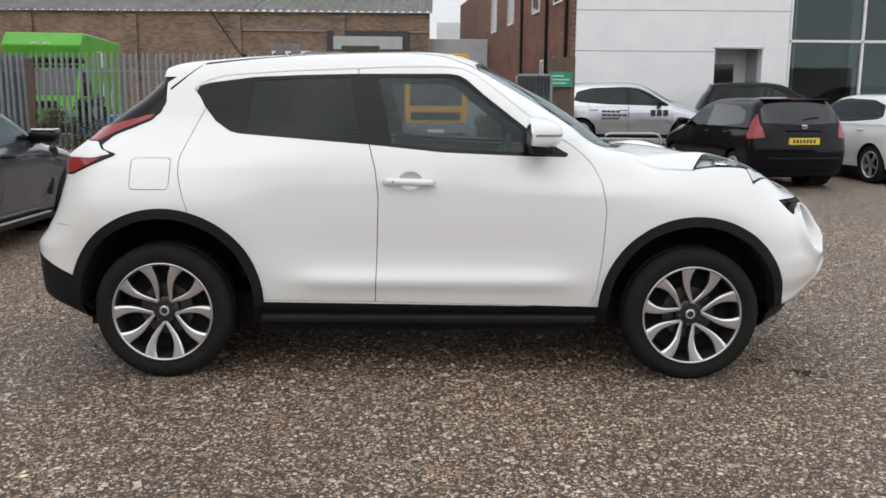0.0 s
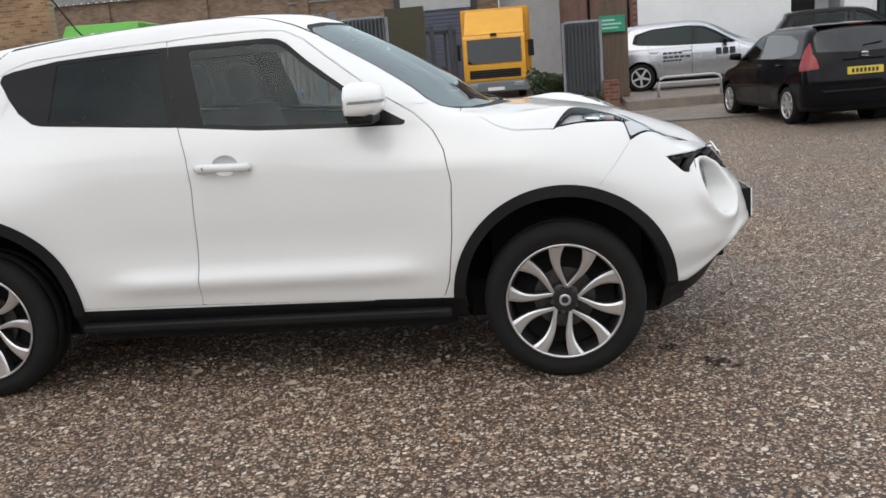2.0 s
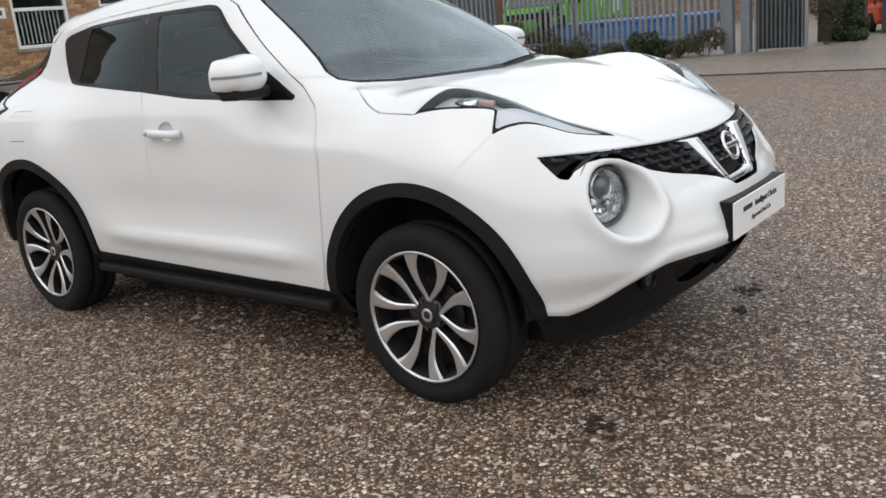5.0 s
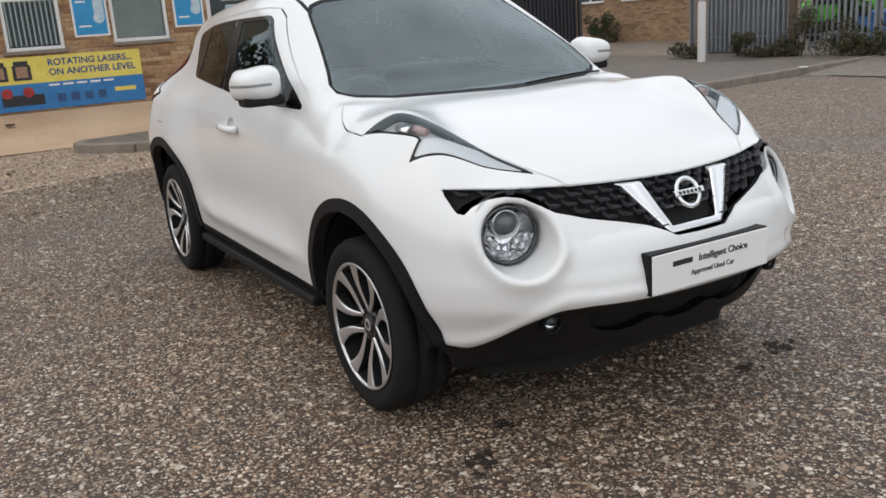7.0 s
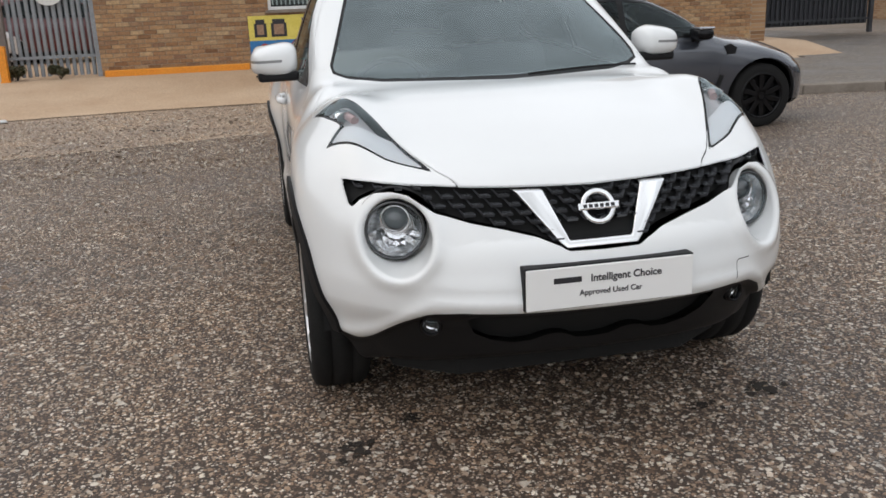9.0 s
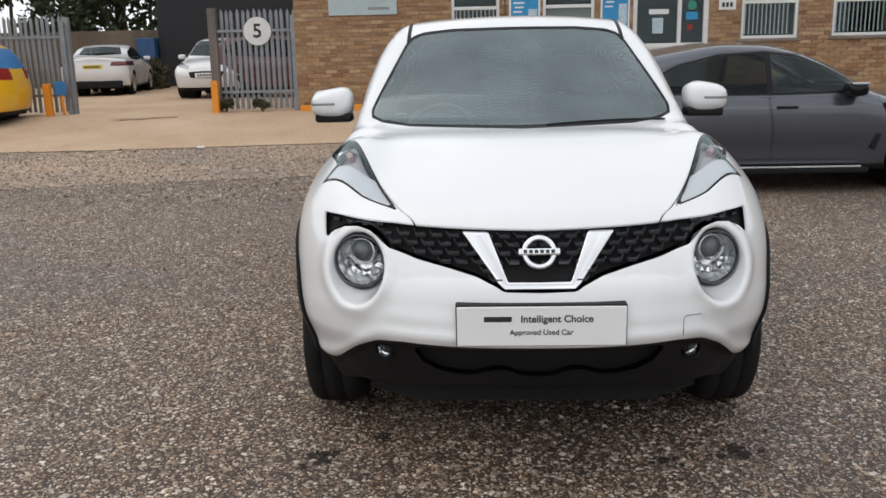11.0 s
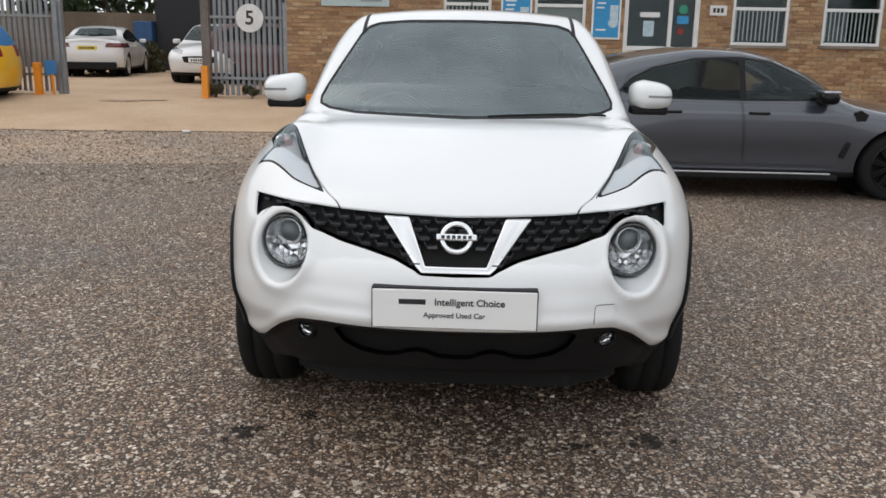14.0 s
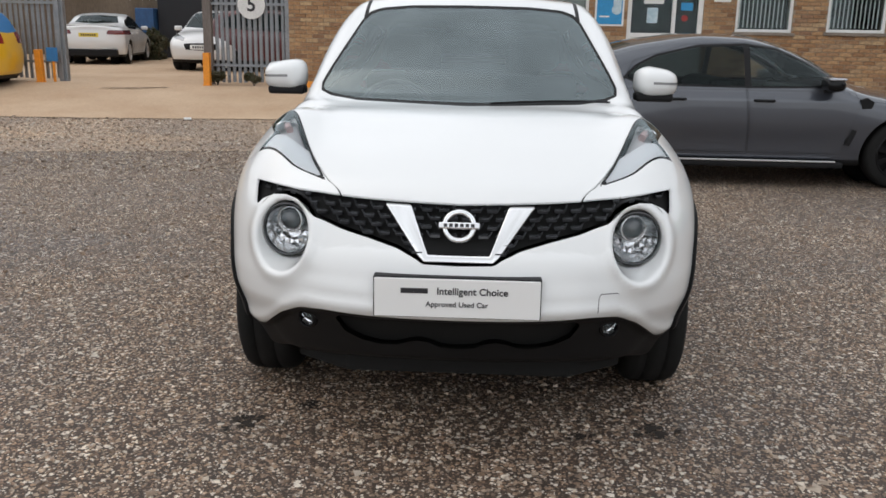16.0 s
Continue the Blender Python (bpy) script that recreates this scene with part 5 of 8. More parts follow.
def arch(c, grow=0.0):
    return lambda x, y, z: np.where(np.abs(y) > 0.45, c[2] + grow - np.hypot(x - c[0], z - c[1]), -1.0)


def wheel(parent, hub, side, name="wheel", radius=WHEEL_R, rim=0.235, width=0.215, spokes=5, face=None, pocket=None, turn=0.0, out=0.872):
    """A wheel whose outer face looks to y = side."""
    face, pocket = face or M_ALLOY, pocket or M_ALLOYDARK
    hold = holder(name, pose(hub[0], side * (out - width / 2), hub[1], 0, 0, 0 if side < 0 else 180))
    hold.parent = parent
    w = width / 2
    k = rim + 0.004
    tyre = b_spin([(k - 0.02, w * 0.80), (k, w * 0.86), (k + 0.03, w), (radius - 0.035, w * 0.98), (radius - 0.012, w * 0.86), (radius - 0.002, w * 0.66), (radius - 0.002, w * 0.36), (radius - 0.008, w * 0.35), (radius - 0.008, w * 0.30), (radius, w * 0.29), (radius, -w * 0.29),
                    (radius - 0.008, -w * 0.30), (radius - 0.008, -w * 0.35), (radius - 0.002, -w * 0.36), (radius - 0.002, -w * 0.66), (radius - 0.012, -w * 0.86), (radius - 0.035, -w * 0.98), (k + 0.03, -w), (k, -w * 0.86), (k - 0.02, -w * 0.80)], 72)
    part("tyre", tyre, M_RUBBER, hold, smooth=True)
    edge = b_spin([(rim - 0.001, -w * 0.86), (rim + 0.003, -w * 0.90), (rim + 0.004, -w * 0.93), (rim - 0.001, -w * 0.95), (rim - 0.006, -w * 0.93), (rim - 0.008, -w * 0.86)], 72)
    part("rim", edge, face, hold, "machined silver rim", smooth=True)
    part("rim_well", b_spin([(rim - 0.008, -w * 0.86), (rim - 0.024, w * 0.1), (rim - 0.03, w * 0.80)], 72), M_VOID, hold, smooth=True)
    dish = b_spin([(0.03, 0.0), (rim - 0.03, 0.0), (rim - 0.03, 0.012), (0.03, 0.012)], 48)
    part("barrel", dish, M_VOID, hold)
    disc = b_spin([(0.06, -0.02), (0.125, -0.02), (0.125, -0.008), (0.06, -0.008)], 48)
    part("brake_disc", disc, M_STEEL, hold)
    # paired spokes: each pair leans together at the hub and spreads to the rim
    for i in range(spokes):
        for sgn in (-1, 1):
            rows = []
            for t in np.linspace(0, 1, 13):
                r = 0.052 + t * (rim - 0.008 - 0.052)
                mid = sgn * (0.29 + 0.085 * math.sin(math.pi * t) - 0.235 * (1 - t) ** 5)
                half = 0.0085 + 0.0085 * t + 0.0150 * t ** 3.2
                depth = -w * (0.72 + 0.20 * t) + 0.012 * (1 - t)
                ang = 2 * math.pi * i / spokes + mid + turn
                c, s = math.cos(ang), math.sin(ang)
                rows.append([(r * c - o * s, d, r * s + o * c) for o, d in ((-half, depth + 0.004), (-half * 0.55, depth), (half * 0.55, depth), (half, depth + 0.004))])
            bm = bmesh.new()
            vs = [[bm.verts.new(p) for p in row] for row in rows]
            bk = [[bm.verts.new((p[0], p[1] + 0.035, p[2])) for p in (row[0], row[3])] for row in rows]
            for a, b in zip(vs, vs[1:]):
                for j in range(3):
                    bm.faces.new((a[j], a[j + 1], b[j + 1], b[j]))
            for j, (a, b) in enumerate(zip(vs, vs[1:])):
                bm.faces.new((a[0], b[0], bk[j + 1][0], bk[j][0]))
                bm.faces.new((a[3], bk[j][1], bk[j + 1][1], b[3]))
            bmesh.ops.recalc_face_normals(bm, faces=bm.faces[:])
            me = bpy.data.meshes.new("spoke")
            bm.to_mesh(me)
            bm.free()
            me.materials.append(face)
            me.materials.append(pocket)
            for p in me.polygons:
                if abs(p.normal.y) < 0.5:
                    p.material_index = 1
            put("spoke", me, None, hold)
    hubm = b_spin([(0.0, -w * 0.66), (0.030, -w * 0.66), (0.033, -w * 0.60), (0.055, -w * 0.58), (0.066, -w * 0.50), (0.070, 0.01), (0.0, 0.01)], 32)
    part("hub", hubm, pocket, hold, "dark hub with a round cap", smooth=False)
    cap = b_spin([(0.014, -w * 0.67), (0.021, -w * 0.675), (0.024, -w * 0.66), (0.014, -w * 0.655)], 24, close=True)
    part("cap_ring", cap, M_ALLOY, hold)
    for i in range(5):
        t = 2 * math.pi * (i + 0.5) / 5 + turn
        part("wheel_nut", b_cyl(0.009, -w * 0.64, -w * 0.5, "y", (0.052 * math.cos(t), 0.052 * math.sin(t)), 6), M_STEEL, hold)
    return hold


def build_crossover():
    car = holder("crossover_car", pose(0, 0, 0), label="pearl white compact crossover car parked on wet gravel", category="car")
    sk = Skin(crossover_field, (-2.12, 0, 0.14), (2.2, 0.98, 1.64), 0.0135)

    def xz(poly, sgn=0, lift=0.0):
        fn = inside(poly)
        return lambda x, y, z: np.minimum(fn(x, z) + lift, np.abs(y) - 0.40 if not sgn else sgn * y - 0.40)

    def yz(poly, x0):
        fn = inside(poly)
        return lambda x, y, z: np.minimum(fn(np.abs(y), z), x - x0)

    def xy(poly, z0):
        fn = inside(poly)
        return lambda x, y, z: np.minimum(fn(x, np.abs(y)), z - z0)

    def side_of(region, sgn):
        return lambda x, y, z: np.minimum(region(x, y, z), sgn * y)

    def panel(name, region, material, label="", gap=0.0, lift=0.0, fold=0.0, parent=car, push=(0, 0, 0)):
        t = sk.take(region, gap)
        return put(name, sk.mesh(name, t, lift, fold, push), material, parent, label) if len(t) else None

    # wheel openings come out first; the flared trims stand proud round them
    for c in (ARCH_F, ARCH_R):
        sk.take(arch(c, -0.046))
        for sgn in (-1, 1):
            panel("arch_trim", side_of(lambda x, y, z: np.minimum(arch(c)(x, y, z), z - 0.354), sgn), M_TRIM, "black plastic wheel arch trim", lift=0.012, fold=0.05)
    # glass
    rim = inside(SCREEN)
    panel("windscreen", lambda x, y, z: np.minimum(rim(np.abs(y), z) - 0.011, x - 0.1), M_SCREEN, "clear windscreen with a black border", lift=-0.003)
    panel("windscreen_border", lambda x, y, z: np.minimum(rim(np.abs(y), z), x - 0.1), M_TRIM, lift=-0.002)
    for sgn in (-1, 1):
        g = inside(G_FRONT)
        panel("front_window", lambda x, y, z: np.minimum(np.minimum(g(x, z) - 0.018, x + 0.172 + (z - 1.111) * 0.236), np.minimum(0.46 - x, sgn * y - 0.4)), M_SIDEGLASS, "lightly tinted side glass", lift=-0.004)
        panel("window_frame", side_of(xz(G_FRONT), sgn), M_GLOSSBLACK, lift=-0.001, fold=0.02)
        g2 = inside(G_REAR)
        panel("rear_window", lambda x, y, z: np.minimum(np.minimum(g2(x, z) - 0.016, x + 0.86 - (z - 1.3) * 0.12), np.minimum(-0.385 - x - (z - 1.45) * 0.2, sgn * y - 0.4)), M_PRIVACY, "dark privacy glass", lift=-0.004)
        panel("rear_window_frame", side_of(xz(G_REAR), sgn), M_GLOSSBLACK, lift=-0.001, fold=0.02)
    red, hatch = inside(BLADE), inside(HATCH_GLASS)
    for sgn in (-1, 1):
        panel("tail_lamp", lambda x, y, z: np.minimum(red(x, z), sgn * y - 0.4), M_REDLENS, "red boomerang tail lamp", lift=0.006, fold=0.012)
        panel("lamp_body", xz(LAMP_MID, sgn), M_LAMPPALE, "clear silver middle of the tail lamp", lift=0.006, fold=0.012)
        panel("lamp_foot", xz(LAMP_LOW, sgn), M_REDLENS, "red lower tail lamp", lift=0.006, fold=0.012)
        panel("lamp_edge", xz(LAMP_ALL, sgn), M_GLOSSBLACK, "black edge of the tail lamp", lift=0.003, fold=0.012)
    seam = inside([(-1.100, 1.492), (-1.110, 1.492), (-1.262, 1.366), (-1.256, 1.356)])
    panel("hatch_seam", lambda x, y, z: np.minimum(seam(x, z), np.abs(y) - 0.3), M_GLOSSBLACK, lift=-0.002)
    panel("rear_screen", lambda x, y, z: np.minimum(hatch(x, z), -1.2 - x), M_GLOSSBLACK, "dark wraparound rear screen", lift=-0.003)
    # front end openings
    panel("air_intake", yz(INTAKE, 1.62), M_VOID, "dark air intake", push=(-0.045, 0, 0))
    panel("lower_grille", yz(MOUTH, 1.45), M_TRIM, "black lower bumper with a wide air intake")
    panel("grille_back", yz(GRILLE, 1.5), M_VOID, push=(-0.05, 0, 0))
    lit = inside(LIGHT)
    for sgn in (-1, 1):
        lens_at = lambda x, y, z: np.minimum(np.minimum(lit(x, np.abs(y)) - 0.007, z - 0.8), sgn * y)
        ahead = sk.take(lambda x, y, z: np.minimum(lens_at(x, y, z), (x - 1.525) * 0.823 + (np.abs(y) - 0.715) * 0.567))
        astern = sk.take(lens_at)
        put("light_strip", sk.mesh("light_strip", np.concatenate((ahead, astern)), 0.002), M_LENS, car, "clear upper light unit on the wing").visible_shadow = False
        put("light_housing", sk.mesh("light_housing", ahead, -0.007), M_LAMPPALE, car, "pale silver light housing")
        put("light_housing", sk.mesh("light_housing", astern, -0.034), M_LAMPSILVER, car, "recessed silver rear of the light housing")
        panel("light_rim", side_of(xy(LIGHT, 0.8), sgn), M_GLOSSBLACK, lift=-0.001, fold=0.03)
    sk.take(lambda x, y, z: np.minimum(0.090 - np.hypot((np.abs(y) - LAMP_AT[1]) * LAMP_COS - (x - LAMP_AT[0]) * LAMP_SIN, z - LAMP_AT[2]), np.minimum(x - 1.6, -0.036 - (x - LAMP_AT[0]) * LAMP_COS - (np.abs(y) - LAMP_AT[1]) * LAMP_SIN)))
    # the cloth and board behind the panels
    put("lining", sk.mesh("lining", sk.T, -0.035), M_SEAT, car, "dark inner lining")
    # hollows behind the door handles, then the doors
    sk.take(lambda x, y, z: np.minimum(0.04 - 0.04 * np.hypot((x + 0.088) / 0.056, (z - 0.953) / 0.042), np.abs(y) - 0.4))
    for sgn in (-1, 1):
        panel("front_door", xz(D_FRONT, sgn), M_PAINT, gap=0.0042, fold=0.006)
        panel("rear_door", xz(D_REAR, sgn), M_PAINT, gap=0.0040, fold=0.006)
    panel("tow_cover", lambda x, y, z: np.minimum(inside([(0.452, 0.515), (0.456, 0.568), (0.463, 0.575), (0.522, 0.573), (0.530, 0.566), (0.530, 0.512), (0.46, 0.505)])(y, z), x - 1.6), M_PAINT, gap=0.0026)
    top_edge = lambda x, y, z: np.minimum(np.minimum(BONNET(x) - np.abs(y), x - 0.87), z - 0.80)
    panel("bonnet", top_edge, M_PAINT, gap=0.005, fold=0.010)
    for sgn in (-1, 1):
        wing = lambda x, y, z: np.minimum(np.minimum(sgn * y - 0.3, 1.545 - x - (0.937 - z) * 0.85), np.minimum(x - 0.60, 1.14 - z))
        panel("front_wing", lambda x, y, z: np.minimum(wing(x, y, z), z - 0.362 + 0.012 * x), M_PAINT, gap=0.0018, fold=0.010)
    panel("front_bumper", lambda x, y, z: np.minimum(x - 1.30, np.minimum(z - 0.335, 0.95 - z)), M_PAINT, "white front bumper", fold=0.008)
    # sills and the dark lower edges
    panel("sill", lambda x, y, z: np.minimum(np.minimum(0.362 - 0.012 * x - z, 1.75 - x), x + 1.62), M_TRIM, "black plastic sill")
    panel("rear_bumper_skirt", lambda x, y, z: np.minimum(np.clip(0.50 + 0.45 * (-1.68 - x), 0.48, 0.62) - z, -1.55 - x), M_TRIM, "black lower rear bumper")
    panel("underside", lambda x, y, z: 0.345 - z, M_TRIM)
    for sgn in (-1, 1):
        panel("fuel_flap" if sgn < 0 else "quarter_panel", xz([(-1.385, 1.04), (-1.37, 1.052), (-1.215, 1.054), (-1.20, 1.04), (-1.203, 0.92), (-1.22, 0.908), (-1.372, 0.907), (-1.387, 0.92)], sgn), M_PAINT, gap=0.0035, fold=0.004)
    panel("rear_bumper", lambda x, y, z: np.minimum(-1.62 - x - (0.75 - z) * 0.1, 0.74 - z), M_PAINT, gap=0.002, fold=0.02)
    for sgn in (-1, 1):
        panel("roof_strip", lambda x, y, z: np.minimum(np.minimum(0.010 - np.abs(sgn * y - 0.525), z - 1.40), np.minimum(x + 1.1, 0.4 - x)), M_TRIM)
    panel("roof", lambda x, y, z: np.minimum(np.minimum(0.525 - np.abs(y), z - 1.35), np.minimum(x + 1.30, 0.5 - x)), M_PAINT)
    panel("body_shell", lambda x, y, z: x + 9, M_PAINT, fold=0.006)
    for sgn in (-1, 1):
        wheel(car, HUB_F, sgn, "front_wheel", turn=radians(79.5))
        wheel(car, HUB_R, sgn, "rear_wheel", turn=radians(-90))
    for c in (ARCH_F, ARCH_R):
        for sgn in (-1, 1):
            rr = c[2] - 0.045
            prof = [(rr - 0.002, 0.825), (rr + 0.004, 0.70), (rr + 0.004, 0.40), (0.05, 0.38)]
            bm = bmesh.new()
            rows = [[bm.verts.new((c[0] + r * math.cos(t), sgn * yy, c[1] + r * math.sin(t))) for t in np.linspace(radians(0), radians(180), 28)] for r, yy in prof]
            for p, q in zip(rows, rows[1:]):
                for i in range(27):
                    bm.faces.new((p[i], p[i + 1], q[i + 1], q[i]))
            part("wheel_liner", bm, M_VOID, car, smooth=True)
    crossover_front(car)
    crossover_cabin(car)
    crossover_sides(car)
    return car


def crossover_front(car):
    sx = lambda y, z: meet(crossover_field, "x", y, z, 0.8, 2.4)
    up = lambda x, y: meet(crossover_field, "z", x, y, 0.6, 1.8)
    # chevron ribs of the grille
    keep = inside(GRILLE)
    fields = [bmesh.new() for _ in range(3)]
    row = 0
    for z in np.arange(0.672, 0.87, 0.0245):
        row += 1
        for y in np.arange(-0.7425, 0.75, 0.055):
            sgn = 1 if y > 0 else -1
            yy = y + (0.027 if row % 2 else 0)
            k = 1.0 if abs(y) < 0.50 else 0.6
            pts = [(yy - sgn * 0.020 * k, z), (yy + sgn * 0.012 * k, z), (yy + sgn * 0.024 * k, z + 0.016 * k)]
            if max(abs(q[0]) for q in pts) < 0.16 and z < 0.722:
                continue
            if min(keep(np.array([abs(p[0])]), np.array([p[1]]))[0] for p in pts) < 0.004:
                continue
            wide = 0.0045
            ribs = fields[0 if yy < -0.17 else 2 if yy > 0.17 else 1]
            base = [(sx(p, q) - 0.016, p, q) for p, q in pts]
            front = []
            for (bx, by, bz) in base:
                front += [ribs.verts.new((bx + 0.006, by, bz + wide)), ribs.verts.new((bx, by, bz - wide)), ribs.verts.new((bx - 0.03, by, bz - wide)), ribs.verts.new((bx - 0.03, by, bz + wide))]
            for i in (0, 4):
                for j in range(4):
                    ribs.faces.new((front[i + j], front[i + (j + 1) % 4], front[i + 4 + (j + 1) % 4], front[i + 4 + j]))
    for ribs in fields:
        bmesh.ops.recalc_face_normals(ribs, faces=ribs.faces[:])
        tagged(part("grille_ribs", ribs, M_RIB, car, "black chevron grille ribs"), kind="stuff")
    # the chrome V
    arms = [(0.244, 0.836), (0.158, 0.835), (0.098, 0.692), (-0.098, 0.692), (-0.158, 0.835), (-0.244, 0.836), (-0.132, 0.688), (-0.112, 0.670), (0.112, 0.670), (0.132, 0.688)]
    bm = bmesh.new()
    lead = lambda y, z: 2.060 - 0.56 * (z - 0.684) - 0.2 * y * y
    outer = [bm.verts.new((lead(y, z), y, z)) for y, z in arms]
    inner = [bm.verts.new((lead(y, z) - 0.05, y * 1.02, z)) for y, z in arms]
    for quad in ((0, 1, 2, 9), (2, 8, 9), (2, 3, 7, 8), (3, 6, 7), (3, 4, 5, 6)):
        bm.faces.new([outer[i] for i in quad])
    for i in range(10):
        bm.faces.new((outer[i], outer[(i + 1) % 10], inner[(i + 1) % 10], inner[i]))
    bmesh.ops.recalc_face_normals(bm, faces=bm.faces[:])
    bmesh.ops.bevel(bm, geom=[e for e in bm.edges if e.is_manifold and abs(e.calc_face_angle(0)) > 0.8], offset=0.006, segments=3, affect="EDGES", profile=0.5)
    part("grille_vee", bm, M_CHROME, car, "polished chrome V on the grille", smooth=True)
    badge = part("badge", b_spin([(0.047 + 0.0085 * math.cos(t), 0.006 * math.sin(t)) for t in np.linspace(0, 2 * math.pi, 12, endpoint=False)], 40, "x", close=True), M_CHROME, car, "round chrome badge with a bar", smooth=True, m=pose(2.020, 0, 0.782, 0, -26, 0))
    part("bar", b_box(-0.004, 0.010, -0.066, 0.066, -0.011, 0.011, 0.004), M_CHROME, badge)
    for i in range(6):
        part("mark", b_box(0.010, 0.0108, -0.050 + i * 0.0175, -0.0385 + i * 0.0175, -0.0055, 0.0055), M_INK, badge)
    # the plate
    plate = part("front_plate", b_box(2.122, 2.128, -0.262, 0.262, 0.508, 0.634, 0.002), M_PLATE, car, "white dealer plate with dark lettering")
    part("plate_holder", b_box(2.075, 2.1215, -0.266, 0.266, 0.504, 0.638, 0.004), M_TRIM, plate, "black plate holder")
    part("lettering_bar", b_box(2.1282, 2.1288, -0.178, -0.092, 0.586, 0.603), M_INK, plate)
    flat = lambda y, z: Matrix.Translation((2.1282, y, z)) @ Matrix.Rotation(radians(90), 4, "Z") @ Matrix.Rotation(radians(90), 4, "X")
    writing("lettering", "Intelligent Choice", 0.0315, M_INK, plate, flat(0.048, 0.594), bold=0.0007)
    writing("lettering", "Approved Used Car", 0.024, M_INK, plate, flat(0.0, 0.551), bold=0.0004)
    # round lamps and fog lamps
    for sgn in (-1, 1):
        lamp = part("round_headlamp", b_spin([(0.080, 0.022), (0.084, 0.024), (0.087, 0.018), (0.088, 0.0), (0.084, -0.01), (0.080, 0.0)], 48, "x", close=True), M_BEZEL, car, "round headlamp with a dark bezel and mirror reflector", smooth=True, m=pose(LAMP_AT[0] - 0.026, sgn * LAMP_AT[1], LAMP_AT[2], 0, -4, sgn * 15) @ Matrix.Diagonal((1.0, 1.08, 1.06, 1)))
        lens = part("lens", b_spin([(0.0, 0.040)] + [(0.080 * math.sin(t), 0.014 + 0.026 * math.cos(t)) for t in np.linspace(0.15, math.pi / 2, 10)], 40, "x"), M_LENS, lamp, "clear domed lens", smooth=True)
        bowl = b_spin([(0.080, 0.008), (0.072, -0.014), (0.05, -0.042), (0.0, -0.055)], 24, "x")
        part("reflector", bowl, M_MIRROR, lamp, "faceted mirror reflector")
        part("projector", b_spin([(0.0, 0.022), (0.018, 0.019), (0.030, 0.010), (0.036, -0.006), (0.040, -0.03)], 32, "x"), M_PROJ, lamp, "dark glass projector", smooth=True, m=pose(-0.004, 0, 0.030))
        part("projector_ring", b_spin([(0.036, 0.006), (0.042, 0.008), (0.045, 0.0), (0.040, -0.006)], 32, "x", close=True), M_CHROME, lamp, smooth=True, m=pose(-0.004, 0, 0.030))
        rng = random.Random(5)
        for i in range(7):
            t = radians(200 + i * 23)
            r = 0.048
            fac = bmesh.new()
            bmesh.ops.create_icosphere(fac, subdivisions=1, radius=0.017)
            part("facet", fac, M_MIRROR, lamp, m=pose(-0.022, r * math.cos(t), r * math.sin(t), rng.uniform(0, 90), rng.uniform(0, 90), 0))
        fx = sx(0.51, 0.43)
        fog = part("fog_lamp", b_spin([(0.026, 0.012), (0.031, 0.012), (0.036, 0.0), (0.036, -0.02), (0.026, -0.01)], 28, "x", close=True), M_GLOSSBLACK, car, "small round fog lamp", smooth=True, m=pose(fx + 0.004, sgn * 0.512, 0.428, 0, 0, sgn * 14))
        part("lens", b_spin([(0.0, 0.010), (0.016, 0.008), (0.027, 0.002)], 24, "x"), M_LENS, fog, smooth=True)
        part("reflector", b_spin([(0.027, 0.0), (0.018, -0.012), (0.0, -0.018)], 12, "x"), M_CHROME, fog)
        # inside the strip lights
        cup = b_spin([(0.006, -0.034), (0.020, -0.026), (0.031, -0.004), (0.036, 0.030), (0.033, 0.030), (0.028, 0.0)], 24, "x")
        part("strip_reflector", cup, M_MIRROR, car, "bright cup reflector in the light strip", smooth=True, m=pose(1.405, sgn * 0.690, up(1.405, 0.690) - 0.030, 0, 6, sgn * -18) @ Matrix.Diagonal((1.3, 1.15, 0.62, 1)))
        part("indicator_bulb", b_cyl(0.014, -0.03, 0.03, "x", (0, 0), 16), M_AMBERPINK, car, "pale amber indicator bulb", m=pose(1.46, sgn * 0.668, up(1.46, 0.668) - 0.026, 0, 10, -sgn * 20))


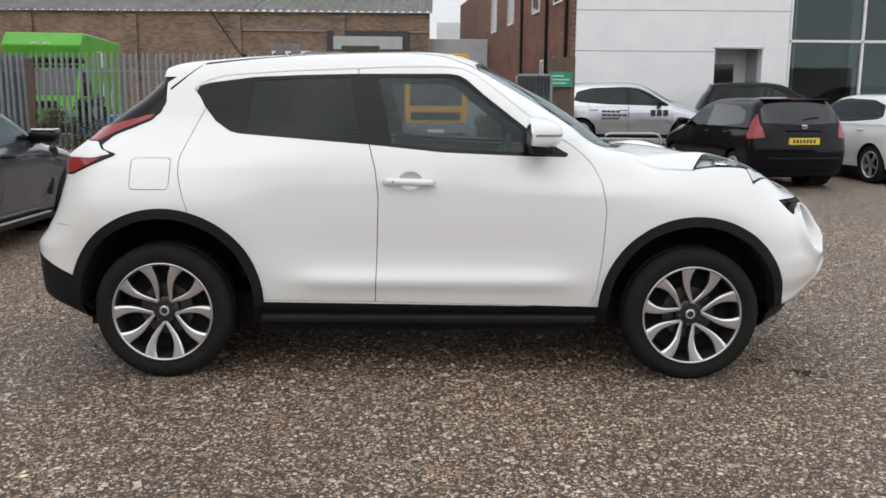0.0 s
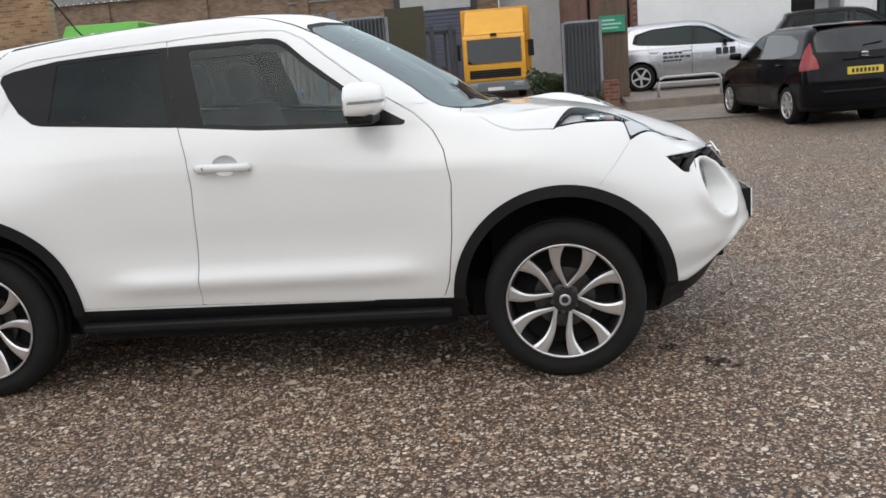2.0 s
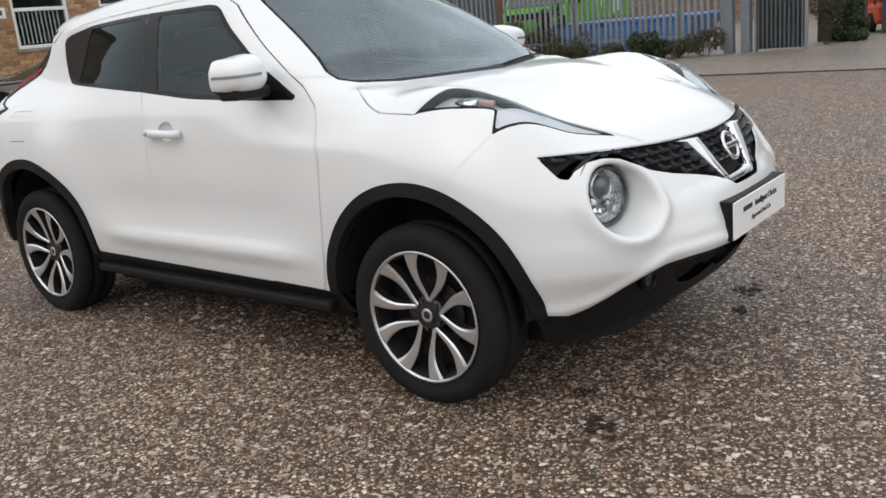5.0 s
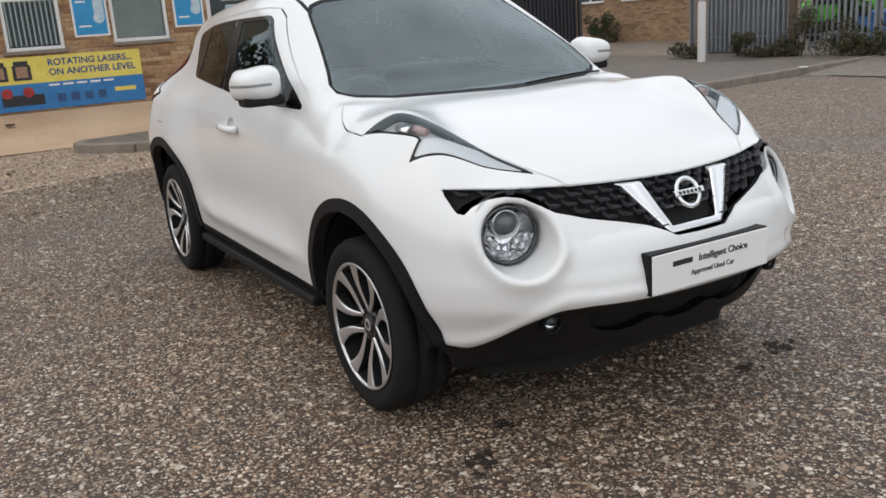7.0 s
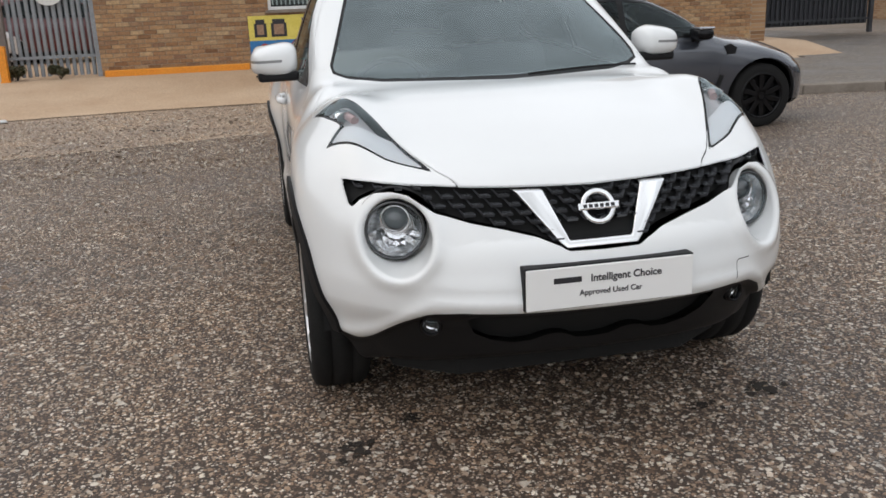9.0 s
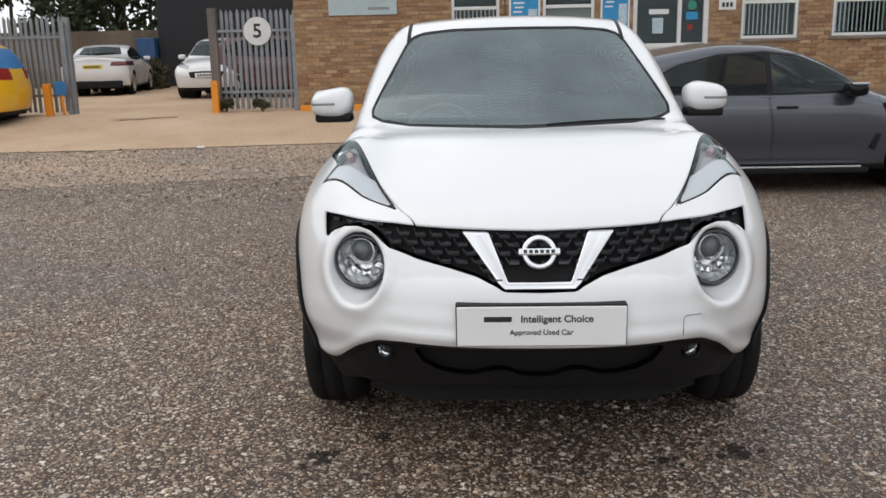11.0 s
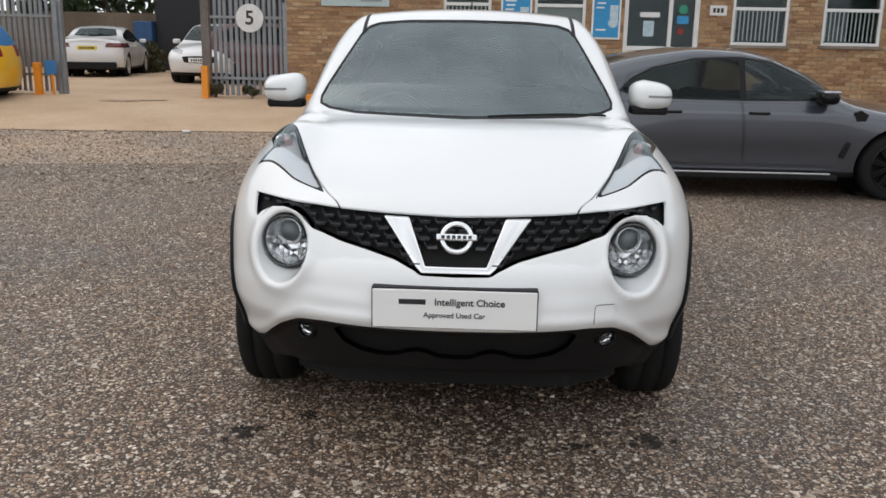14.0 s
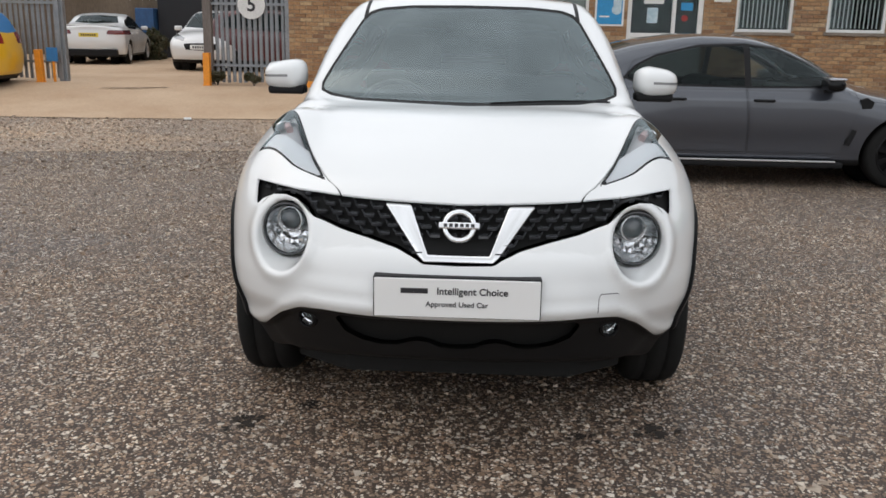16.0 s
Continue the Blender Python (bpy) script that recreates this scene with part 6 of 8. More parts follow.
def crossover_cabin(car):
    dash = b_prism([(0.95, 1.06), (0.70, 1.075), (0.42, 1.045), (0.36, 0.98), (0.40, 0.75), (0.95, 0.75)], -0.66, 0.66, "y", 0.03)
    part("dashboard", dash, M_SEAT, car, "dark dashboard", smooth=True)
    # added black block: keeps light out and darkens the gap under the nose
    part("nose_shade_block", b_prism([(1.42, -0.62), (1.42, 0.62), (1.66, 0.60), (1.80, 0.40), (1.80, -0.40), (1.66, -0.60)], 0.185, 0.30, "z", 0.01), M_VOID, car, "black block added under the nose to deepen the shade")
    part("floor_pan", b_box(-1.70, 1.50, -0.60, 0.60, 0.20, 0.36), M_VOID, car)
    # wider low pan, added to cut the light reaching the ground beneath
    part("floor_pan", b_box(-0.80, 0.80, -0.74, 0.74, 0.205, 0.34, 0.01), M_VOID, car)
    part("engine_block", b_box(0.96, 1.60, -0.55, 0.55, 0.30, 0.86), M_VOID, car)

    def seat(x, y, high):
        part("seat_base", b_box(x - 0.05, x + 0.46, y - 0.24, y + 0.24, 0.42, 0.66, 0.06, seg=3), M_SEAT, car)
        part("seat_back", b_box(-0.09, 0.09, -0.24, 0.24, 0.0, high, 0.06, seg=3), M_SEAT, car, smooth=True, m=pose(x - 0.06, y, 0.60, 0, -18, 0))
        part("headrest", b_box(-0.06, 0.06, -0.13, 0.13, 0.0, 0.19, 0.05, seg=3), M_SEAT, car, smooth=True, m=pose(x - 0.06 - math.sin(radians(18)) * (high + 0.03), y, 0.60 + math.cos(radians(18)) * (high + 0.03), 0, -12, 0))
    for y in (-0.36, 0.36):
        seat(-0.10, y, 0.58)
        seat(-0.92, y * 0.95, 0.52)
    wheel_ob = part("steering_wheel", b_spin([(0.180 + 0.014 * math.cos(t), 0.014 * math.sin(t)) for t in np.linspace(0, 2 * math.pi, 8, endpoint=False)], 36, "x", close=True), M_GREYPLASTIC, car, "grey steering wheel", smooth=True, m=pose(0.34, -0.36, 0.98, 0, 22, 0))
    part("steering_boss", b_box(-0.02, 0.06, -0.16, 0.16, -0.035, 0.035, 0.015), M_GREYPLASTIC, wheel_ob)
    part("cabin_mirror", b_box(-0.015, 0.025, -0.11, 0.11, -0.035, 0.035, 0.015), M_TRIM, car, m=pose(0.36, 0, 1.395))
    part("sensor_pod", b_box(0.30, 0.47, -0.12, 0.12, 1.375, 1.415, 0.01), M_TRIM, car)
    sx = lambda x, y: meet(crossover_field, "z", x, y, 0.6, 1.8)
    for y0, y1, x0, x1 in ((0.10, 0.62, 1.03, 0.890),):
        pts = []
        for t in np.linspace(0, 1, 8):
            x, y = x0 + (x1 - x0) * t - 0.02, y0 + (y1 - y0) * t
            pts.append((x + 0.012, y, sx(x, y) + 0.004))
        part("wiper", b_tube(pts, 0.005, 6), M_TRIM, car, "black windscreen wiper")


def crossover_sides(car):
    sy = lambda x, z: meet(crossover_field, "y", x, z, 0.2, 1.3)
    for sgn in (-1, 1):
        y = sy(-0.09, 0.945)
        pts = [(-0.205, y + 0.004, 0.950), (-0.19, y + 0.026, 0.950), (-0.12, y + 0.036, 0.949), (-0.03, y + 0.033, 0.946), (0.005, y + 0.024, 0.945), (0.016, y + 0.004, 0.944)]
        bm = b_tube([(a, sgn * b, c) for a, b, c in pts], 0.017, 12)
        handle = part("door_handle", bm, M_PAINT, car, "white pull handle", smooth=True)
        part("lock", b_cyl(0.006, 0.0, 0.003, "y", (0, 0), 12), M_INK, handle, m=pose(-0.165, sgn * (y + 0.046), 0.950))
        cup = bmesh.new()
        bmesh.ops.create_uvsphere(cup, u_segments=24, v_segments=12, radius=1)
        bmesh.ops.rotate(cup, matrix=Matrix.Rotation(radians(90), 3, "X"), verts=cup.verts)
        bmesh.ops.delete(cup, geom=[v for v in cup.verts if sgn * v.co.y > 0.05], context="VERTS")
        bmesh.ops.scale(cup, vec=(0.058, 0.030, 0.044), verts=cup.verts)
        part("handle_cup", cup, M_PAINT, handle, smooth=True, m=pose(-0.088, sgn * (y - 0.002), 0.953, sgn * 8, 0, 0))
        # the mirror: a rounded shell with a flat back, a dark foot and an arm
        def shell(x, yy, z):
            k = np.abs(yy)
            d = ((np.abs(x - 0.455) / 0.150) ** 2.4 + (k / 0.101) ** 3.4 + (np.abs(z - 0.002 - 0.05 * (x - 0.455) + sgn * 0.06 * yy) / (0.072 - 0.10 * sgn * yy)) ** 3.0) ** (1 / 2.8) - 1
            return smax(d * 0.09, 0.455 - x, 0.01)
        ms = Skin(shell, (0.43, 0, -0.10), (0.62, 0.125, 0.11), 0.006)
        at = pose(0.0, sgn * 0.886, 1.166, 0, 0, 0)
        foot = ms.take(lambda x, yy, z: -0.045 - 0.1 * (x - 0.5) - z)
        rear = ms.take(lambda x, yy, z: 0.4615 - x)
        strip = ms.take(lambda x, yy, z: np.minimum(np.minimum(0.0055 - np.abs(z - 0.004 - 0.02 * (0.11 - sgn * yy)), sgn * yy + 0.030), x - 0.475))
        mir = put("door_mirror", ms.mesh("door_mirror", ms.T), M_PAINT, car, "white door mirror with a dark foot", m=at)
        put("foot", ms.mesh("foot", foot, -0.002), M_TRIM, mir, "black lower shell")
        put("mirror_glass", ms.mesh("mirror_glass", rear), M_CHROME, mir)
        put("indicator", ms.mesh("indicator", strip, 0.0015), M_LENSGREY, mir, "slim grey indicator lens")
        part("arm", b_box(0.462, 0.565, -0.10, 0.075, -0.082, -0.040, 0.014), M_TRIM, mir, m=Matrix.Diagonal((1, sgn, 1, 1)))
        part("sill_ledge", b_box(-0.80, 0.80, 0.79, 0.858, 0.272, 0.312, 0.012), M_TRIM, car, "black ledge along the sill", m=Matrix.Diagonal((1, sgn, 1, 1)))
    part("aerial", b_tube([(-1.02, 0.0, 1.545), (-1.06, 0.0, 1.59), (-1.20, 0.0, 1.80)], 0.004, 6), M_TRIM, car, "black roof aerial")
    part("aerial_base", b_cyl(0.02, 0, 0.03, "z", (-1.02, 0), 16, 0.012), M_TRIM, car, m=pose(0, 0, 1.535))


crossover = build_crossover()

# ---- the other vehicles ----
def car_shape(s):
    """A field for a plain car from its outline in a few numbers."""
    w, belt, tumble = s["w"], s["belt"], s.get("tumble", 0.42)
    prof = curve([(0.05, 0.88 * w), (0.25, 0.945 * w), (0.45, 0.985 * w), (0.62, w), (0.80, 0.995 * w), (belt - 0.02, 0.955 * w)])
    top, nose, tail = curve(s["top"]), curve(s["nose"]), curve(s["tail"])
    fx, rx = s["wheels"]

    def f(x, y, z):
        a = np.abs(y)
        width = prof(z) - tumble * np.maximum(z - belt, 0)
        width = width + 0.018 * (np.exp(-((x - fx) / 0.36) ** 2) + np.exp(-((x - rx) / 0.36) ** 2)) * np.exp(-((z - 0.6) / 0.22) ** 2)
        width = width - 0.014 * np.exp(-((z - 0.42) / 0.10) ** 2) * step(fx - 0.35, fx - 0.7, x) * step(rx + 0.35, rx + 0.7, x)
        back = step(0.1, -0.6, x)
        u = x + 0.22 * a * a * (1 - back) - 0.16 * a * a * back
        t = top(u) - 0.035 * (a / 0.6) ** 2
        g = smax(a - width, (x - nose(z) + 0.42 * a ** 2.6) * 0.95, 0.14)
        g = smax(g, tail(z) + 0.26 * a ** 2.6 - x, 0.13)
        g = smax(g, (z - t) * 0.86, s.get("soft", 0.09))
        return smax(g, 0.21 - z, 0.04)
    return f


def plain_wheel(parent, x, side, r, out, spokes=5, name="wheel", face=None):
    w = 0.10
    hold = holder(name, pose(x, side * (out - w), r, 0, 0, 0 if side < 0 else 180))
    hold.parent = parent
    rim = r * 0.70
    part("tyre", b_spin([(rim, 0.9 * w), (r - 0.03, w), (r - 0.004, 0.75 * w), (r, 0), (r - 0.004, -0.75 * w), (r - 0.03, -w), (rim, -0.9 * w)], 40), M_RUBBER, hold, smooth=True)
    part("rim", b_spin([(rim, 0.8 * w), (rim + 0.004, -0.92 * w), (rim - 0.012, -0.94 * w), (rim - 0.02, -0.7 * w), (rim - 0.025, 0.7 * w)], 40), face or M_ALLOY, hold, smooth=True)
    part("barrel", b_cyl(rim - 0.01, -0.02, 0.0, "y", (0, 0), 32), M_VOID, hold)
    for i in range(spokes):
        part("spoke", b_prism([(0.03, -0.026), (rim - 0.008, -0.018), (rim - 0.008, 0.03), (0.03, 0.026)], -0.86 * w, -0.50 * w, "y", 0.004), face or M_ALLOY, hold, m=Matrix.Rotation(2 * math.pi * i / spokes + 0.3, 4, "Y"))
    part("hub", b_cyl(0.055, -0.84 * w, -0.4 * w, "y", (0, 0), 20), face or M_ALLOY, hold)
    return hold


def plain_car(name, m, s, paint, label, h=0.03):
    car = holder(name, m, label=label, category="car")
    f = car_shape(s)
    sk = Skin(f, (min(p[1] for p in s["tail"]) - 0.1, 0, 0.15), (max(p[1] for p in s["nose"]) + 0.1, s["w"] + 0.12, max(p[1] for p in s["top"]) + 0.1), h)
    r, (fx, rx) = s["r"], s["wheels"]

    def panel(n, region, material, lab="", gap=0.0, lift=0.0, fold=0.0):
        t = sk.take(region, gap)
        return put(n, sk.mesh(n, t, lift, fold), material, car, lab) if len(t) else None
    for x0 in (fx, rx):
        sk.take(lambda x, y, z: np.where(np.abs(y) > 0.42, r + 0.055 - np.hypot(x - x0, z - r), -1.0))
    glass = s.get("glass", M_TINT)
    gz, fr, re = inside(s["dlo"]), inside(s["screen"]), inside(s["rear"])
    split = s.get("pillar", 0.1)
    panel("windscreen", lambda x, y, z: np.minimum(fr(np.abs(y), z), x - 0.1), glass, lift=-0.003)
    panel("rear_screen", lambda x, y, z: np.minimum(re(np.abs(y), z), -0.5 - x), s.get("rear_glass", glass), lift=-0.003)
    for sg in (-1, 1):
        panel("front_window", lambda x, y, z: np.minimum(np.minimum(gz(x, z) - 0.02, x - split - 0.03), sg * y - 0.3), glass, lift=-0.004)
        panel("rear_window", lambda x, y, z: np.minimum(np.minimum(gz(x, z) - 0.02, split - 0.03 - x), sg * y - 0.3), s.get("rear_glass", glass), lift=-0.004)
        panel("window_frame", lambda x, y, z: np.minimum(gz(x, z), sg * y - 0.3), M_GLOSSBLACK, lift=-0.001)
    for poly, mat, where, nm in s.get("lamps", ()):
        q = inside(poly)
        for sg in (-1, 1):
            if where == "rear":
                panel(nm, lambda x, y, z: np.minimum(np.minimum(q(np.abs(y), z), s.get("lamp_x", -1.2) - x), sg * y), mat, lift=0.004)
            elif where == "front":
                panel(nm, lambda x, y, z: np.minimum(np.minimum(q(np.abs(y), z), x - 1.2), sg * y), mat, lift=0.004)
            else:
                panel(nm, lambda x, y, z: np.minimum(q(x, z), sg * y - 0.3), mat, lift=0.004)
    for poly, mat in s.get("dark", ()):
        q = inside(poly)
        panel("lower_bumper", lambda x, y, z: np.minimum(q(np.abs(y), z), x - 1.2 if poly[0][0] < 5 else x), mat)
    put("lining", sk.mesh("lining", sk.T, -0.04), M_SEAT, car)
    for nm, poly in s.get("doors", ()):
        q = inside(poly)
        for sg in (-1, 1):
            panel(nm, lambda x, y, z: np.minimum(q(x, z), sg * y - 0.3), paint, gap=0.006, fold=0.01)
    panel("sill", lambda x, y, z: s.get("sill", 0.28) - z, M_TRIM, "black lower edge")
    panel("body", lambda x, y, z: x + 9, paint, fold=0.01)
    for x0, nm in ((fx, "front_wheel"), (rx, "rear_wheel")):
        for sg in (-1, 1):
            plain_wheel(car, x0, sg, r, s["w"] - 0.01, s.get("spokes", 5), nm, s.get("rim"))
            part("wheel_liner", b_spin([(r + 0.05, 0.62), (r + 0.05, 0.40), (0.02, 0.38)], 28), M_VOID, car, m=pose(x0, 0 if sg > 0 else 0, r) @ Matrix.Diagonal((1, sg, 1, 1)))
    part("floor_pan", b_box(rx - 0.5, fx + 0.5, -0.55, 0.55, 0.18, 0.34), M_VOID, car)
    part("seats", b_box(-0.25, 0.05, -0.6, 0.6, 0.4, s["belt"] + 0.08, 0.08), M_SEAT, car)
    part("dashboard", b_box(0.62, 0.95, -0.62, 0.62, 0.5, s["belt"] + 0.0, 0.06), M_SEAT, car)
    mx = s.get("mirror", 0.62)
    for sg in (-1, 1):
        mir = part("door_mirror", b_box(-0.06, 0.06, -0.10, 0.10, -0.06, 0.06, 0.045, seg=3), s.get("mirror_paint", paint), car, smooth=True, m=pose(mx, sg * (s["w"] + 0.06), s["belt"] + 0.06) @ Matrix.Diagonal((1.5 * s.get("mirror_size", 1.0) - 0.5, s.get("mirror_size", 1.0), 1, 1)))
        part("arm", b_box(-0.03, 0.03, -0.10, 0.02, -0.075, -0.045), M_TRIM, mir, m=pose(0, -sg * 0.06 if sg > 0 else 0.14, 0))
        for hx in s.get("handles", ()):
            y = meet(f, "y", hx, s["belt"] - 0.10, 0.2, 1.3)
            part("door_handle", b_tube([(hx - 0.09, sg * (y + 0.002), s["belt"] - 0.10), (hx - 0.07, sg * (y + 0.03), s["belt"] - 0.10), (hx + 0.07, sg * (y + 0.03), s["belt"] - 0.10), (hx + 0.09, sg * (y + 0.002), s["belt"] - 0.10)], 0.014, 8), s.get("handle_paint", paint), car, smooth=True)
    for end, z, mat in s.get("plates", ()):
        x = meet(f, "x", 0.0, z, 0.0, 3.0) if end > 0 else meet(lambda a, b, c: f(-a, b, c), "x", 0.0, z, 0.0, 3.0)
        pl = part("number_plate", b_box(x - 0.01, x + 0.012, -0.26, 0.26, z - 0.055, z + 0.055, 0.003), mat, car, m=Matrix() if end > 0 else Matrix.Rotation(math.pi, 4, "Z"))
        for k in range(7):
            part("mark", b_box(x + 0.0122, x + 0.0135, -0.20 + k * 0.058, -0.163 + k * 0.058, z - 0.03, z + 0.03), M_INK, pl)
    return car


HATCH = dict(w=0.86, belt=0.97, r=0.31, wheels=(1.27, -1.26), soft=0.10,
             top=[(-2.15, 0.95), (-2.0, 1.15), (-1.82, 1.38), (-1.65, 1.45), (-1.1, 1.50), (-0.3, 1.51), (0.15, 1.47), (0.45, 1.35), (0.80, 1.15), (1.10, 1.01), (1.5, 0.93), (1.85, 0.80), (2.08, 0.6)],
             nose=[(0.15, 1.85), (0.4, 2.0), (0.6, 2.02), (0.8, 1.96), (1.0, 1.9)], tail=[(0.15, -1.8), (0.35, -1.93), (0.6, -1.97), (0.9, -1.93), (1.2, -1.80), (1.45, -1.62)],
             dlo=[(-1.45, 1.10), (-1.38, 1.30), (-1.0, 1.40), (-0.2, 1.43), (0.15, 1.39), (0.40, 1.28), (0.86, 1.00), (0.80, 0.97), (-0.6, 1.00), (-1.3, 1.05)],
             screen=[(-0.01, 1.45), (0.55, 1.42), (0.62, 1.30), (0.70, 1.06), (-0.01, 1.03)], rear=[(-0.01, 1.40), (0.52, 1.38), (0.62, 1.05), (-0.01, 1.02)], pillar=-0.05, handles=(-0.22, -0.95),
             doors=(("front_door", [(-0.10, 1.43), (0.15, 1.42), (0.45, 1.28), (0.92, 0.98), (0.95, 0.7), (0.90, 0.32), (-0.10, 0.32)]), ("rear_door", [(-0.11, 1.43), (-0.11, 0.32), (-0.85, 0.32), (-1.05, 0.75), (-1.1, 1.05), (-1.0, 1.40)])))

GREY_HATCH = dict(HATCH, glass=M_TINTPALE, rear_glass=M_TINT, mirror_size=1.3, w=0.93, belt=0.915, r=0.325, wheels=(1.54, -1.18), soft=0.10, tumble=0.50, sill=0.27, spokes=10, rim=M_GLOSSBLACK, mirror=0.80, pillar=0.06,
             top=[(-2.35, 0.93), (-2.1, 1.04), (-1.85, 1.12), (-1.4, 1.245), (-0.9, 1.36), (-0.3, 1.425), (0.1, 1.415), (0.45, 1.345), (0.80, 1.20), (1.12, 1.02), (1.30, 0.955), (1.7, 0.88), (2.05, 0.76), (2.3, 0.58)],
             nose=[(0.15, 2.10), (0.3, 2.27), (0.5, 2.28), (0.7, 2.22), (0.9, 2.1)], tail=[(0.15, -2.0), (0.4, -2.18), (0.7, -2.22), (0.95, -2.15), (1.15, -1.95)],
             dlo=[(-1.12, 1.00), (-1.0, 1.12), (-0.80, 1.22), (-0.4, 1.315), (0.05, 1.335), (0.35, 1.30), (0.65, 1.17), (0.98, 0.985), (1.0, 0.955), (0.92, 0.94), (0.10, 0.925), (-0.60, 0.930), (-1.0, 0.955)],
             screen=[(-0.01, 1.37), (0.52, 1.34), (0.60, 1.24), (0.72, 1.0), (-0.01, 0.99)], rear=[(-0.01, 1.34), (0.50, 1.31), (0.62, 1.12), (-0.01, 1.10)], handles=(0.21, -0.62), handle_paint=M_TRIM, mirror_paint=M_GLOSSBLACK,
             doors=(("front_door", [(0.08, 1.345), (0.40, 1.30), (0.70, 1.16), (1.06, 0.96), (1.10, 0.80), (1.02, 0.50), (0.98, 0.32), (0.10, 0.32), (0.09, 0.6), (0.05, 0.92)]),
                    ("rear_door", [(0.07, 1.345), (0.04, 0.92), (0.08, 0.6), (0.09, 0.32), (-0.62, 0.32), (-0.80, 0.50), (-1.05, 0.75), (-1.12, 0.96), (-1.02, 1.16), (-0.5, 1.32)])))
grey_hatch = plain_car("hatchback_car", pose(-4.60, 2.52, 0, 0, 0, 90), GREY_HATCH, M_GREY_PAINT, "dark grey five-door hatchback parked beside the kerb", 0.022)
fx = car_shape(GREY_HATCH)
for sg in (-1, 1):
    y = meet(fx, "y", 1.22, 0.62, 0.2, 1.3)
    part("wing_vent", b_prism([(1.10, 0.84), (1.16, 0.86), (1.23, 0.82), (1.20, 0.74), (1.10, 0.55), (1.04, 0.40), (1.00, 0.42), (1.07, 0.62), (1.12, 0.74)], y - 0.06, y - 0.008, "y", 0.002), M_TRIM, grey_hatch, "black wing vent", m=Matrix.Diagonal((1, sg, 1, 1)))
    part("side_skirt", b_box(-1.0, 1.0, 0.86, 0.955, 0.19, 0.245, 0.015), M_TRIM, grey_hatch, "black side skirt", m=Matrix.Diagonal((1, sg, 1, 1)))
    part("skirt_strip", b_box(-0.95, 0.92, 0.93, 0.962, 0.246, 0.262, 0.004), M_ALLOY, grey_hatch, "bright strip along the skirt", m=Matrix.Diagonal((1, sg, 1, 1)))
    part("mirror_cap", b_box(0.72, 0.88, 0.90, 1.11, 1.018, 1.042, 0.010), M_SILVER_PAINT, grey_hatch, "pale mirror top", m=Matrix.Diagonal((1, sg, 1, 1)))
    part("tail_lamp", b_box(-2.12, -1.95, 0.60, 0.78, 0.86, 0.96, 0.03), M_REDLENS, grey_hatch, m=Matrix.Diagonal((1, sg, 1, 1)))
part("spoiler", b_box(-2.18, -1.95, -0.62, 0.62, 1.12, 1.145, 0.01), M_GREY_PAINT, grey_hatch)

BLACK_HATCH = dict(HATCH, lamp_x=-1.68, w=0.847, belt=1.02, r=0.30, wheels=(1.33, -1.22), tumble=0.36, spokes=8, mirror=0.78,
            top=[(-2.12, 1.0), (-2.0, 1.18), (-1.84, 1.44), (-1.66, 1.50), (-1.0, 1.53), (-0.2, 1.525), (0.3, 1.46), (0.75, 1.26), (1.12, 1.06), (1.5, 0.96), (1.85, 0.82), (2.08, 0.6)],
            tail=[(0.15, -1.82), (0.35, -1.96), (0.6, -1.99), (0.85, -1.96), (1.05, -1.90), (1.25, -1.80), (1.5, -1.66)],
            rear=[(-0.01, 1.44), (0.55, 1.42), (0.63, 1.32), (0.64, 1.10), (-0.01, 1.07)], rear_glass=M_PANEDARK,
            lamps=(([(0.63, 0.86), (0.92, 0.82), (0.92, 1.04), (0.80, 1.10), (0.72, 1.34), (0.67, 1.35), (0.69, 1.08), (0.65, 1.0)], M_REDLENS, "rear", "tail_lamp"),), plates=((-1, 0.80, M_PLATE_YELLOW),))
black_hatch = plain_car("hatchback_car", pose(5.50, 10.45, 0.0, 0, 0, 97) @ Matrix.Diagonal((0.97, 0.96, 0.925, 1)), BLACK_HATCH, M_BLACK_PAINT, "black compact hatchback with red tail lamps, parked nose away", 0.024)
jf = car_shape(BLACK_HATCH)
back = lambda y, z: meet(lambda a, b, c: jf(-a, b, c), "x", y, z, 0.0, 3.0)
x = -back(0.0, 0.98)
part("tailgate_bar", b_box(x - 0.015, x + 0.02, -0.30, 0.30, 0.955, 0.985, 0.006), M_GLOSSBLACK, black_hatch)
part("badge", b_box(x - 0.022, x - 0.006, -0.05, 0.05, 1.0, 1.07, 0.012), M_CHROME, black_hatch, "small chrome badge")
x = -back(0.0, 0.50)
part("bumper_lip", b_box(x - 0.02, x + 0.10, -0.62, 0.62, 0.50, 0.53, 0.01), M_TRIM, black_hatch, "black bumper edge")
x = -back(0.0, 1.16)
part("rear_wiper", b_tube([(x - 0.012, 0.0, 1.10), (x - 0.004, -0.02, 1.16), (x + 0.012, -0.30, 1.20)], 0.010, 6), M_TRIM, black_hatch)
x = -back(0.0, 1.49)
part("roof_spoiler", b_box(x - 0.05, x + 0.16, -0.56, 0.56, 1.475, 1.50, 0.01), M_BLACK_PAINT, black_hatch, "black roof spoiler")
part("brake_light", b_box(x - 0.054, x - 0.045, -0.12, 0.12, 1.48, 1.494), M_REDLENS, black_hatch)
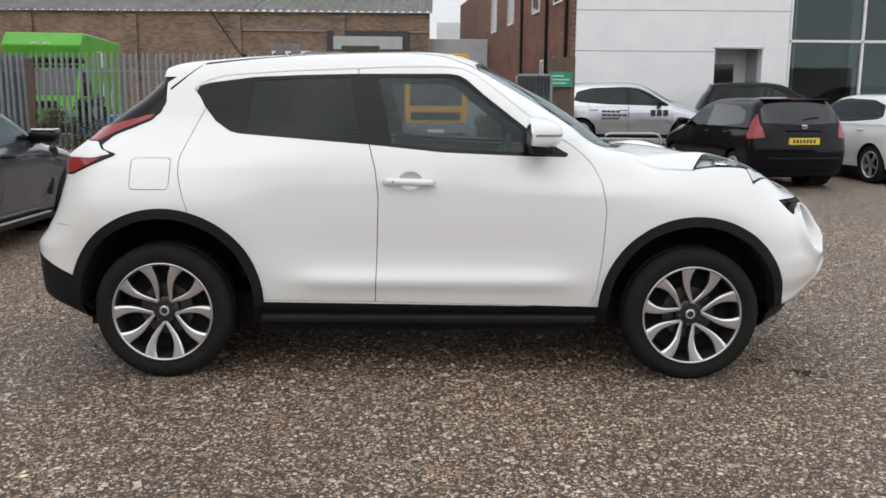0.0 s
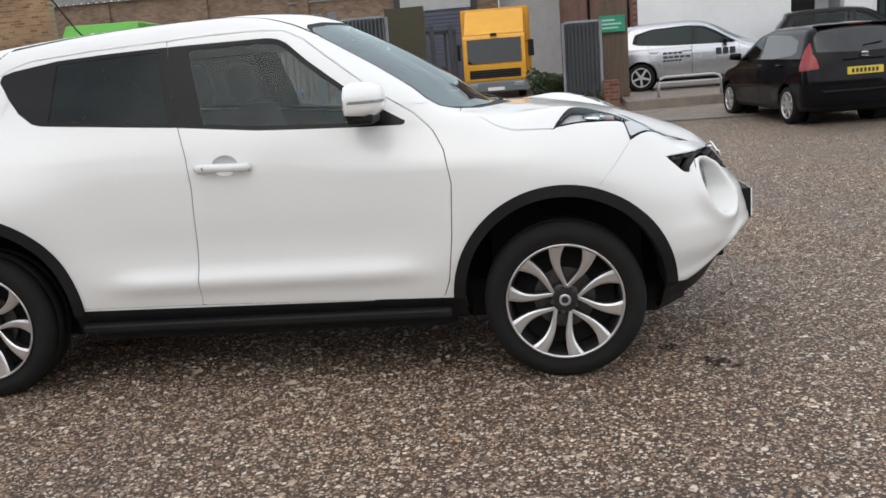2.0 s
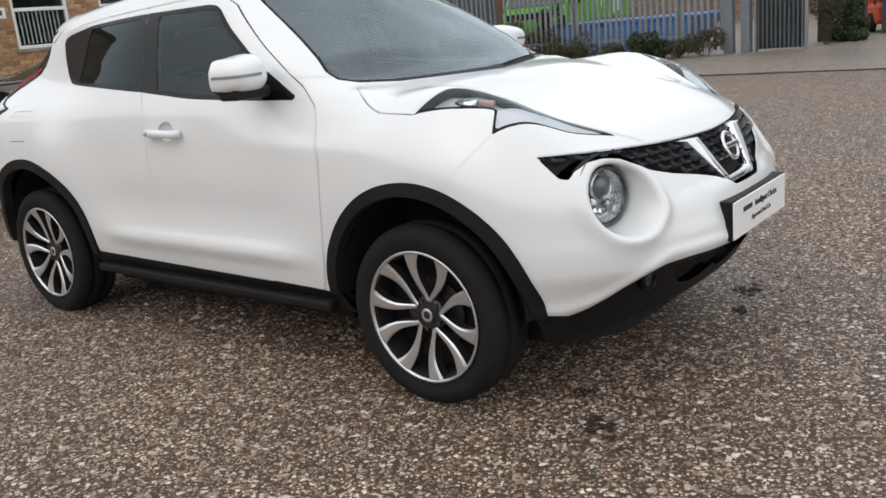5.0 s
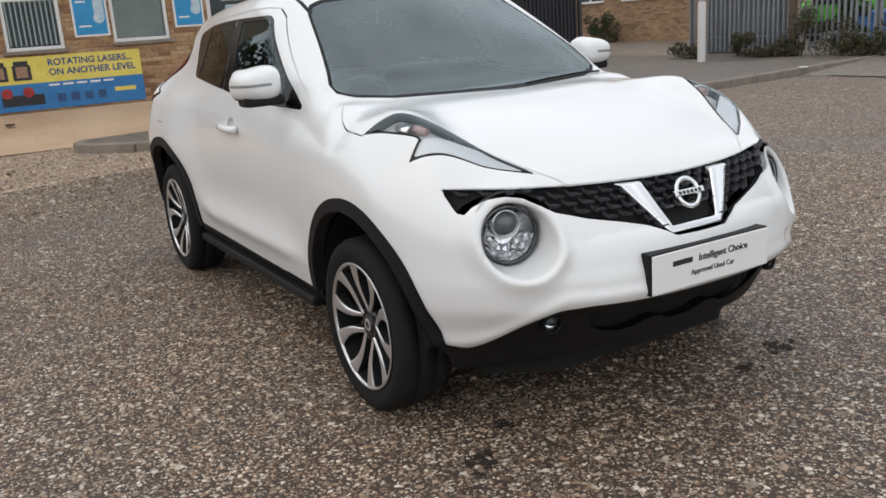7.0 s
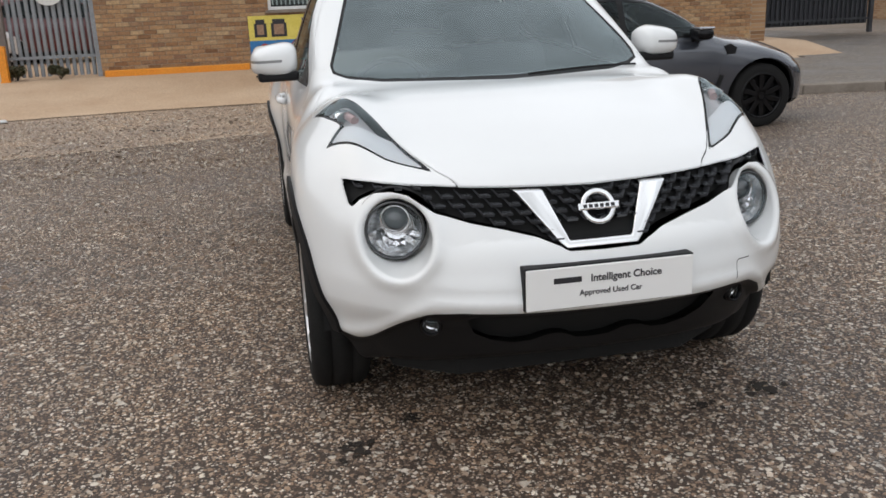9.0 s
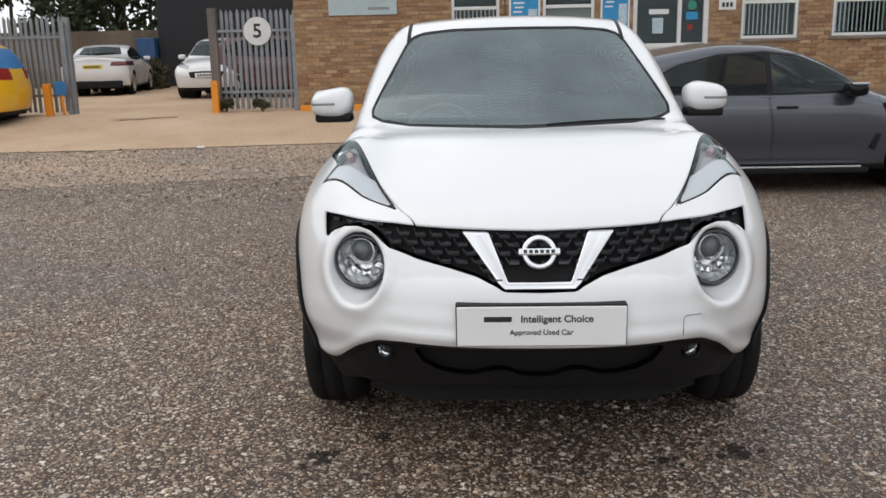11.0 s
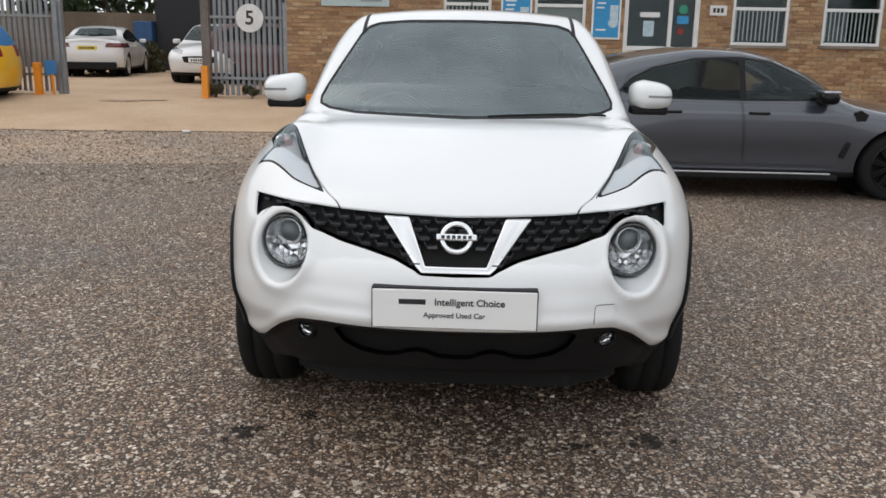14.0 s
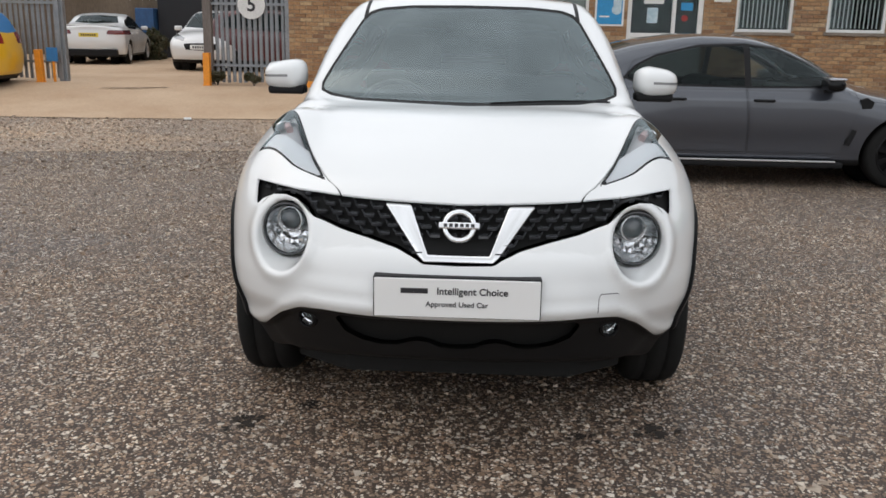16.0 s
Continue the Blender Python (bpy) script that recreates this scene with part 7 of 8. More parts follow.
SUV = dict(HATCH, w=0.89, belt=1.05, r=0.335, wheels=(1.3, -1.3), top=[(p, q + (0.10 if q > 0.9 else 0.05)) for p, q in HATCH["top"]], dlo=[(p, q + 0.09) for p, q in HATCH["dlo"]], screen=[(p, q + 0.09) for p, q in HATCH["screen"]], rear=[(p, q + 0.09) for p, q in HATCH["rear"]])
plain_car("crossover_car", pose(8.02, 11.05, 0.0, 0, 0, 97) @ Matrix.Diagonal((0.97, 0.96, 0.93, 1)), SUV, M_WHITE_CAR, "white crossover parked beside the black hatchback", 0.03)
SILVER_HATCH = dict(HATCH, w=0.87, r=0.315, top=[(p, q + 0.05 * (q > 1.0)) for p, q in HATCH["top"]], lamps=(([(-2.1, 0.98), (-1.72, 0.96), (-1.74, 1.08), (-1.95, 1.12)], M_REDLENS, "side", "tail_lamp"),), mirror_paint=M_BLACK_PAINT)
silver_hatch = plain_car("electric_car", pose(5.05, 17.55, 0.255, 0, 0, -9), SILVER_HATCH, M_SILVER_PAINT, "silver electric hatchback with dark lettering on its doors", 0.03)
for (x, z, w, hh, n) in ((0.42, 0.80, 0.12, 0.15, 3), (-0.75, 0.83, 0.09, 0.05, 4), (-0.75, 0.74, 0.10, 0.05, 5), (-0.75, 0.66, 0.07, 0.04, 5)):
    for k in range(n):
        xx = x + k * w * 1.25
        y = meet(car_shape(SILVER_HATCH), "y", xx + w / 2, z, 0.2, 1.3)
        part("lettering_bar", b_box(xx, xx + w, -y - 0.004, -y + 0.02, z - hh / 2, z + hh / 2), M_INK, silver_hatch)
plain_car("estate_car", pose(9.0, 18.6, 0.255, 0, 0, -14), dict(SUV, w=0.91), M_BLACK_PAINT, "black estate car before the showroom glass", 0.035)
plain_car("estate_car", pose(13.2, 23.6, 0.27, 0, 0, 160), dict(SUV, w=0.91), M_BLACK_PAINT, "black car on show inside the glazing", 0.035)

SALOON = dict(HATCH, w=0.915, belt=0.95, r=0.325, wheels=(1.42, -1.38), spokes=10,
              top=[(-2.45, 0.9), (-2.2, 1.05), (-1.75, 1.09), (-1.35, 1.17), (-0.85, 1.36), (-0.3, 1.425), (0.15, 1.40), (0.5, 1.29), (0.9, 1.10), (1.2, 0.99), (1.8, 0.87), (2.15, 0.74), (2.35, 0.55)],
              nose=[(0.15, 2.15), (0.4, 2.30), (0.6, 2.32), (0.8, 2.25), (1.0, 2.15)], tail=[(0.15, -2.15), (0.4, -2.32), (0.6, -2.36), (0.85, -2.33), (1.05, -2.25)],
              dlo=[(-1.35, 1.05), (-1.0, 1.22), (-0.5, 1.33), (0.1, 1.34), (0.4, 1.26), (0.92, 0.99), (0.85, 0.955), (-0.6, 0.97), (-1.2, 1.0)],
              rear=[(-0.01, 1.36), (0.50, 1.33), (0.60, 1.14), (-0.01, 1.11)], lamps=(([(0.45, 0.82), (0.95, 0.82), (0.95, 0.94), (0.50, 0.93)], M_DARKLENS, "rear", "tail_lamp"),), plates=((-1, 0.80, M_PLATE_YELLOW),),
              dark=(([(-0.01, 0.0), (2, 0.0), (2, 0.2), (-0.01, 0.2)], M_TRIM),))
saloon = plain_car("saloon_car", pose(-21.75, -11.2, BASE, 0, 0, 191), SALOON, M_WHITE_CAR, "white saloon car parked inside the yard", 0.035)
part("rear_valance", b_box(-2.36, -2.20, -0.74, 0.74, 0.22, 0.42, 0.03), M_TRIM, saloon, "black lower rear bumper")
part("boot_lip", b_box(-2.34, -2.25, -0.70, 0.70, 1.055, 1.075, 0.008), M_WHITE_CAR, saloon)
SMALL = dict(HATCH, r=0.30, lamps=(([(0.45, 0.72), (0.75, 0.78), (0.85, 0.92), (0.70, 0.88), (0.45, 0.80)], M_LENSGREY, "front", "headlamp"), ([(-0.01, 0.50), (0.38, 0.52), (0.44, 0.66), (-0.01, 0.68)], M_TRIM, "front", "grille")), plates=((1, 0.58, M_PLATE),))
plain_car("small_car", pose(-18.95, -6.95, BASE, 0, 0, 3), SMALL, M_WHITE_CAR, "white small hatchback facing the yard gate", 0.03)
plain_car("small_car", pose(-17.8, -4.9, BASE, 0, 0, 80), dict(HATCH), M_MAROON, "red car parked behind the palings", 0.04)
YELLOW = dict(HATCH, rear_glass=M_BANNER_BLUE, lamps=(([(-2.1, 0.82), (-1.60, 0.86), (-1.66, 1.02), (-1.80, 1.06), (-2.1, 1.0)], M_REDLENS, "side", "tail_lamp"),))
plain_car("small_car", pose(-11.15, -10.52, 0.20, 0, 0, -84), YELLOW, M_YELLOW_PAINT, "yellow hatchback with a blue covered rear window", 0.03)
skip = holder("skip", pose(-6.75, 17.3, 0.06), label="low blue steel skip behind the palisade fence", category="skip")
part("shell", b_prism([(-1.5, 0.06), (1.5, 0.06), (2.0, 0.80), (-2.0, 0.80)], -0.8, 0.8, "y", 0.02), M_SKIP, skip)
part("rim", b_box(-2.05, 2.05, -0.86, 0.86, 0.76, 0.84, 0.02), M_SKIP, skip)
for k in range(6):
    part("rib", b_box(-1.35 + k * 0.52, -1.27 + k * 0.52, -0.85, -0.79, 0.08, 0.78, 0.01), M_SKIP, skip)


def lorry():
    ob = holder("box_lorry", pose(0.08, 21.6, 0.12) @ Matrix.Diagonal((0.93, 0.93, 0.93, 1)), label="yellow box lorry facing the open gates", category="lorry")
    part("cab", b_prism([(0.0, 0.55), (-0.02, 1.05), (0.12, 1.92), (0.3, 2.0), (1.7, 2.0), (1.7, 0.55)], -0.98, 0.98, "x", 0.06), M_TRUCK, ob)
    part("bumper", b_box(-1.0, 1.0, -0.08, 0.3, 0.22, 0.56, 0.05), M_PANELGREY, ob, "dark grey bumper")
    part("windscreen", b_prism([(-0.045, 1.12), (0.085, 1.86), (0.10, 1.86), (-0.03, 1.12)], -0.84, 0.84, "x"), M_PANEDARK, ob)
    part("grille", b_box(-0.80, 0.80, -0.03, 0.02, 0.66, 0.92, 0.02), M_TRIM, ob, "black slatted grille")
    for k in range(3):
        part("grille_bar", b_box(-0.78, 0.78, -0.045, -0.03, 0.70 + k * 0.075, 0.715 + k * 0.075), M_DARKSTEEL, ob)
    for sg in (-1, 1):
        part("headlamp", b_box(sg * 0.72 - 0.16, sg * 0.72 + 0.16, -0.10, -0.06, 0.36, 0.50, 0.02), M_LENSGREY, ob)
        part("mirror", b_box(sg * 1.14 - 0.09, sg * 1.14 + 0.09, 0.02, 0.12, 1.25, 1.75, 0.03), M_TRIM, ob)
        part("mirror_arm", b_tube([(sg * 0.95, 0.15, 1.70), (sg * 1.14, 0.08, 1.70)], 0.015, 6), M_TRIM, ob)
        part("front_wheel", b_spin([(0.2, 0.12), (0.42, 0.12), (0.45, 0.06), (0.45, -0.06), (0.42, -0.12), (0.2, -0.12)], 28, "x", close=True), M_RUBBER, ob, m=pose(sg * 0.80, 0.95, 0.45))
        part("rear_wheel", b_spin([(0.2, 0.12), (0.42, 0.12), (0.45, 0.06), (0.45, -0.06), (0.42, -0.12), (0.2, -0.12)], 28, "x", close=True), M_RUBBER, ob, m=pose(sg * 0.80, 4.6, 0.45))
    part("plate", b_box(-0.26, 0.26, -0.095, -0.082, 0.27, 0.37), M_PLATE, ob)
    part("deflector", b_prism([(0.25, 2.0), (0.45, 2.05), (1.5, 2.78), (1.65, 2.78), (1.65, 2.0)], -0.95, 0.95, "x", 0.04), M_TRUCK, ob, "yellow roof deflector")
    part("load_box", b_box(-1.12, 1.12, 1.8, 6.6, 0.75, 2.86, 0.03), M_TRUCK, ob, "tall yellow load box")
    part("chassis", b_box(-0.45, 0.45, 0.3, 6.4, 0.45, 0.75), M_DARKSTEEL, ob)
    part("sun_visor_cam", b_box(-0.1, 0.1, 0.06, 0.12, 1.93, 2.02), M_TRIM, ob)
    return ob


def box_van():
    ob = holder("box_van", pose(-9.57, 20.0, 0.12, 0, 0, 98.5), label="bright green box van with white markings behind the fence", category="van")
    # x runs to the rear of the van here, y to its left as seen from the front
    part("load_box", b_box(0.0, 4.4, 0.0, 2.05, 0.75, 2.95, 0.05), M_VAN_GREEN, ob, "green load box")
    part("luton", b_prism([(0.02, 2.15), (-0.75, 2.25), (-0.85, 2.6), (-0.45, 2.94), (0.02, 2.94)], 0.02, 2.03, "y", 0.04), M_VAN_GREEN, ob, "green box nose over the cab")
    part("cab", b_prism([(0.02, 0.45), (-1.75, 0.45), (-1.78, 0.95), (-1.10, 1.25), (-0.55, 2.14), (0.02, 2.14)], 0.06, 1.99, "y", 0.05), M_VAN_GREEN, ob)
    part("windscreen", b_prism([(-1.10, 1.30), (-0.60, 2.08), (-0.575, 2.06), (-1.07, 1.28)], 0.16, 1.89, "y"), M_PANEDARK, ob)
    part("side_window", b_prism([(-0.95, 1.30), (-0.55, 1.95), (-0.10, 1.95), (-0.10, 1.30)], 0.045, 0.06, "y"), M_PANEDARK, ob)
    part("bumper", b_box(-1.86, -1.5, 0.05, 2.0, 0.30, 0.55, 0.04), M_TRIM, ob)
    for y in (0.3, 1.75):
        part("headlamp", b_box(-1.80, -1.76, y - 0.15, y + 0.15, 0.72, 0.90, 0.02), M_LENSGREY, ob)
        for x in (-1.0, 3.0):
            part("wheel", b_spin([(0.15, 0.1), (0.32, 0.1), (0.35, 0.0), (0.32, -0.1), (0.15, -0.1)], 24), M_RUBBER, ob, m=pose(x, 0.12 if y < 1 else 1.93, 0.35))
    for k in range(2):
        ring = b_spin([(0.075, -0.01), (0.125, -0.01), (0.125, 0.01), (0.075, 0.01)], 24, "x", close=True)
        part("mark", ring, M_WHITEPAINT, ob, "white round marking", m=pose(-0.80, 1.20 - k * 0.30, 2.56, 0, -14, 0))
    part("mark", b_box(-0.012, 0.012, 0.0, 0.6, 0, 0.03), M_WHITEPAINT, ob, "thin white line", m=pose(-0.80, 0.25, 2.50, 0, -14, 0))
    leaf = [(0.0, 0.0), (0.16, 0.30), (0.18, 0.62), (0.05, 0.42)]
    for x, z, k in ((1.15, 1.05, -1), (1.45, 1.05, 1)):
        part("mark", b_prism([(x + k * p, z + q) for p, q in leaf], -0.012, 0.0, "y"), M_WHITEPAINT, ob, "white leaf marking")
    for x, z, w, hh in ((1.0, 2.02, 0.22, 0.52), (1.40, 2.10, 0.26, 0.44), (1.9, 1.95, 0.35, 0.10), (2.6, 0.90, 0.16, 0.55), (3.0, 0.95, 0.16, 0.85)):
        part("mark", b_box(x, x + w, -0.012, 0.0, z, z + hh, 0.003), M_WHITEPAINT, ob, "white marking")
    part("grille", b_box(-1.80, -1.76, 0.45, 1.60, 0.95, 1.12, 0.01), M_TRIM, ob, "black grille")
    part("door_mirror", b_box(-1.0, -0.85, -0.20, -0.02, 1.25, 1.62, 0.03), M_TRIM, ob, "black door mirror")
    return ob


def forklift():
    ob = holder("forklift", pose(-1.32, 19.15, 0.12, 0, 0, -70), label="red forklift truck standing beyond the gates", category="forklift")
    part("body", b_box(-0.9, 0.5, -0.45, 0.45, 0.18, 0.62, 0.08), M_FORK_RED, ob)
    part("counterweight", b_box(-1.0, -0.45, -0.45, 0.45, 0.3, 0.85, 0.10), M_FORK_RED, ob)
    part("seat", b_box(-0.35, 0.1, -0.22, 0.22, 0.62, 1.05, 0.06), M_SEAT, ob)
    for x in (-0.7, 0.35):
        for y in (-0.42, 0.42):
            part("guard_post", b_box(x - 0.03, x + 0.03, y - 0.03, y + 0.03, 0.6, 1.95), M_DARKSTEEL, ob)
    part("guard_roof", b_box(-0.8, 0.45, -0.47, 0.47, 1.93, 2.0, 0.01), M_DARKSTEEL, ob)
    for y in (-0.25, 0.25):
        part("mast", b_box(0.55, 0.65, y - 0.05, y + 0.05, 0.08, 2.1), M_DARKSTEEL, ob)
        part("fork", b_box(0.65, 1.6, y - 0.05, y + 0.05, 0.06, 0.11), M_DARKSTEEL, ob)
    for x in (-0.7, 0.25):
        for y in (-0.45, 0.45):
            part("wheel", b_spin([(0.08, 0.07), (0.2, 0.07), (0.22, 0.0), (0.2, -0.07), (0.08, -0.07)], 20), M_RUBBER, ob, m=pose(x, y, 0.22))
    return ob


lorry()
box_van()
forklift()

# ---- trees, bushes and weeds ----
def leaf_cloud(name, blobs, count, size, material, seed, parent=None, label=""):
    """Many small folded leaves scattered through and over a set of round clumps (x, y, z, radius)."""
    r = np.random.RandomState(seed)
    b = np.array(blobs, float)
    pick = r.choice(len(b), count, p=b[:, 3] ** 2 / (b[:, 3] ** 2).sum())
    d = r.normal(size=(count, 3))
    d /= np.linalg.norm(d, axis=1)[:, None]
    c = b[pick, :3] + d * (b[pick, 3] * r.uniform(0.45, 1.08, count) ** 0.6)[:, None]
    n = r.normal(size=(count, 3)) + d * 0.7
    n /= np.linalg.norm(n, axis=1)[:, None]
    t = np.cross(n, r.normal(size=(count, 3)))
    t /= np.linalg.norm(t, axis=1)[:, None]
    u = np.cross(n, t)
    s = (size * r.uniform(0.5, 1.4, count))[:, None]
    V = np.stack((c - t * s, c + u * s * 0.45 + n * s * 0.12, c + t * s, c - u * s * 0.45 + n * s * 0.12), 1).reshape(-1, 3)
    F = np.arange(count * 4).reshape(-1, 4)
    return put(name, mesh_of(name, V, F), material, parent, label)


def tree(x, y, z, high, spread, seed, leaves=2200):
    r = random.Random(seed)
    ob = holder("tree", pose(x, y, z), label="tall dark leafy tree behind the yard", category="tree", group="trees round the yard")
    bm = bmesh.new()
    top = Vector((r.uniform(-0.3, 0.3), r.uniform(-0.3, 0.3), high * 0.75))

    def limb(a, b, ra, rb):
        pts = [a.lerp(b, t) + Vector((r.uniform(-1, 1), r.uniform(-1, 1), 0)) * 0.08 * (b - a).length * (0 < t < 1) for t in (0, 0.35, 0.7, 1)]
        own = bmesh.new()
        rings = []
        for k, p in enumerate(pts):
            rad = ra + (rb - ra) * k / 3
            rings.append([own.verts.new(p + Vector((rad * math.cos(q), rad * math.sin(q), 0))) for q in np.linspace(0, 2 * math.pi, 7)[:-1]])
        for p, q in zip(rings, rings[1:]):
            for k in range(6):
                own.faces.new((p[k], p[(k + 1) % 6], q[(k + 1) % 6], q[k]))
        joined(bm, own)
    limb(Vector((0, 0, 0)), top, high * 0.032, high * 0.012)
    blobs = []
    for i in range(11):
        t = r.uniform(0.30, 1.0)
        a = Vector((0, 0, 0)).lerp(top, t)
        q = r.uniform(0, 2 * math.pi)
        e = a + Vector((math.cos(q) * spread * r.uniform(0.5, 1) * (1.15 - 0.5 * t), math.sin(q) * spread * r.uniform(0.5, 1) * (1.15 - 0.5 * t), high * r.uniform(0.08, 0.25)))
        limb(a, e, high * 0.011, high * 0.004)
        blobs.append((e.x, e.y, e.z, spread * r.uniform(0.35, 0.6)))
        blobs.append(((a.x + e.x) / 2, (a.y + e.y) / 2, (a.z + e.z) / 2, spread * r.uniform(0.25, 0.45)))
    part("trunk", bm, M_BARK, ob, smooth=True)
    leaf_cloud("crown", blobs, leaves, 0.20, M_LEAF, seed, ob)
    return ob


rng = random.Random(11)
for i in range(9):
    tree(-30 - rng.uniform(0, 4), -27 + i * 3.3, 0.3, rng.uniform(7, 9.5), rng.uniform(2.2, 3.0), 40 + i, 3000)

def bush(x, y, z, w, h, seed, material=None, count=900, size=0.06, label="scrubby dark green bush at the fence foot"):
    r = random.Random(seed)
    ob = holder("bush", pose(x, y, z), label=label, category="bush", group="bushes along the fences")
    blobs = [(r.uniform(-w, w), r.uniform(-0.15, 0.15), r.uniform(0.1, h), r.uniform(0.12, 0.28) * (0.6 + h * 0.5) * min(1.0, 2.0 * w + 0.2)) for _ in range(9)]
    stems = bmesh.new()
    for bx, by, bz, br in blobs:
        b_tube([(bx * 0.3, 0, -0.02), (bx * 0.7, by * 0.6, bz * 0.6), (bx, by, bz)], 0.006, 5, bm=stems)
    part("brushwood", stems, M_BARK, ob)
    leaf_cloud("leaves", blobs, count, size, material or M_LEAF, seed, ob)
    return ob


for i, (x, y, z, w, h, dry) in enumerate(((-7.4, 14.2, 0.12, 0.4, 0.7, 1), (-6.4, 14.15, 0.12, 0.35, 0.5, 1), (-8.6, 14.2, 0.12, 0.3, 0.3, 1), (-9.4, 14.9, 0.12, 0.35, 0.6, 0), (-7.75, 15.0, 0.12, 0.3, 1.15, 0), (-9.7, 13.9, 0.12, 0.25, 0.4, 1),
                                          (-21.3, 20.0, 0.12, 0.8, 1.0, 0), (-20.6, 19.9, 0.12, 0.5, 0.8, 1), (1.55, 15.4, 0.12, 0.22, 0.75, 0), (1.35, 16.4, 0.12, 0.3, 0.8, 0), (2.3, 14.1, 0.12, 0.25, 0.22, 1), (-1.6, 16.2, 0.12, 0.3, 0.5, 0),
                                          (-5.2, 14.2, 0.12, 0.3, 0.35, 1), (-4.3, 14.15, 0.12, 0.25, 0.25, 1), (-12.1, -4.3, 0.33, 0.1, 0.16, 1), (-12.15, -5.02, 0.31, 0.12, 0.2, 1), (-1.75, 15.5, 0.12, 0.3, 1.3, 1), (-1.55, 16.2, 0.12, 0.3, 1.4, 0),
                                          (-6.9, 14.1, 0.12, 0.3, 0.3, 1), (-5.7, 14.1, 0.12, 0.25, 0.3, 1), (-4.8, 14.15, 0.12, 0.4, 0.4, 0), (-3.7, 14.15, 0.12, 0.35, 0.45, 1), (-9.0, 13.6, 0.11, 0.25, 0.12, 1), (-10.75, 13.35, 0.11, 0.4, 0.3, 1), (-8.6, 13.9, 0.11, 0.3, 0.2, 1), (-8.3, 14.1, 0.12, 0.35, 1.1, 1))):
    bush(x, y, z, w, h, 100 + i, M_LEAF_DRY if dry else None, 1300 if dry else 2200, 0.030 if dry else 0.042, "dry tufted weeds at the fence foot" if dry else "scrubby dark green bush at the fence foot")
bush(-24.2, -10.75, 0.3, 0.7, 0.8, 140, M_LEAF_DRY, 1500, 0.09, "dull yellow green shrub at the back of the yard")
bush(-26.9, -15.5, 2.2, 2.6, 0.5, 141, M_LEAF, 2500, 0.10, "ivy spilling over the yard wall")
belt = holder("tree_belt", pose(-29.5, 0, 0.3), label="dense dark belt of trees behind the yard wall", category="trees")
rr = random.Random(77)
blobs = [(rr.uniform(-1.2, 1.2), -27 + i * 0.42 + rr.uniform(-0.4, 0.4), rr.uniform(1.6, 8.0), rr.uniform(0.9, 1.6)) for i in range(75)]
stems = bmesh.new()
for bx, by, bz, br in blobs[::3]:
    b_tube([(bx * 0.4, by, 0), (bx * 0.6, by + 0.1, bz * 0.5), (bx, by, bz)], 0.07, 5, bm=stems)
part("brushwood", stems, M_BARK, belt)
leaf_cloud("leaves", blobs, 24000, 0.17, M_LEAF, 78, belt)
# ---- bricks of the west wall ----
def brick_mesh(length, seed):
    own = b_box(-0.03, 0.0, 0, length, 0, 0.065, 0.004, seg=1)
    r = random.Random(seed)
    for v in own.verts:
        v.co += Vector((r.uniform(-0.0015, 0.0015), r.uniform(-0.001, 0.001), r.uniform(-0.001, 0.001)))
    me = bpy.data.meshes.new("brick")
    own.to_mesh(me)
    own.free()
    return me


kinds = [brick_mesh(0.215, k) for k in range(5)]
for me in kinds:
    me.materials.append(M_BRICK_ONE)
rng = random.Random(21)
V, F = [], []
singles = 0
for row in range(44):
    z = BASE - 0.15 + row * 0.075
    y = WEST[0] + (0.1125 if row % 2 else 0.0)
    start = [(WEST[0], 0.1025)] if row % 2 else []
    while y < WEST[1] - 0.05:
        start.append((y, min(0.215, WEST[1] - y)))
        y += 0.225
    for y0, ln in start:
        a, b = y0, y0 + ln
        for o in OPEN:
            if z + 0.065 > o[2] - 0.02 and z < o[3] + 0.02 and b > o[0] and a < o[1]:
                if a < o[0] - 0.03:
                    b = o[0] - 0.004
                elif b > o[1] + 0.03:
                    a = o[1] + 0.004
                else:
                    a = b
        if b - a < 0.03:
            continue
        x = WALL_X + rng.uniform(-0.003, 0.002)
        if b - a > 0.214 and 4.2 < y0 < 9.0 and 0.75 < z < 1.50 and singles < 290:
            singles += 1
            put("brick", kinds[rng.randrange(5)], None, wall_west, m=pose(x, a, z))
            continue
        n = len(V)
        d = 0.004
        V += [(x - 0.03, a, z), (x - 0.03, b, z), (x - 0.03, b, z + 0.065), (x - 0.03, a, z + 0.065), (x, a + d, z + d), (x, b - d, z + d), (x, b - d, z + 0.065 - d), (x, a + d, z + 0.065 - d), (x - d, a, z), (x - d, b, z), (x - d, b, z + 0.065), (x - d, a, z + 0.065)]
        F += [(n + 4, n + 5, n + 6, n + 7)] + [(n + 8 + i, n + 8 + (i + 1) % 4, n + 4 + (i + 1) % 4, n + 4 + i) for i in range(4)] + [(n + i, n + (i + 1) % 4, n + 8 + (i + 1) % 4, n + 8 + i) for i in range(4)]
rest = put("bricks", mesh_of("bricks", V, F), M_BRICK_MANY, wall_west)
tagged(rest, kind="stuff")

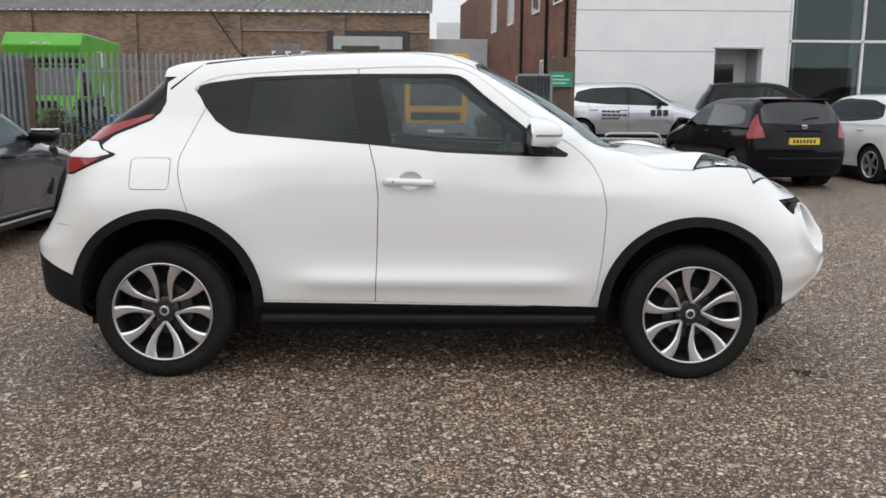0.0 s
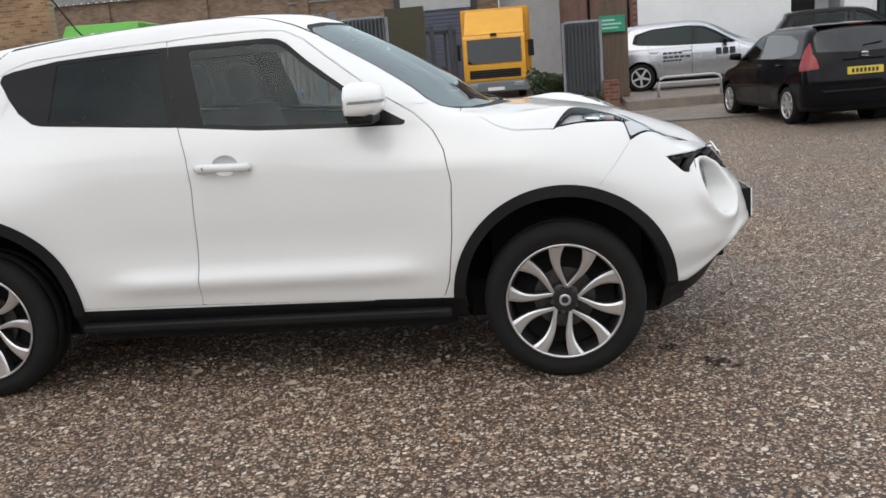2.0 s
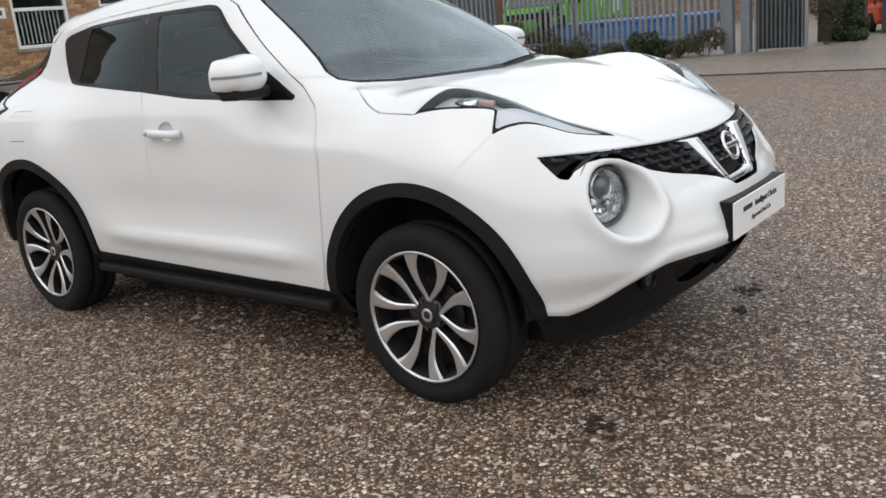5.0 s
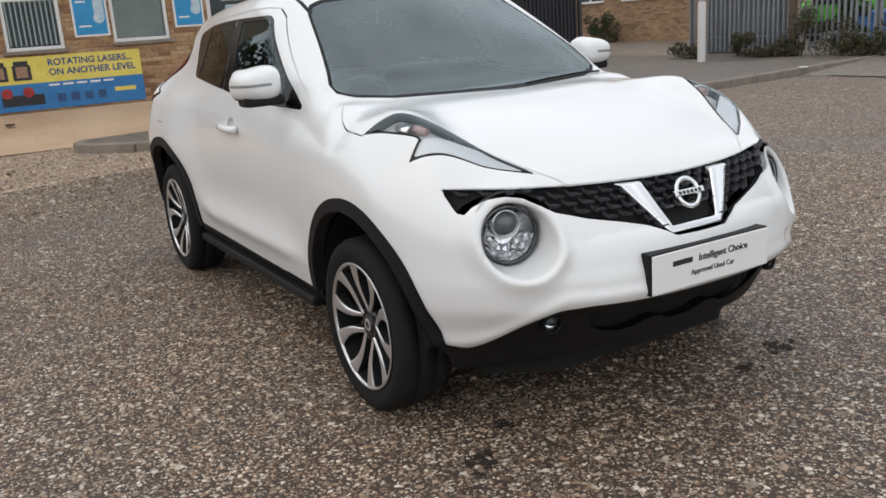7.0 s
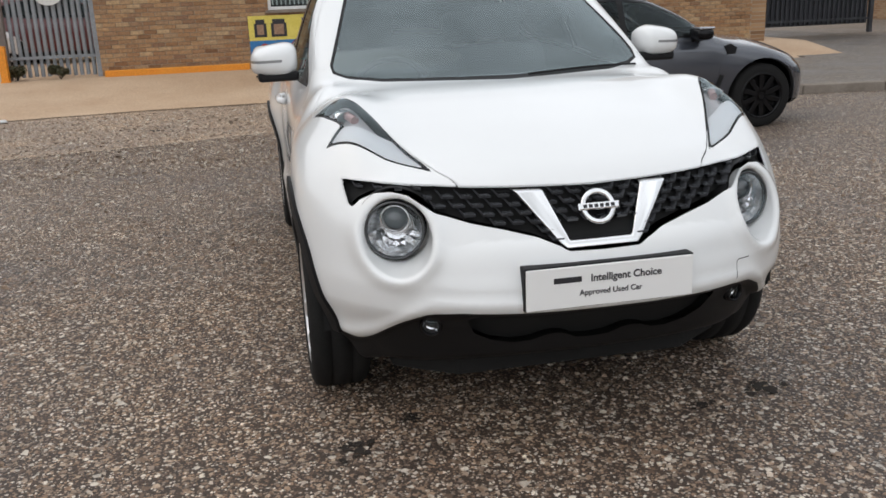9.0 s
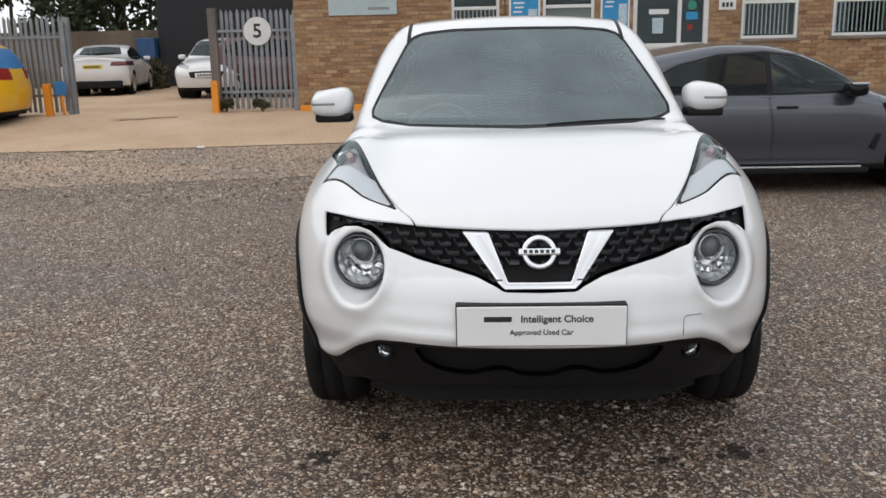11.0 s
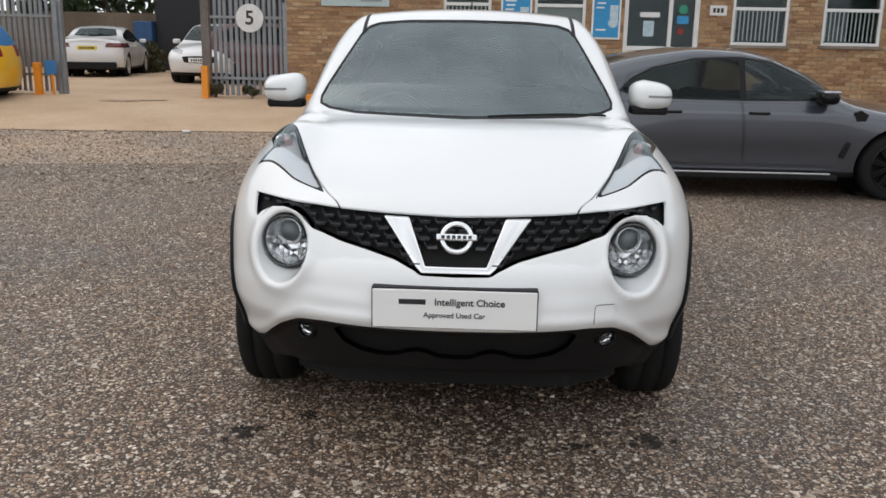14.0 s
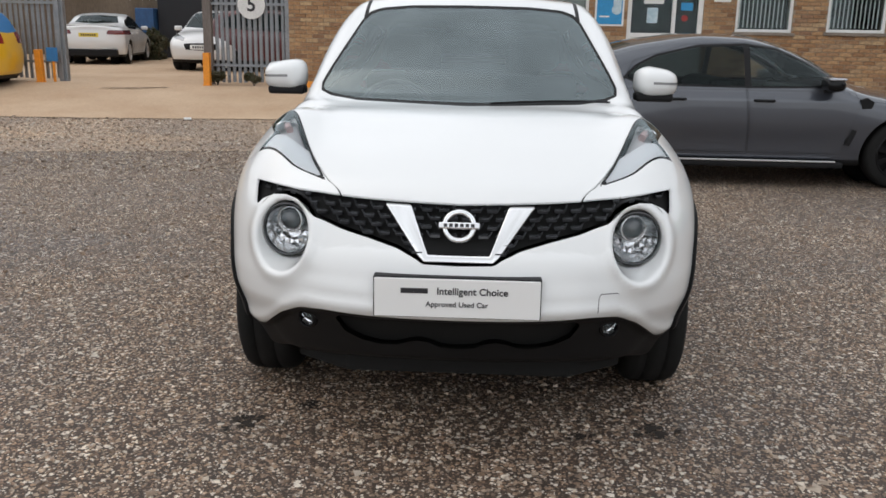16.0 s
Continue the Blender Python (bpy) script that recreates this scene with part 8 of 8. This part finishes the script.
# ---- loose chippings on the gravel ----
def chippings(P, s, seed, label):
    """Small broken stones at the points P, of sizes s."""
    r = np.random.RandomState(seed)
    N = len(P)
    base = np.array([(1, 0, 0), (-0.5, 0.87, 0), (-0.5, -0.87, 0), (0.55, 0.3, 0.75), (-0.55, 0.25, 0.8), (0.0, -0.6, 0.7)])
    jit = base[None] * r.uniform(0.6, 1.4, (N, 6, 1)) + r.uniform(-0.2, 0.2, (N, 6, 3)) * np.array([1, 1, 0.5])
    ang = r.uniform(0, 2 * math.pi, N)
    c, q = np.cos(ang), np.sin(ang)
    X = jit[:, :, 0] * c[:, None] - jit[:, :, 1] * q[:, None]
    Y = jit[:, :, 0] * q[:, None] + jit[:, :, 1] * c[:, None]
    V = np.stack((P[:, :1] + X * s[:, None], P[:, 1:2] + Y * s[:, None], P[:, 2:] + np.maximum(jit[:, :, 2], -0.1) * s[:, None] * 0.75), 2).reshape(-1, 3)
    tri = np.array([(3, 4, 5), (0, 1, 4), (0, 4, 3), (1, 2, 5), (1, 5, 4), (2, 0, 3), (2, 3, 5)])
    F = (tri[None] + (np.arange(N) * 6)[:, None, None]).reshape(-1, 3)
    return tagged(put("chippings", mesh_of("chippings", V, F), M_STONE_CHIPS), label=label, category="gravel", kind="stuff")


r = np.random.RandomState(8)
ang = r.uniform(0, 2 * math.pi, 64000)
rad = 0.2 + 6.2 * np.sqrt(r.uniform(0, 1, 64000))
P = np.stack((1.6 + rad * np.cos(ang), -1.2 + rad * np.sin(ang), np.zeros(64000)), 1)
P = P[P[:, 0] > -4.3]
chippings(P, r.gamma(3.0, 0.0018, len(P)) + 0.0024, 1, "loose pale stone chippings lying on the gravel")
P = np.stack((r.uniform(-8.5, -3.6, 22000), r.uniform(-9.5, 3.0, 22000), np.full(22000, 0.004)), 1)
P = P[(P[:, 1] < 0.0) | (P[:, 0] < -5.7)]
chippings(P, r.gamma(3.0, 0.0028, len(P)) + 0.004, 2, "coarse brown chippings strewn over the worn tarmac")

# dark oil spots and small litter
for x, y, w in ((1.885, -0.765, 0.06), (1.82, 0.72, 0.07), (1.9, 0.45, 0.045), (1.7, -0.55, 0.04), (-6.9, -4.6, 0.08), (-6.6, -2.2, 0.10)):
    bm = bmesh.new()
    rr = random.Random(int(x * 100 + y * 10))
    for k in range(26):
        u, v, q = x + rr.gauss(0, 0.45 * w), y + rr.gauss(0, 0.45 * w), w * rr.uniform(0.08, 0.30)
        bm.faces.new([bm.verts.new((u + q * rr.uniform(0.5, 1.3) * math.cos(t), v + q * rr.uniform(0.5, 1.3) * math.sin(t), 0.0045 + 0.00006 * k)) for t in np.linspace(0, 2 * math.pi, 10)[:-1]])
    tagged(part("oil_spot", bm, M_OIL), label="small dark oil stain on the gravel", category="stain", kind="stuff")
tagged(part("paper_scrap", b_box(-0.11, 0.11, -0.05, 0.06, 0, 0.02, 0.006), M_WHITEPAINT, m=pose(-8.5, -4.42, 0.016, 0, 0, 20)), label="scrap of white paper on the concrete edge", category="litter")
tagged(part("paper_scrap", b_box(-0.07, 0.07, -0.04, 0.04, 0, 0.02, 0.006), M_WHITEPAINT, m=pose(-6.05, 11.3, 0.13, 0, 0, 50)), label="scrap of white paper by the kerb", category="litter")
bm = bmesh.new()
rr = random.Random(9)
for k in range(22):
    u, v, q = -11.2 - 0.3 * k / 22 + rr.gauss(0, 0.03), -6.9 + 1.1 * k / 22, rr.uniform(0.03, 0.09)
    bm.faces.new([bm.verts.new((u + 0.5 * q * math.cos(t), v + q * rr.uniform(0.6, 1.3) * math.sin(t), 0.283 + 0.0002 * k)) for t in np.linspace(0, 2 * math.pi, 9)[:-1]])
tagged(part("damp_crack", bm, M_OIL), label="dark damp crack across the gateway concrete", category="stain", kind="stuff")
tagged(part("drain_cap", b_cyl(0.07, 0, 0.02, "z", (-11.0, -0.9), 16), M_VOID, m=pose(0, 0, 0.24)), label="small dark drain cap in the concrete", category="drain")
